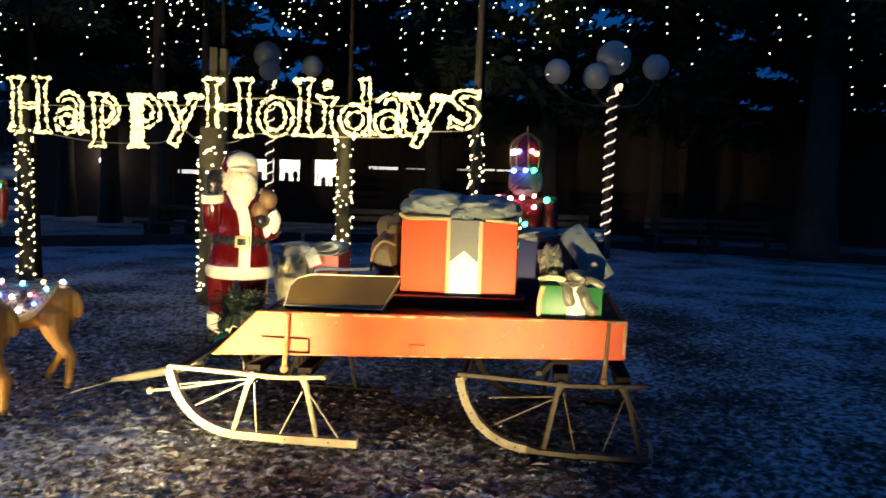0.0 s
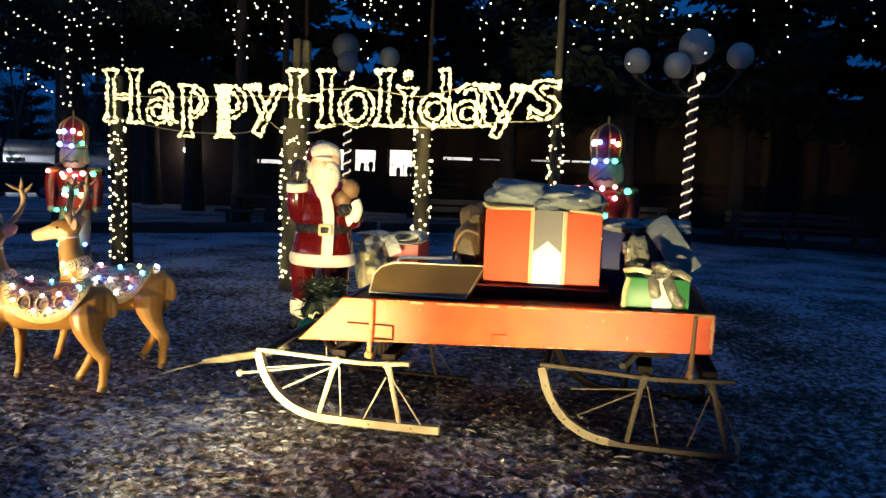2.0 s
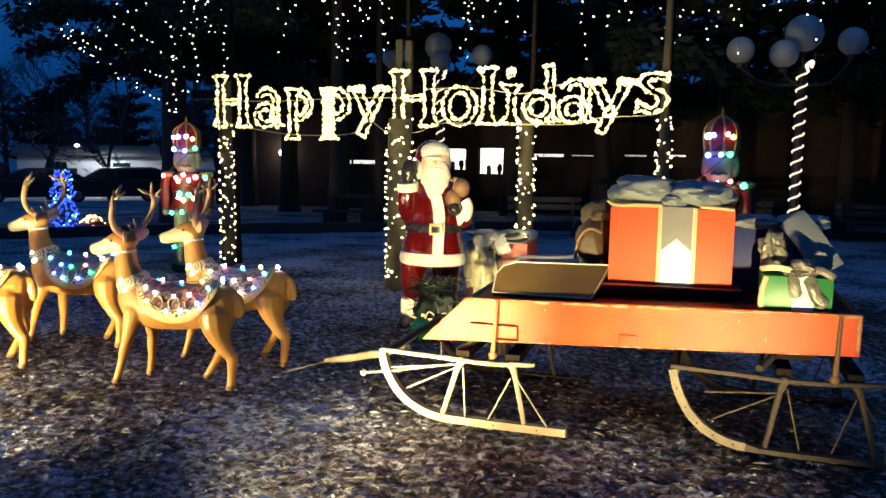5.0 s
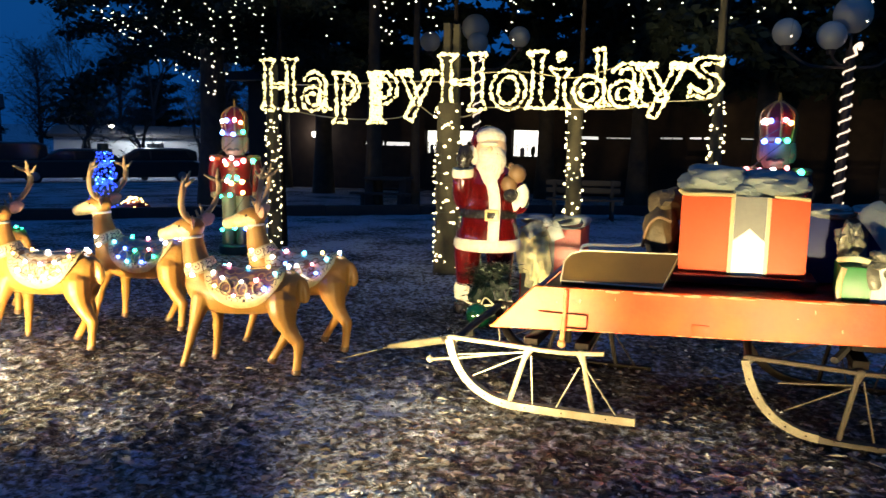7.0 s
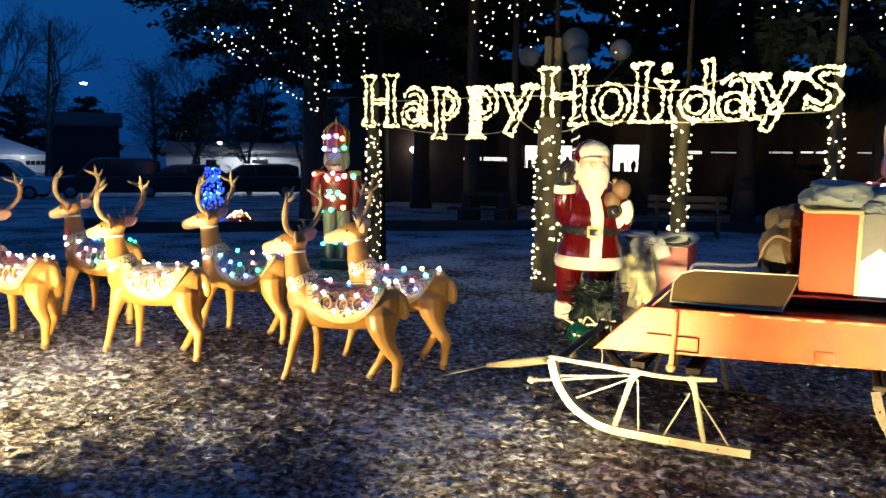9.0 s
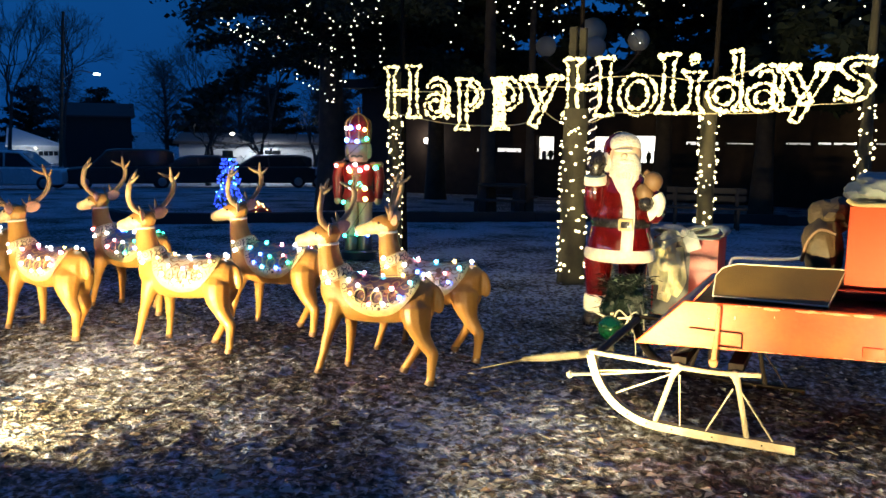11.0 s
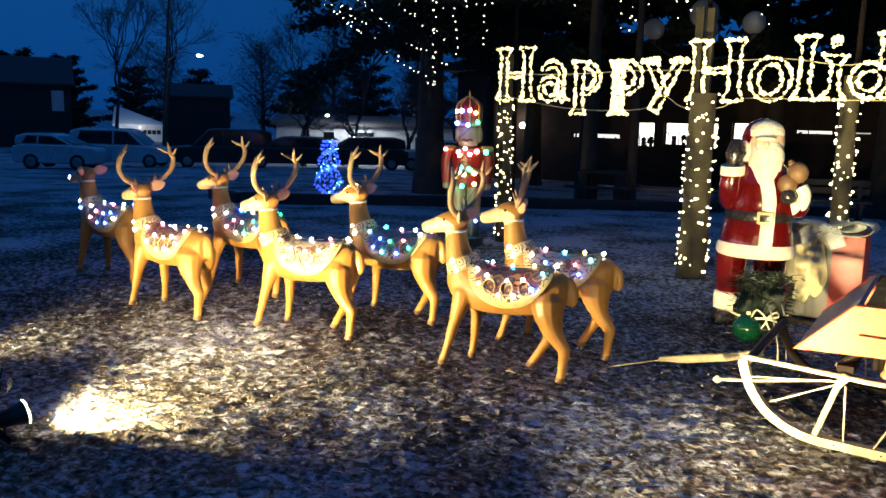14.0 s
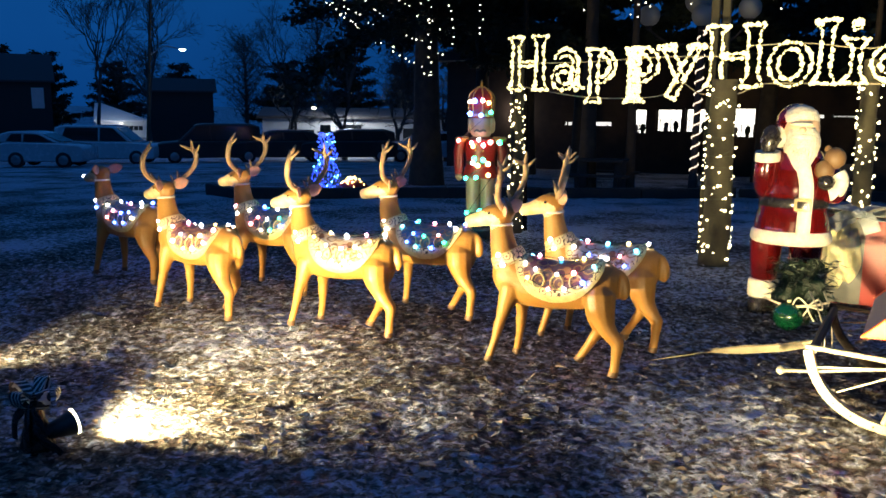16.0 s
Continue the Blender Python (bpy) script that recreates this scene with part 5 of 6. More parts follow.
for i in range(len(OUT)):
    bm.faces.new((lo_v[i], lo_v[(i + 1) % len(OUT)], hi_v[(i + 1) % len(OUT)], hi_v[i]))
part("panel", bm, "seat", seat)
bm = bmesh.new()
tube(bm, [tiltm @ Vector((x, d, 0.03)) for x, d in OUT] + [tiltm @ Vector((*OUT[0], 0.03))], 0.0048, 6)
part("piping", bm, "trim", seat)
bm = bmesh.new()
box(bm, (-0.95, 4.86, 0.757), (-0.45, 5.30, 0.80), 0, 0.01)
part("seat_base", bm, "deck", seat)
rail = thing("hand_rail", "thin pale metal rail bent along the seat", "rail")
rail.matrix_world = SLED
bm = bmesh.new()
tube(bm, smooth_path([(-0.985, 5.3, 0.731), (-0.98, 5.3, 0.86), (-0.94, 5.3, 0.897), (-0.75, 5.3, 0.905), (-0.60, 5.3, 0.925), (-0.50, 5.28, 1.01), (-0.47, 5.26, 1.06)], 5), 0.011, 7)
part("tube", bm, "white_rib", rail)
DECK = 0.764


def crumple(bm, c, size, mi=0, seed=0, sub=3, rough=0.5):
    """A folded lump of ribbon film."""
    tmp = bmesh.new()
    bmesh.ops.create_icosphere(tmp, subdivisions=sub, radius=1.0)
    for v in tmp.verts:
        n = noise.noise(v.co * 1.7 + Vector((seed, 0, 0))) + 0.5 * noise.noise(v.co * 4.1 + Vector((0, seed, 0))) + 0.25 * abs(noise.noise(v.co * 9 + Vector((0, 0, seed))))
        v.co = Vector(c) + Vector([a * b * (1 + rough * n) for a, b in zip(v.co, size)])
    merge(bm, tmp, mi)


def loop_of_ribbon(bm, base, tip, width, puff, mi=0):
    """One bow loop: a flat band out to a tip and back, open in the middle."""
    base, tip = Vector(base), Vector(tip)
    d = tip - base
    up = Vector((0, 0, 1))
    side = d.cross(up).normalized() * width
    prof = []
    for t in np.linspace(0, 1, 13):
        a = math.pi * 2 * t
        r = (1 - math.cos(a)) / 2
        prof.append(base + d * r + up * puff * math.sin(a) * (0.4 + 0.6 * r))
    rows = [(bm.verts.new(p - side * (0.45 + 0.55 * math.sin(math.pi * i / 12))), bm.verts.new(p + side * (0.45 + 0.55 * math.sin(math.pi * i / 12)))) for i, p in enumerate(prof)]
    for a, b in zip(rows, rows[1:]):
        f = bm.faces.new((a[0], a[1], b[1], b[0]))
        f.material_index = mi


def solid(ob, t=0.006):
    md = ob.modifiers.new("thickness", "SOLIDIFY")
    md.thickness = t
    return ob


def gift(label, lo, hi, paper, rib, rib_w, rib_c=0.5):
    root = thing("gift_box", label, "gift", "gifts")
    root.matrix_world = SLED
    bm = bmesh.new()
    box(bm, lo, hi, 0, 0.008)
    part("box", bm, paper, root)
    x = lo[0] + (hi[0] - lo[0]) * rib_c
    bm = bmesh.new()
    box(bm, (x - rib_w / 2, lo[1] - 0.006, lo[2]), (x + rib_w / 2, lo[1] - 0.001, hi[2] + 0.006))
    box(bm, (x - rib_w / 2, lo[1] - 0.006, hi[2] + 0.001), (x + rib_w / 2, hi[1] + 0.006, hi[2] + 0.006))
    box(bm, (x - rib_w / 2, hi[1] + 0.001, lo[2]), (x + rib_w / 2, hi[1] + 0.006, hi[2] + 0.006))
    part("ribbon", bm, rib, root, "broad white ribbon", smooth=False)
    return root, x


big, rx = gift("large red gift box with a white ribbon and silver bow", (-0.365, 4.90, 0.838), (0.305, 5.50, 1.265), "gift_red", "white_rib", 0.20, 0.55)
for e in (-1, 1):
    bm = bmesh.new()
    box(bm, (rx + e * 0.094 - 0.010, 4.889, 0.839), (rx + e * 0.094 + 0.010, 4.8935, 1.273))
    part("ribbon_edge", bm, "gold_rib", big, "cream ribbon edge", smooth=False)
bm = bmesh.new()
prism(bm, [(rx - 0.082, 1.275), (rx + 0.082, 1.275), (rx + 0.082, 1.03), (rx, 1.10), (rx - 0.082, 1.03)], 4.880, 4.886)
part("ribbon_tail", bm, "tail_grey", big, "grey notched ribbon tail", smooth=False)
bm = bmesh.new()
crumple(bm, (-0.19, 5.06, 1.345), (0.195, 0.17, 0.095), 0, 2, 4, 0.24)
crumple(bm, (0.11, 5.06, 1.335), (0.20, 0.18, 0.082), 0, 5, 4, 0.20)
crumple(bm, (-0.02, 4.98, 1.30), (0.10, 0.09, 0.05), 0, 9, 4, 0.3)
part("bow", bm, "bow_teal", big, "crumpled grey-blue film bow")
bm = bmesh.new()
tube(bm, smooth_path([(-0.38, 4.915, 1.30), (-0.34, 4.91, 1.275), (-0.23, 4.895, 1.278), (-0.08, 4.892, 1.28)], 4), 0.012, 6)
part("gold_edge", bm, "gold_rib", big, "gold wired ribbon edge")
bm = bmesh.new()
tube(bm, smooth_path([(0.12, 4.892, 1.28), (0.21, 4.895, 1.275), (0.30, 4.90, 1.268)], 4), 0.010, 6)
part("gold_edge", bm, "gold_rib", big, "gold wired ribbon edge")

blue, bx_ = gift("navy blue gift box with a draped silver bow", (0.31, 5.14, DECK + 0.019), (0.82, 5.58, 1.16), "gift_blue", "silver", 0.13, 0.5)
bm = bmesh.new()
crumple(bm, (0.42, 5.16, 1.19), (0.15, 0.12, 0.04), 0, 12, 4, 0.28)
crumple(bm, (0.68, 5.14, 1.195), (0.14, 0.13, 0.05), 0, 17, 4, 0.28)
tube(bm, smooth_path([(0.60, 5.07, 1.23), (0.66, 4.98, 1.16), (0.73, 4.94, 1.06), (0.80, 4.93, 0.96)], 5), [0.05] + [0.075] * 15, 10, flat=0.16)
part("bow", bm, "bow_teal", blue, "crumpled grey-blue film bow")

green, gx_ = gift("small green foil gift with a crumpled silver bow", (0.445, 4.66, DECK + 0.018), (0.78, 4.93, 0.955), "gift_green", "white_rib", 0.10, 0.58)
bm = bmesh.new()
crumple(bm, (0.49, 4.82, 1.075), (0.062, 0.06, 0.085), 0, 21, 4, 0.45)
crumple(bm, (0.63, 4.70, 0.985), (0.075, 0.06, 0.045), 0, 23, 4, 0.5)
tube(bm, smooth_path([(0.63, 4.69, 0.98), (0.67, 4.645, 0.93), (0.70, 4.64, 0.86), (0.75, 4.638, 0.815)], 4), [0.03] * 12 + [0.012], 8, flat=0.3)
tube(bm, smooth_path([(0.61, 4.69, 0.98), (0.59, 4.645, 0.93), (0.61, 4.64, 0.85)], 4), [0.03] * 8 + [0.015], 8, flat=0.3)
tube(bm, smooth_path([(0.64, 4.69, 0.99), (0.72, 4.66, 0.99), (0.78, 4.66, 0.955)], 4), 0.02, 8, flat=0.35)
part("bow", bm, "bow_khaki", green, "crumpled silver film bow")
bm = bmesh.new()
tube(bm, smooth_path([(0.445, 4.652, 0.74), (0.44, 4.65, 0.86), (0.46, 4.655, 0.95)], 4), 0.014, 6, flat=0.4)
part("ribbon_strip", bm, "gold_rib", green)
bm = bmesh.new()
tube(bm, smooth_path([(0.44, 4.75, 0.975), (0.50, 4.68, 0.995), (0.57, 4.68, 0.985), (0.59, 4.70, 0.97)], 4), 0.016, 8, flat=0.6)
part("gold_loop", bm, "gold_foil", green, "gold foil ribbon loop")

sack = thing("toy_sack", "bulging tan cloth sack beside the red gift", "sack")
sack.matrix_world = SLED
bm = bmesh.new()
crumple(bm, (-0.48, 5.22, 0.98), (0.105, 0.17, 0.22), 0, 31, rough=0.22)
crumple(bm, (-0.45, 5.28, 1.18), (0.11, 0.14, 0.10), 0, 33, rough=0.3)
part("cloth", bm, "bag", sack)
bm = bmesh.new()
tube(bm, smooth_path([(-0.585, 5.12, 0.93), (-0.56, 5.07, 1.05), (-0.50, 5.05, 1.12), (-0.42, 5.04, 1.10)], 5), 0.010, 6)
part("cord", bm, "hoof", sack)


# ---- figure statue beside the sled ----
def ring(cx, cy, z, rx_, ry_, seg=24):
    return [(cx + rx_ * math.cos(2 * math.pi * i / seg), cy + ry_ * math.sin(2 * math.pi * i / seg), z) for i in range(seg)]


def lathe(bm, cx, cy, prof, mi, squash=0.82, seg=24):
    loft(bm, [ring(cx, cy, z, r, r * squash, seg) for z, r in prof], mi)


bm = bmesh.new()
SX, SY = -2.10, 7.15
C, W_, K, S_, T_ = 0, 1, 2, 3, 4
lathe(bm, SX, SY, [(0.66, 0.305), (0.74, 0.300), (0.84, 0.275), (0.90, 0.262), (0.99, 0.262), (1.10, 0.262), (1.20, 0.248), (1.28, 0.205), (1.33, 0.14), (1.36, 0.08)], C)
lathe(bm, SX, SY, [(0.565, 0.29), (0.575, 0.315), (0.605, 0.330), (0.645, 0.327), (0.672, 0.312), (0.68, 0.29)], W_)
lathe(bm, SX, SY, [(0.858, 0.274), (0.868, 0.281), (0.922, 0.277), (0.932, 0.268)], K)
for lx in (-0.19, 0.13):
    lathe(bm, SX + lx, SY, [(0.24, 0.105), (0.40, 0.125), (0.58, 0.14)], C, 0.9, 16)
    lathe(bm, SX + lx, SY, [(0.10, 0.105), (0.115, 0.128), (0.20, 0.132), (0.245, 0.125), (0.26, 0.10)], W_, 0.9, 16)
    lathe(bm, SX + lx, SY - 0.03, [(-0.01, 0.12), (0.03, 0.13), (0.11, 0.10)], K, 1.25, 16)
# front trim strip, buckle
tube(bm, smooth_path([(SX + 0.125, SY - 0.255, 0.66), (SX + 0.125, SY - 0.225, 0.88), (SX + 0.12, SY - 0.220, 1.05), (SX + 0.06, SY - 0.21, 1.26)], 4), 0.056, 10, W_, flat=0.45, up=Vector((0, 1, 0)))
box(bm, (SX + 0.045, SY - 0.277, 0.845), (SX + 0.175, SY - 0.238, 0.945), 5, 0.012)
box(bm, (SX + 0.070, SY - 0.282, 0.868), (SX + 0.150, SY - 0.274, 0.922), K, 0.004)
# head, beard, hair, cap
ball(bm, (SX + 0.02, SY - 0.02, 1.455), 0.155, S_, 3, (0.95, 0.95, 1.05))
ball(bm, (SX + 0.045, SY - 0.10, 1.335), 0.15, W_, 3, (0.95, 0.75, 1.15), 0.12, 3)
ball(bm, (SX + 0.055, SY - 0.14, 1.24), 0.10, W_, 3, (0.9, 0.7, 1.3), 0.15, 5)
ball(bm, (SX - 0.06, SY + 0.02, 1.40), 0.15, W_, 3, (0.9, 0.95, 1.1), 0.1, 7)
ball(bm, (SX + 0.05, SY - 0.165, 1.405), 0.075, W_, 2, (1.2, 0.6, 0.42), 0.1, 9)
ball(bm, (SX + 0.04, SY - 0.165, 1.50), 0.045, W_, 2, (2.0, 0.6, 0.4), 0.05, 11)
lathe(bm, SX + 0.01, SY - 0.01, [(1.50, 0.130), (1.515, 0.147), (1.56, 0.146), (1.60, 0.122), (1.63, 0.075), (1.645, 0.02)], W_, 0.95)
ball(bm, (SX - 0.035, SY + 0.035, 1.50), 0.158, C, 3, (1.0, 1.0, 0.98))
ball(bm, (SX - 0.13, SY + 0.08, 1.36), 0.10, C, 2, (0.9, 1.0, 1.5))
ball(bm, (SX + 0.055, SY - 0.185, 1.455), 0.026, S_, 2)
for k in range(9):
    a = (k - 4) / 4
    tube(bm, smooth_path([(SX + 0.045 + a * 0.10, SY - 0.165 + 0.06 * a * a, 1.37), (SX + 0.05 + a * 0.095, SY - 0.205 + 0.06 * a * a, 1.29), (SX + 0.055 + a * 0.06, SY - 0.215 + 0.04 * a * a, 1.20), (SX + 0.06 + a * 0.03, SY - 0.205, 1.13 + 0.03 * abs(a))], 3), [0.022, 0.024, 0.025, 0.026, 0.025, 0.024, 0.021, 0.017, 0.012, 0.005], 7, W_)
# raised arm with dark mitten
tube(bm, smooth_path([(SX - 0.15, SY, 1.19), (SX - 0.20, SY - 0.06, 1.02), (SX - 0.21, SY - 0.14, 1.10), (SX - 0.20, SY - 0.16, 1.23)], 4), [0.10, 0.105, 0.108, 0.11, 0.11, 0.11, 0.108, 0.106, 0.104, 0.102, 0.10, 0.098, 0.095], 12, C)
tube(bm, [(SX - 0.205, SY - 0.16, 1.215), (SX - 0.205, SY - 0.17, 1.285)], [0.105, 0.10], 14, W_)
tube(bm, [(SX - 0.205, SY - 0.17, 1.285), (SX - 0.20, SY - 0.17, 1.36), (SX - 0.185, SY - 0.165, 1.44), (SX - 0.18, SY - 0.16, 1.485)], [0.05, 0.075, 0.07, 0.03], 12, K)
tube(bm, [(SX - 0.165, SY - 0.18, 1.34), (SX - 0.11, SY - 0.2, 1.39)], [0.03, 0.018], 8, K)
# other arm holding a small toy
tube(bm, smooth_path([(SX + 0.20, SY, 1.22), (SX + 0.31, SY - 0.02, 1.06), (SX + 0.33, SY - 0.10, 0.99), (SX + 0.30, SY - 0.16, 1.0)], 4), 0.085, 12, C)
tube(bm, smooth_path([(SX + 0.29, SY - 0.17, 0.975), (SX + 0.35, SY - 0.16, 1.0), (SX + 0.375, SY - 0.13, 1.08), (SX + 0.345, SY - 0.12, 1.14)], 4), 0.052, 10, W_)
ball(bm, (SX + 0.26, SY - 0.19, 1.07), 0.068, K, 2)
ball(bm, (SX + 0.31, SY - 0.14, 1.25), 0.085, T_, 2)
ball(bm, (SX + 0.24, SY - 0.16, 1.16), 0.08, T_, 2)
ball(bm, (SX + 0.25, SY - 0.14, 1.32), 0.03, T_, 1)
statue = link("statue", bm, ["coat", "furwhite", "black", "skin", "teddy", "gold_rib"])
statue.matrix_world = Matrix.Translation((SX, SY, 0.0)) @ Matrix.Diagonal((0.96, 0.96, 1.04, 1.0)) @ Matrix.Translation((-SX, -SY, 0.0))
tagged(statue, "glossy red and white moulded holiday figure standing with one mitten raised", "statue")

# foil garland bundle, ball and gift beside the statue
gb = thing("garland_bundle", "bundle of dark green foil garland with pale cord", "garland", at=(-1.93, 6.72, 0))
bm = bmesh.new()
crumple(bm, (0, 0, 0.28), (0.16, 0.11, 0.24), 0, 41, 4, 0.5)
part("core", bm, "garland", gb)
rg = np.random.RandomState(12)
for m_, count in (("garland", 1500), ("garland_pale", 260)):
    vs, fs = leafy(rg, [(0.15 * math.cos(a) * r, 0.11 * math.sin(a) * r, 0.08 + 0.44 * h) for a, r, h in zip(rg.uniform(0, 6.28, 90), rg.uniform(0.5, 1.15, 90), rg.uniform(0, 1, 90))], count, 0.08, 0.030, 0.1, 0.3)
    me_ = bpy.data.meshes.new("foil")
    me_.from_pydata(vs, [], fs)
    me_.materials.append(M[m_])
    fo = new("foil", me_)
    fo.parent = gb
    fo["label"] = "shiny foil strips" if m_ == "garland" else "silvery foil strips"
    fo["kind"] = "stuff"
bm = bmesh.new()
tube(bm, smooth_path([(-0.25, -0.1, 0.22), (-0.1, -0.2, 0.20), (0.08, -0.2, 0.21), (0.22, -0.12, 0.24)], 5), 0.008, 6)
for s in (-1, 1):
    tube(bm, smooth_path([(0.08, -0.2, 0.21), (0.08 + s * 0.07, -0.22, 0.27), (0.08 + s * 0.10, -0.22, 0.20), (0.08, -0.21, 0.20), (0.08 + s * 0.05, -0.22, 0.10)], 5), 0.006, 6)
part("cord", bm, "trim", gb)
ob_ = thing("ornament_ball", "shiny green ornament ball at the foot of the garland", "ornament", at=(-1.985, 6.53, 0))
bm = bmesh.new()
ball(bm, (0, 0, 0.112), 0.112, sub=3)
part("ball", bm, "ball_green", ob_)
bm = bmesh.new()
tube(bm, [(0, 0, 0.220), (0, 0, 0.240)], 0.015, 8)
part("cap", bm, "gold_foil", ob_)
bm = bmesh.new()
wb = thing("wire_stand", "bent pale wire frame between statue and sled", "wire frame", at=(-1.75, 6.2, 0))
for pts in ([(-0.10, 0.3, 0.33), (-0.02, 0.1, 0.27), (0.06, -0.1, 0.14), (0.08, -0.14, 0.0)], [(0.0, 0.3, 0.34), (0.08, 0.1, 0.22), (0.12, -0.05, 0.0)]):
    tube(bm, smooth_path(pts, 4), 0.006, 6)
part("frame", bm, "rod", wb)

side_gift = thing("gift_box", "red gift box with gold foil tails and a pale grey bow", "gift", "gifts")
bm = bmesh.new()
box(bm, (-1.92, 7.72, 0), (-1.33, 8.25, 0.75), 0, 0.008)
part("box", bm, "gift_dark", side_gift)
bm = bmesh.new()
box(bm, (-1.90, 7.711, 0.01), (-1.58, 7.7195, 0.756), 0, 0.002)
part("ribbon", bm, "tail_grey", side_gift, "dull grey ribbon")
for tip, wide, puff in (((-1.25, 7.62, 0.84), 0.12, 0.085), ((-1.99, 7.60, 0.78), 0.12, 0.085), ((-1.42, 7.86, 0.835), 0.13, 0.05), ((-1.86, 7.84, 0.83), 0.13, 0.05)):
    bm = bmesh.new()
    loop_of_ribbon(bm, (-1.64, 7.68, 0.805), tip, wide, puff)
    solid(part("bow_loop", bm, "bow_pale", side_gift, "pale grey-blue film bow loop"), 0.004)
for pts in ([(-1.67, 7.66, 0.80), (-1.76, 7.60, 0.76), (-1.84, 7.58, 0.69)], [(-1.61, 7.66, 0.80), (-1.56, 7.60, 0.75), (-1.52, 7.59, 0.66)]):
    bm = bmesh.new()
    tube(bm, smooth_path(pts, 4), [0.03] + [0.065] * 8, 10, flat=0.14)
    part("bow_tail", bm, "bow_pale", side_gift)
bm = bmesh.new()
crumple(bm, (-1.64, 7.62, 0.815), (0.05, 0.045, 0.04), 0, 59, rough=0.3)
part("bow_knot", bm, "bow_pale", side_gift)
for pts, wd in (([(-1.76, 7.69, 0.74), (-1.79, 7.64, 0.58), (-1.75, 7.64, 0.40), (-1.80, 7.65, 0.16)], 0.085), ([(-1.86, 7.69, 0.70), (-1.89, 7.65, 0.52), (-1.87, 7.66, 0.30)], 0.06), ([(-1.70, 7.69, 0.66), (-1.68, 7.62, 0.52), (-1.66, 7.63, 0.36), (-1.71, 7.65, 0.22)], 0.075), ([(-1.76, 7.67, 0.76), (-1.75, 7.61, 0.68), (-1.77, 7.62, 0.58)], 0.04)):
    bm = bmesh.new()
    path = smooth_path(pts, 5)
    tube(bm, path, [wd * (0.55 + 0.45 * math.sin(2.6 * i / len(path) + 0.5)) for i in range(len(path))], 12, flat=0.16)
    for v in bm.verts:
        v.co.y += 0.012 * math.sin(v.co.x * 90) + 0.008 * math.sin(v.co.z * 47 + v.co.x * 30)
    part("foil_tail", bm, "gold_foil", side_gift, "crumpled pale gold foil tail")


# ---- reindeer statues ----
BODY = [(-0.43, 0.59, 0.06, 0.075), (-0.39, 0.58, 0.1, 0.13), (-0.3, 0.55, 0.128, 0.162), (-0.15, 0.53, 0.138, 0.16), (0.0, 0.525, 0.138, 0.152), (0.15, 0.537, 0.135, 0.15), (0.26, 0.557, 0.136, 0.15), (0.345, 0.567, 0.116, 0.128), (0.405, 0.573, 0.062, 0.078)]


def body_at(x):
    xs_ = [b[0] for b in BODY]
    return [float(np.interp(x, xs_, [b[k] for b in BODY])) for k in (1, 2, 3)]


def fused(bm, voxel, passes):
    """Melt overlapping solids into one smooth moulded skin."""
    me = bpy.data.meshes.new("blank")
    bm.to_mesh(me)
    bm.free()
    ob = new("blank", me)
    r = ob.modifiers.new("melt", "REMESH")
    r.mode, r.voxel_size = "VOXEL", voxel
    s = ob.modifiers.new("smooth", "SMOOTH")
    s.factor, s.iterations = 0.5, passes
    out = bmesh.new()
    bpy.context.view_layer.update()
    done = ob.evaluated_get(bpy.context.evaluated_depsgraph_get())
    out.from_mesh(done.to_mesh())
    done.to_mesh_clear()
    bpy.data.objects.remove(ob)
    bpy.data.meshes.remove(me)
    return out


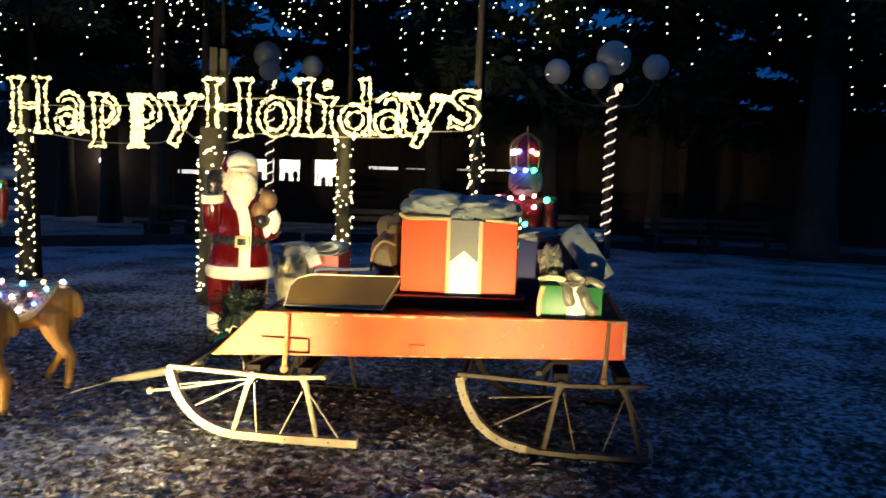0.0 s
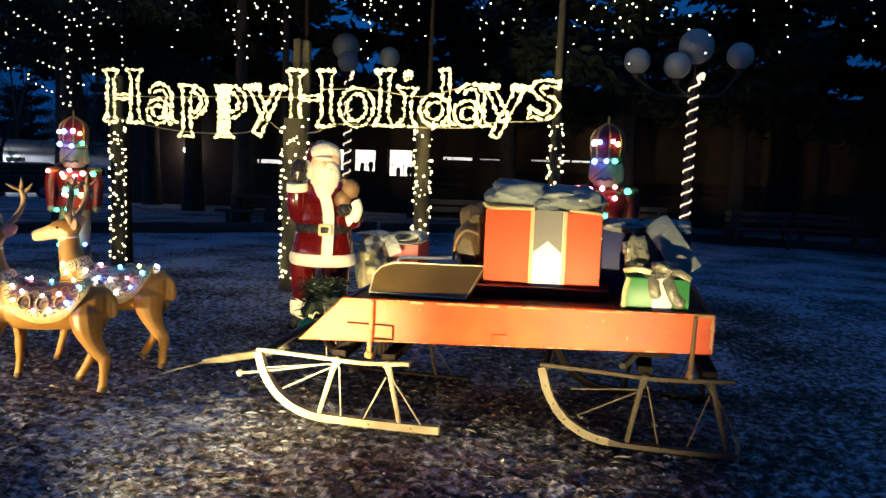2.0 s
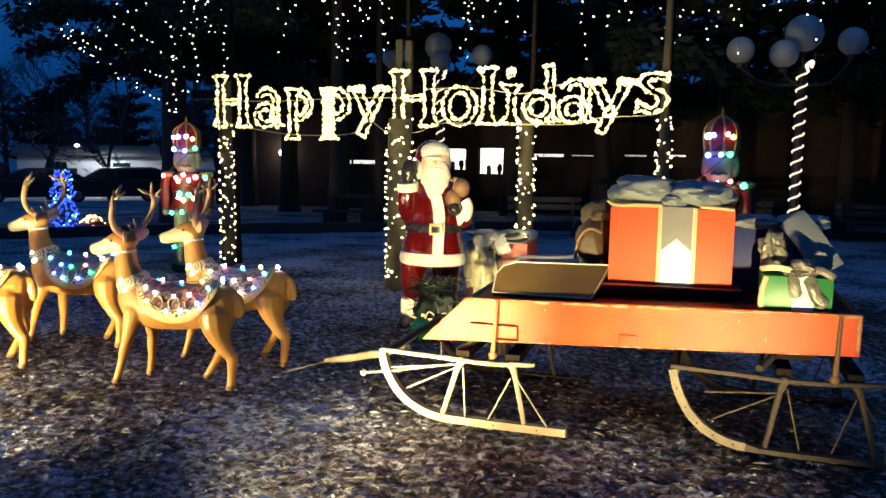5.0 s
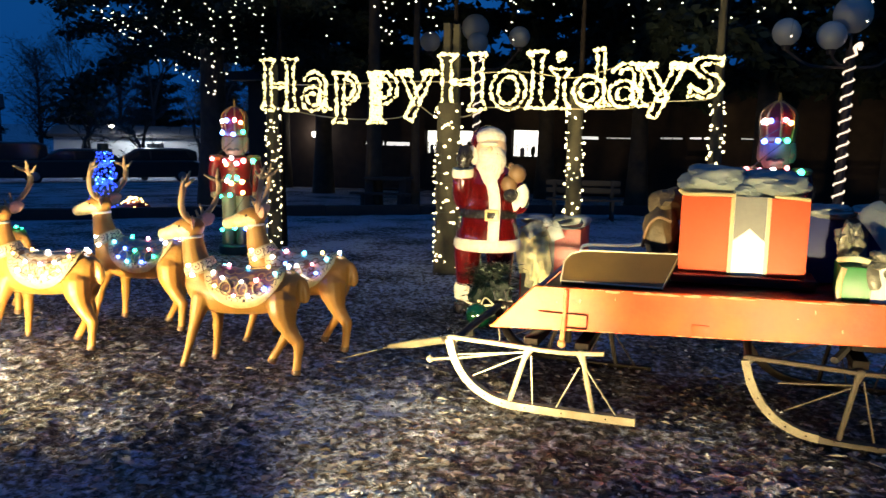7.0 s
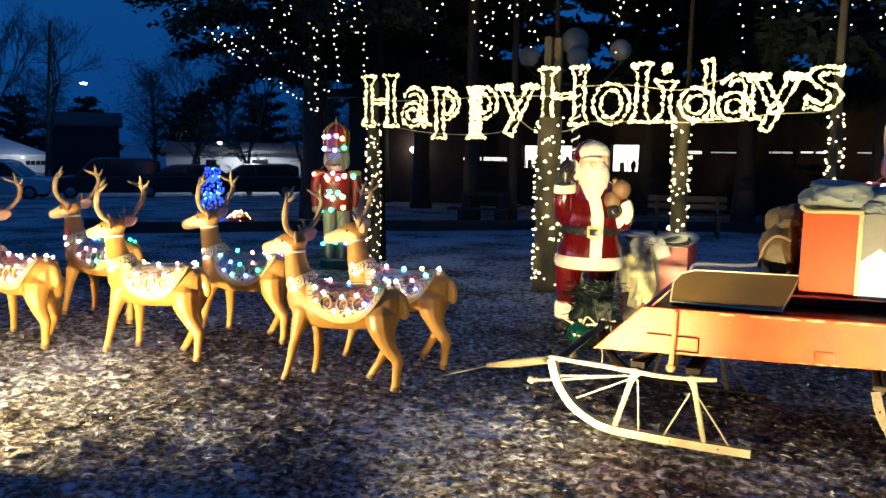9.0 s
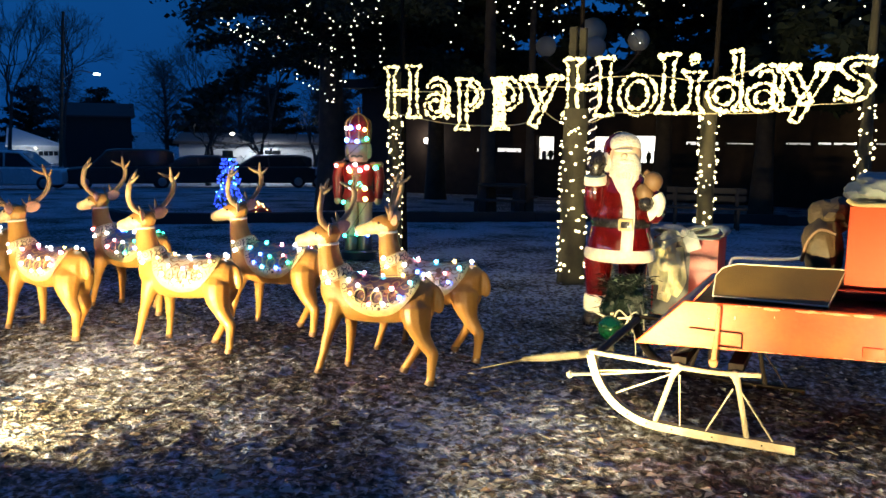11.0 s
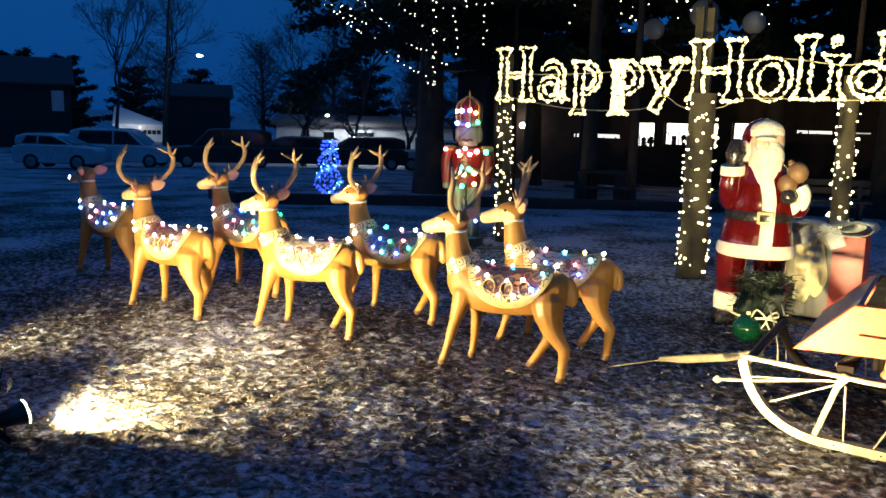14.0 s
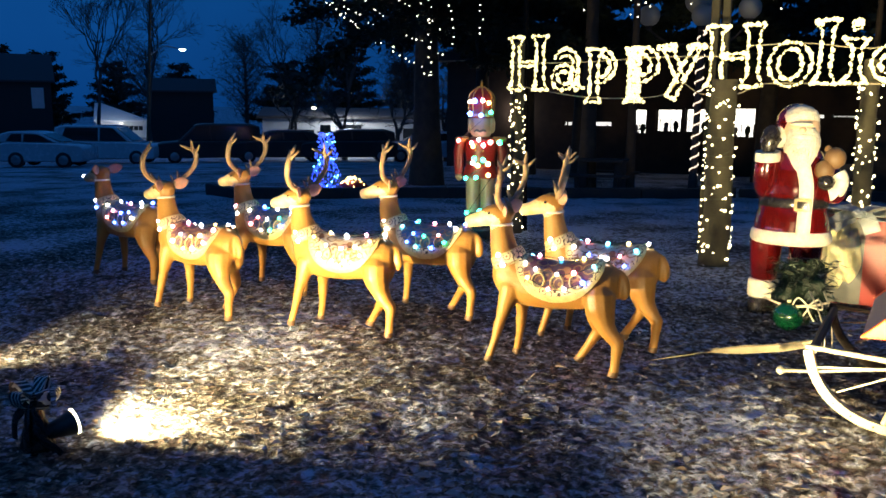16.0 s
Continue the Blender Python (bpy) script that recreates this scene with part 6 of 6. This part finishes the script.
def deer_mesh(name, cloth, antlers=True, turn_head=0.0):
    bm = bmesh.new()
    rings = []
    for x in np.linspace(-0.43, 0.395, 23):
        z, ry, rz = body_at(x)
        rings.append([(x, ry * math.sin(a), z + rz * math.cos(a)) for a in np.linspace(0, 2 * math.pi, 20, endpoint=False)])
    loft(bm, rings, 0)
    # neck and head
    tube(bm, smooth_path([(-0.28, 0, 0.59), (-0.352, 0, 0.69), (-0.385, 0, 0.81), (-0.393, 0, 0.91), (-0.395, 0, 0.965)], 4), [0.125, 0.12, 0.115, 0.108, 0.102, 0.096, 0.09, 0.085, 0.08, 0.077, 0.075, 0.073, 0.071, 0.069, 0.068, 0.067, 0.06], 14, 0)
    head = Matrix.Translation((-0.392, 0, 0.950)) @ Matrix.Rotation(turn_head, 4, "Z")
    tmp = bmesh.new()
    tube(tmp, [(0.08, 0, 0.004), (0.045, 0, 0.020), (-0.02, 0, 0.020), (-0.07, 0, 0.006), (-0.12, 0, -0.012), (-0.17, 0, -0.028), (-0.215, 0, -0.038), (-0.243, 0, -0.042), (-0.252, 0, -0.043)], [0.03, 0.062, 0.074, 0.070, 0.058, 0.049, 0.045, 0.036, 0.018], 14, 0)
    merge(bm, tmp, 0, head)
    for pts, rad in (
        ([(-0.29, -0.05, 0.58), (-0.295, -0.068, 0.50), (-0.315, -0.088, 0.41), (-0.345, -0.098, 0.30), (-0.360, -0.100, 0.25), (-0.385, -0.105, 0.15), (-0.415, -0.11, 0.05), (-0.43, -0.11, 0.0)], [0.05, 0.078, 0.060, 0.038, 0.038, 0.028, 0.026, 0.034]),
        ([(-0.27, 0.05, 0.58), (-0.268, 0.068, 0.50), (-0.265, 0.095, 0.41), (-0.270, 0.108, 0.30), (-0.275, 0.112, 0.25), (-0.285, 0.12, 0.15), (-0.30, 0.125, 0.05), (-0.31, 0.125, 0.0)], [0.05, 0.078, 0.060, 0.038, 0.038, 0.028, 0.026, 0.034]),
        ([(0.275, -0.05, 0.58), (0.285, -0.072, 0.50), (0.300, -0.088, 0.42), (0.340, -0.100, 0.32), (0.395, -0.106, 0.245), (0.418, -0.108, 0.215), (0.412, -0.11, 0.13), (0.405, -0.11, 0.05), (0.395, -0.11, 0.0)], [0.06, 0.108, 0.098, 0.062, 0.046, 0.042, 0.031, 0.030, 0.038]),
        ([(0.265, 0.05, 0.58), (0.265, 0.072, 0.50), (0.245, 0.095, 0.42), (0.225, 0.110, 0.33), (0.255, 0.115, 0.245), (0.245, 0.116, 0.215), (0.195, 0.12, 0.13), (0.145, 0.125, 0.05), (0.12, 0.125, 0.0)], [0.06, 0.108, 0.095, 0.062, 0.046, 0.042, 0.031, 0.030, 0.038])):
        p = smooth_path(pts, 4)
        rr = np.interp(np.linspace(0, 1, len(p)), np.linspace(0, 1, len(rad)), rad)
        tube(bm, p, list(rr), 12, 0)
    tube(bm, smooth_path([(0.365, 0, 0.655), (0.408, 0, 0.610), (0.425, 0, 0.53), (0.418, 0, 0.47)], 3), [0.022, 0.030, 0.036, 0.038, 0.040, 0.040, 0.038, 0.034, 0.026, 0.012], 12, 0, flat=0.75)
    bm = fused(bm, 0.0085, 7)
    inv = head.inverted()
    for f in bm.faces:
        c = f.calc_center_median()
        h = inv @ c
        if c.z < 0.035:
            f.material_index = 5
        elif c.z > 0.80 and ((h.x + 0.150) / 0.16) ** 2 + ((h.z + 0.028) / 0.066) ** 2 < 1:
            f.material_index = 7
    tmp = bmesh.new()
    ball(tmp, (-0.245, 0, -0.022), 0.020, 0, 2, (0.8, 1.2, 0.8))
    merge(bm, tmp, 6, head)
    for s in (-1, 1):
        tmp = bmesh.new()
        ball(tmp, (-0.065, s * 0.063, 0.026), 0.012, 0, 1)
        merge(bm, tmp, 6, head)
        tmp = bmesh.new()
        ball(tmp, (0, 0, 0), 1.0, 0, 3, (0.017, 0.070, 0.047))
        for v in tmp.verts:
            v.co.x += 0.010 * (1 - (v.co.y / 0.07) ** 2) * (1 if v.co.x < 0 else 0)
            v.co.z *= 1.0 - 0.35 * max(0.0, s * v.co.y / 0.07) ** 2
        merge(bm, tmp, 8, head @ Matrix.Translation((0.055, s * 0.108, 0.062)) @ Matrix.Rotation(s * radians(-28), 4, "Z") @ Matrix.Rotation(s * radians(16), 4, "X"))
    # halter bands
    tube(bm, [(-0.392, 0, 0.895), (-0.393, 0, 0.912)], [0.0745, 0.0735], 16, 4)
    # chest collar
    tube(bm, smooth_path([(-0.320, 0, 0.655), (-0.337, 0, 0.685), (-0.353, 0, 0.715)], 2), [0.119, 0.119, 0.117, 0.114, 0.109], 18, 9)
    tube(bm, [(-0.318, 0, 0.648), (-0.322, 0, 0.658)], [0.122, 0.122], 18, 3)
    tube(bm, [(-0.352, 0, 0.712), (-0.357, 0, 0.722)], [0.112, 0.109], 18, 3)
    # antlers: wide lyre with a brow tine and a forked tip
    if antlers:
        for s in (-1, 1):
            tmp = bmesh.new()
            main = smooth_path([(0.025, s * 0.030, 0.055), (0.028, s * 0.090, 0.078), (0.042, s * 0.190, 0.125), (0.062, s * 0.258, 0.205), (0.078, s * 0.262, 0.290), (0.072, s * 0.222, 0.345)], 4)
            tube(tmp, main, list(np.interp(np.linspace(0, 1, len(main)), [0, 0.15, 0.5, 0.8, 1], [0.026, 0.021, 0.020, 0.021, 0.019])), 8, 0)
            for a, b, r in (((0.030, s * 0.100, 0.082), (-0.010, s * 0.135, 0.165), 0.014), ((0.027, s * 0.055, 0.066), (-0.005, s * 0.060, 0.128), 0.012), ((0.074, s * 0.232, 0.332), (0.020, s * 0.150, 0.372), 0.015), ((0.074, s * 0.232, 0.332), (0.100, s * 0.195, 0.415), 0.015), ((0.076, s * 0.252, 0.310), (0.150, s * 0.240, 0.372), 0.013)):
                a, b = Vector(a), Vector(b)
                tube(tmp, [a, a.lerp(b, 0.55) + Vector((0, s * 0.006, -0.006)), b], [r, r * 0.85, 0.006], 7, 0)
            merge(bm, tmp, 2, head)
    # moulded blanket with a raised scalloped border
    nx, na = 29, 30
    shell = []
    for i, x in enumerate(np.linspace(-0.255, 0.315, nx)):
        z, ry, rz = body_at(x)
        u = (x - 0.03) / 0.29
        half = radians(34 + 84 * math.sqrt(max(0.0, 1 - u * u)))
        row = []
        for k in range(na + 1):
            a = half * (2 * k / na - 1)
            edge = min(k, na - k, i, nx - 1 - i)
            off = 0.022 if edge < 3 else 0.017 if edge < 5 else 0.013
            row.append(bm.verts.new((x, (ry + off) * math.sin(a), z + (rz + off) * math.cos(a))))
        shell.append(row)
    for i in range(nx - 1):
        for k in range(na):
            f = bm.faces.new((shell[i][k], shell[i][k + 1], shell[i + 1][k + 1], shell[i + 1][k]))
            edge = min(k, na - 1 - k, i + 1, nx - 1 - i)
            f.material_index = 3 if edge < 2 else 9 if edge < 4 else 1
    for s in (-1, 1):
        for cx in (-0.09, 0.03, 0.15):
            z, ry, rz = body_at(cx)
            loop = []
            for a in np.linspace(0, 2 * math.pi, 15)[:-1]:
                x, t = cx + 0.040 * math.cos(a), s * (radians(72) + 0.27 * math.sin(a))
                loop.append((x, (ry + 0.020) * math.sin(t), z + (rz + 0.020) * math.cos(t)))
            tube(bm, loop + loop[:1], 0.006, 5, 3, caps=False)
    bmesh.ops.recalc_face_normals(bm, faces=bm.faces)
    me = bpy.data.meshes.new(name)
    bm.to_mesh(me)
    bm.free()
    for m in ("fur", cloth, "antler", "cream", "band", "hoof", "nose", "face", "ear", "border"):
        me.materials.append(M[m])
    me.shade_smooth()
    return me


BULB_ME = {}
for key in ("b_white", "b_cyan", "b_blue", "b_red", "b_green", "b_pink", "b_gold"):
    bmb = bmesh.new()
    ball(bmb, (0, 0, 0), 1.0, 0, 2)
    me_ = bpy.data.meshes.new("bulb_" + key)
    bmb.to_mesh(me_)
    bmb.free()
    me_.materials.append(M[key])
    me_.shade_smooth()
    BULB_ME[key] = me_


def bulb(parent, p, key, r):
    ob = new("bulb", BULB_ME[key])
    ob.parent = parent
    ob.location, ob.scale = p, (r, r, r)
    return ob


def deer_lights(x, y, turn, seed, colours, nose=False):
    """Coloured bulbs along the spine and in a swag on each flank."""
    rnd = np.random.RandomState(seed)
    root = thing("light_string", "string of coloured bulbs over a deer statue's blanket", "string lights", "deer lights", (x, y, ground_z(x, y)), turn)
    pts = []
    for px in np.linspace(-0.27, 0.31, 5):
        z, ry, rz = body_at(px)
        pts.append((px, rnd.normal(0, 0.012), z + rz + 0.027))
    for s in (-1, 1):
        for row, depth in ((0, 46), (1, 78)):
            for j in range(5 - row):
                px = -0.20 + (j + 0.5 * row) * 0.115 + rnd.normal(0, 0.01)
                u = (px - 0.03) / 0.30
                a = s * radians(depth * math.sqrt(max(0.05, 1 - u * u)) + 10)
                z, ry, rz = body_at(px)
                pts.append((px, (ry + 0.030) * math.sin(a), z + (rz + 0.030) * math.cos(a)))
        pts.append((-0.375, s * 0.105, 0.715))
        pts.append((-0.335, s * 0.130, 0.655))
    bm = bmesh.new()
    for grp in (pts[:5], pts[5:10], pts[10:14], pts[16:21], pts[21:25]):
        tube(bm, smooth_path(grp, 3), 0.0028, 4)
    part("cord", bm, "wire", root)
    for i, p in enumerate(pts):
        bulb(root, p, colours[i % len(colours)] if rnd.rand() < 0.9 else "b_white", 0.0135 * rnd.uniform(0.85, 1.2))
    if nose:
        bulb(root, (-0.655, -0.012, 0.925), "b_white", 0.017)


RED_ME = deer_mesh("reindeer_red_blanket", "blanket_red")
WHITE_ME = deer_mesh("reindeer_ivory_blanket", "blanket_white")
BLUE_ME = deer_mesh("reindeer_blue_blanket", "blanket_blue", True, 0.12)
TURN_ME = deer_mesh("reindeer_turned_head", "blanket_white", True, 0.38)
LEAD_ME = deer_mesh("reindeer_lead", "blanket_blue", False)
MIX = ["b_white", "b_pink", "b_cyan", "b_gold", "b_pink", "b_white", "b_blue"]
DEER = [  # x, y, turn, mesh, label, colours
    (-3.14, 4.745, 8, RED_ME, "tan reindeer statue with a dark red gold-edged blanket", MIX),
    (-3.07, 5.41, 2, TURN_ME, "tan reindeer statue with an ivory blanket and lights", MIX),
    (-4.80, 4.68, 8, WHITE_ME, "brightly floodlit reindeer statue with an ivory blanket", ["b_white", "b_gold", "b_white", "b_pink"]),
    (-4.50, 5.38, 3, BLUE_ME, "tan reindeer statue with a blue-green blanket and coloured lights", ["b_blue", "b_green", "b_pink", "b_white", "b_blue", "b_cyan"]),
    (-6.13, 4.50, -1, RED_ME, "tan reindeer statue with a gold-edged blanket and white lights", ["b_white", "b_pink", "b_white", "b_gold"]),
    (-6.06, 5.30, 0, BLUE_ME, "dim reindeer statue with a blue-green blanket and green lights", ["b_green", "b_blue", "b_pink", "b_white"]),
    (-7.60, 5.00, 0, LEAD_ME, "shadowed leading reindeer statue strung with blue lights", ["b_blue", "b_white", "b_pink", "b_blue"]),
]
for k, (dx, dy, turn, me_, label, cols) in enumerate(DEER):
    d = new("reindeer_statue", me_)
    d.matrix_world = pose(dx, dy, ground_z(dx, dy), 0, 0, turn)
    tagged(d, label, "statue", "reindeer statues")
    deer_lights(dx, dy, turn, 70 + k, cols, k >= 5)


# ---- soldier statues with bulbs ----
def soldier(x, y, H, turn, label, seed):
    bm = bmesh.new()
    R_, D_, P_, G_ = 0, 1, 2, 3
    k = H / 2.0
    lathe(bm, 0, 0, [(0.0, 0.24), (0.10, 0.24), (0.12, 0.22)], D_, 1.0, 20)
    for s in (-1, 1):
        lathe(bm, s * 0.095, 0, [(0.12, 0.085), (0.30, 0.085), (0.62, 0.095), (0.80, 0.10)], P_, 1.0, 14)
        lathe(bm, s * 0.095, -0.02, [(0.12, 0.10), (0.30, 0.095), (0.32, 0.09)], D_, 1.1, 14)
        tube(bm, [(s * 0.25, 0, 1.28), (s * 0.29, 0, 1.12), (s * 0.285, -0.02, 0.92), (s * 0.275, -0.04, 0.82)], [0.075, 0.07, 0.062, 0.055], 12, R_)
        ball(bm, (s * 0.275, -0.04, 0.79), 0.055, P_, 2)
        lathe(bm, s * 0.245, 0, [(1.25, 0.085), (1.29, 0.10), (1.315, 0.07)], G_, 1.0, 14)
    lathe(bm, 0, 0, [(0.78, 0.22), (0.84, 0.225), (0.98, 0.185), (1.15, 0.215), (1.27, 0.205), (1.32, 0.10)], R_, 0.8, 20)
    lathe(bm, 0, 0, [(0.955, 0.193), (1.0, 0.193)], D_, 0.82, 20)
    for z in (1.06, 1.14, 1.22):
        for s in (-1, 1):
            ball(bm, (s * 0.05, -0.168, z), 0.016, G_, 1)
    lathe(bm, 0, 0, [(1.31, 0.10), (1.34, 0.13), (1.45, 0.138), (1.56, 0.13)], P_, 0.95, 20)
    tube(bm, smooth_path([(-0.075, -0.125, 1.385), (-0.04, -0.142, 1.40), (0, -0.142, 1.385), (0.04, -0.142, 1.40), (0.075, -0.125, 1.385)], 3), 0.014, 6, D_)
    for s in (-1, 1):
        lathe(bm, s * 0.125, 0.02, [(1.36, 0.03), (1.40, 0.055), (1.50, 0.055), (1.56, 0.04)], P_, 1.3, 12)
    for a in range(8):
        c_, s_ = math.cos(a * math.pi / 4 + 0.2), math.sin(a * math.pi / 4 + 0.2)
        tube(bm, smooth_path([(0.158 * c_, 0.15 * s_, 1.60), (0.172 * c_, 0.165 * s_, 1.76), (0.145 * c_, 0.138 * s_, 1.87), (0.03 * c_, 0.03 * s_, 1.955)], 3), 0.011, 5, G_)
    lathe(bm, 0, 0, [(1.555, 0.145), (1.575, 0.16), (1.61, 0.155), (1.64, 0.15), (1.76, 0.165), (1.86, 0.14), (1.93, 0.08), (1.95, 0.02)], R_, 0.95, 20)
    lathe(bm, 0, 0, [(1.572, 0.163), (1.612, 0.160)], G_, 0.96, 20)
    tube(bm, [(0, 0, 1.94), (0, 0, 2.04)], [0.02, 0.006], 8, G_)
    for v in bm.verts:
        v.co *= k
    ob = link("soldier_statue", bm, ["nut_red", "nut_dark", "nut_pale", "nut_gold"])
    ob.matrix_world = pose(x, y, ground_z(x, y), 0, 0, turn)
    tagged(ob, label, "statue", "soldier statues")
    root = thing("light_string", "string of coloured bulbs over a toy soldier statue", "string lights", "soldier lights", (x, y, ground_z(x, y)), turn)
    rows = [(1.76, 0.17, ["b_white", "b_blue", "b_pink", "b_gold"]), (1.61, 0.17, ["b_blue", "b_blue", "b_green"]), (1.28, 0.31, ["b_red", "b_pink", "b_white", "b_red", "b_green"]), (1.18, 0.14, ["b_gold", "b_pink"]), (1.06, 0.10, ["b_green", "b_green"]), (0.96, 0.17, ["b_white", "b_gold", "b_gold"]), (0.80, 0.24, ["b_green", "b_green", "b_gold"]), (0.34, 0.20, ["b_green", "b_green", "b_blue"])]
    bm = bmesh.new()
    path = []
    jit = np.random.RandomState(seed + 40)
    for z, w, cols in rows:
        for i, c in enumerate(cols):
            t = (i + 0.5) / len(cols) * 2 - 1
            p = Vector((t * w, -0.2 * (1 - 0.45 * t * t) - 0.01, z)) * k
            path.append(p)
            bulb(root, p + Vector((jit.normal(0, 0.018), 0, jit.normal(0, 0.022))), c, 0.029 * jit.uniform(0.8, 1.2))
    tube(bm, path, 0.004, 4)
    part("cord", bm, "wire", root)


soldier(-6.18, 9.3, 1.97, 22, "tall red toy soldier statue strung with coloured bulbs", 1)
soldier(0.42, 8.93, 2.06, -5, "tall red toy soldier statue strung with coloured bulbs behind the sled", 2)

# ---- blue-lit snow figure far left ----
sf = thing("light_figure", "wire figure of stacked rings wound with blue lights", "light figure", at=(-13.7, 15.4, ground_z(-13.7, 15.4)))
sf.scale = (1.22, 1.22, 1.22)
bm = bmesh.new()
pts_all = []
for cz, r in ((0.27, 0.27), (0.66, 0.20), (0.97, 0.15)):
    for a in np.linspace(0, math.pi, 7)[:-1]:
        loop = [(r * math.cos(t) * math.cos(a), r * math.cos(t) * math.sin(a), cz + r * math.sin(t)) for t in np.linspace(0, 2 * math.pi, 20)]
        tube(bm, loop, 0.006, 4, caps=False)
        pts_all += resample(loop, 0.075)
tube(bm, [(0, 0, -0.04), (0, 0, 0.02)], 0.1, 8)
part("wire_frame", bm, "wire", sf)
rj = np.random.RandomState(9)
specks("bulb_chain", [p + Vector(rj.normal(0, 0.018, 3)) for p in pts_all], 0.015, "b_figure", sf)
specks("bright_bulb_chain", [p + Vector(rj.normal(0, 0.03, 3)) for p in pts_all[::11]], 0.013, "b_cyan", sf)
bm = bmesh.new()
lathe(bm, 0, 0, [(1.09, 0.17), (1.11, 0.17), (1.115, 0.11), (1.24, 0.10)], 0, 1.0, 14)
part("hat", bm, "nut_dark", sf)
gl = thing("light_mound", "low mound of golden fairy lights beside the blue figure", "light mound", at=(-13.15, 15.76, ground_z(-13.15, 15.76)))
gl.scale = (1.3, 1.3, 1.0)
rnd = np.random.RandomState(6)
bm = bmesh.new()
crumple(bm, (0, 0, 0.06), (0.28, 0.15, 0.14), 0, 61, 2, 0.3)
part("mound", bm, "nut_red", gl)
specks("bulb_chain", [(0.28 * math.cos(a) * s, 0.15 * math.sin(a) * s - 0.02, 0.2 * (1 - s * s) + 0.06 + 0.03 * rnd.rand()) for a, s in zip(rnd.uniform(0, 6.28, 45), rnd.uniform(0.1, 1.05, 45))], 0.014, "b_gold", gl)


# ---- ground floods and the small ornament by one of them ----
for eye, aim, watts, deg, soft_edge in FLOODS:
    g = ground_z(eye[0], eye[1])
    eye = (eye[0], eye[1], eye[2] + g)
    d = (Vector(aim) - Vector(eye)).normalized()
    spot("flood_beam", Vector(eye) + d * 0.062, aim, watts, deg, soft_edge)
    root = thing("flood_light", "small black ground floodlight glowing warm", "flood light", "flood lights", (eye[0], eye[1], g))
    c = Vector((0, 0, eye[2] - g))
    bm = bmesh.new()
    tube(bm, [c - d * 0.085, c - d * 0.07, c - d * 0.02, c + d * 0.05, c + d * 0.045, c - d * 0.0], [0.024, 0.04, 0.052, 0.068, 0.061, 0.048], 18)
    part("housing", bm, "flood_body", root)
    bm = bmesh.new()
    tube(bm, [c + d * 0.044, c + d * 0.055, c + d * 0.058], [0.066, 0.066, 0.062], 18)
    tube(bm, [c + d * 0.052, c + d * 0.060], [0.069, 0.069], 18, caps=False)
    part("lens", bm, "lens", root, "glowing warm lens")
    bm = bmesh.new()
    tube(bm, [c - d * 0.06, (c.x - d.x * 0.06, c.y - d.y * 0.06, 0.03), (c.x - d.x * 0.06, c.y - d.y * 0.06, -0.06)], [0.014, 0.014, 0.006], 8)
    part("stake", bm, "flood_body", root)

orn = thing("garden_ornament", "small dark garden ornament with striped ribbon loops", "ornament", at=(-4.98, 2.30, ground_z(-4.98, 2.30)))
bm = bmesh.new()
loft(bm, [ring(0, 0, z, r, r, 16) for z, r in ((-0.01, 0.06), (0.03, 0.085), (0.09, 0.075), (0.16, 0.05), (0.23, 0.03), (0.27, 0.02))])
part("body", bm, "black", orn)
for tip, puff in (((-0.13, -0.02, 0.33), 0.07), ((0.13, -0.03, 0.31), 0.07), ((0.03, -0.12, 0.32), 0.06), ((-0.06, 0.10, 0.34), 0.06), ((0.09, 0.08, 0.30), 0.06)):
    bm = bmesh.new()
    loop_of_ribbon(bm, (0, 0, 0.25), tip, 0.035, puff)
    part("ribbon_loop", bm, "bow_dark", orn, "black and white striped ribbon loop")
for path in ([(0.02, -0.03, 0.25), (0.10, -0.06, 0.22), (0.17, -0.05, 0.13)], [(-0.01, -0.03, 0.25), (-0.08, -0.06, 0.17), (-0.10, -0.06, 0.06)], [(0.0, -0.04, 0.25), (0.04, -0.08, 0.15), (0.05, -0.09, 0.04)], [(0.06, -0.05, 0.10), (0.16, -0.02, 0.06), (0.20, 0.0, 0.02)]):
    bm = bmesh.new()
    tube(bm, smooth_path(path, 4), 0.026, 6, flat=0.3)
    part("ribbon_tail", bm, "black", orn)
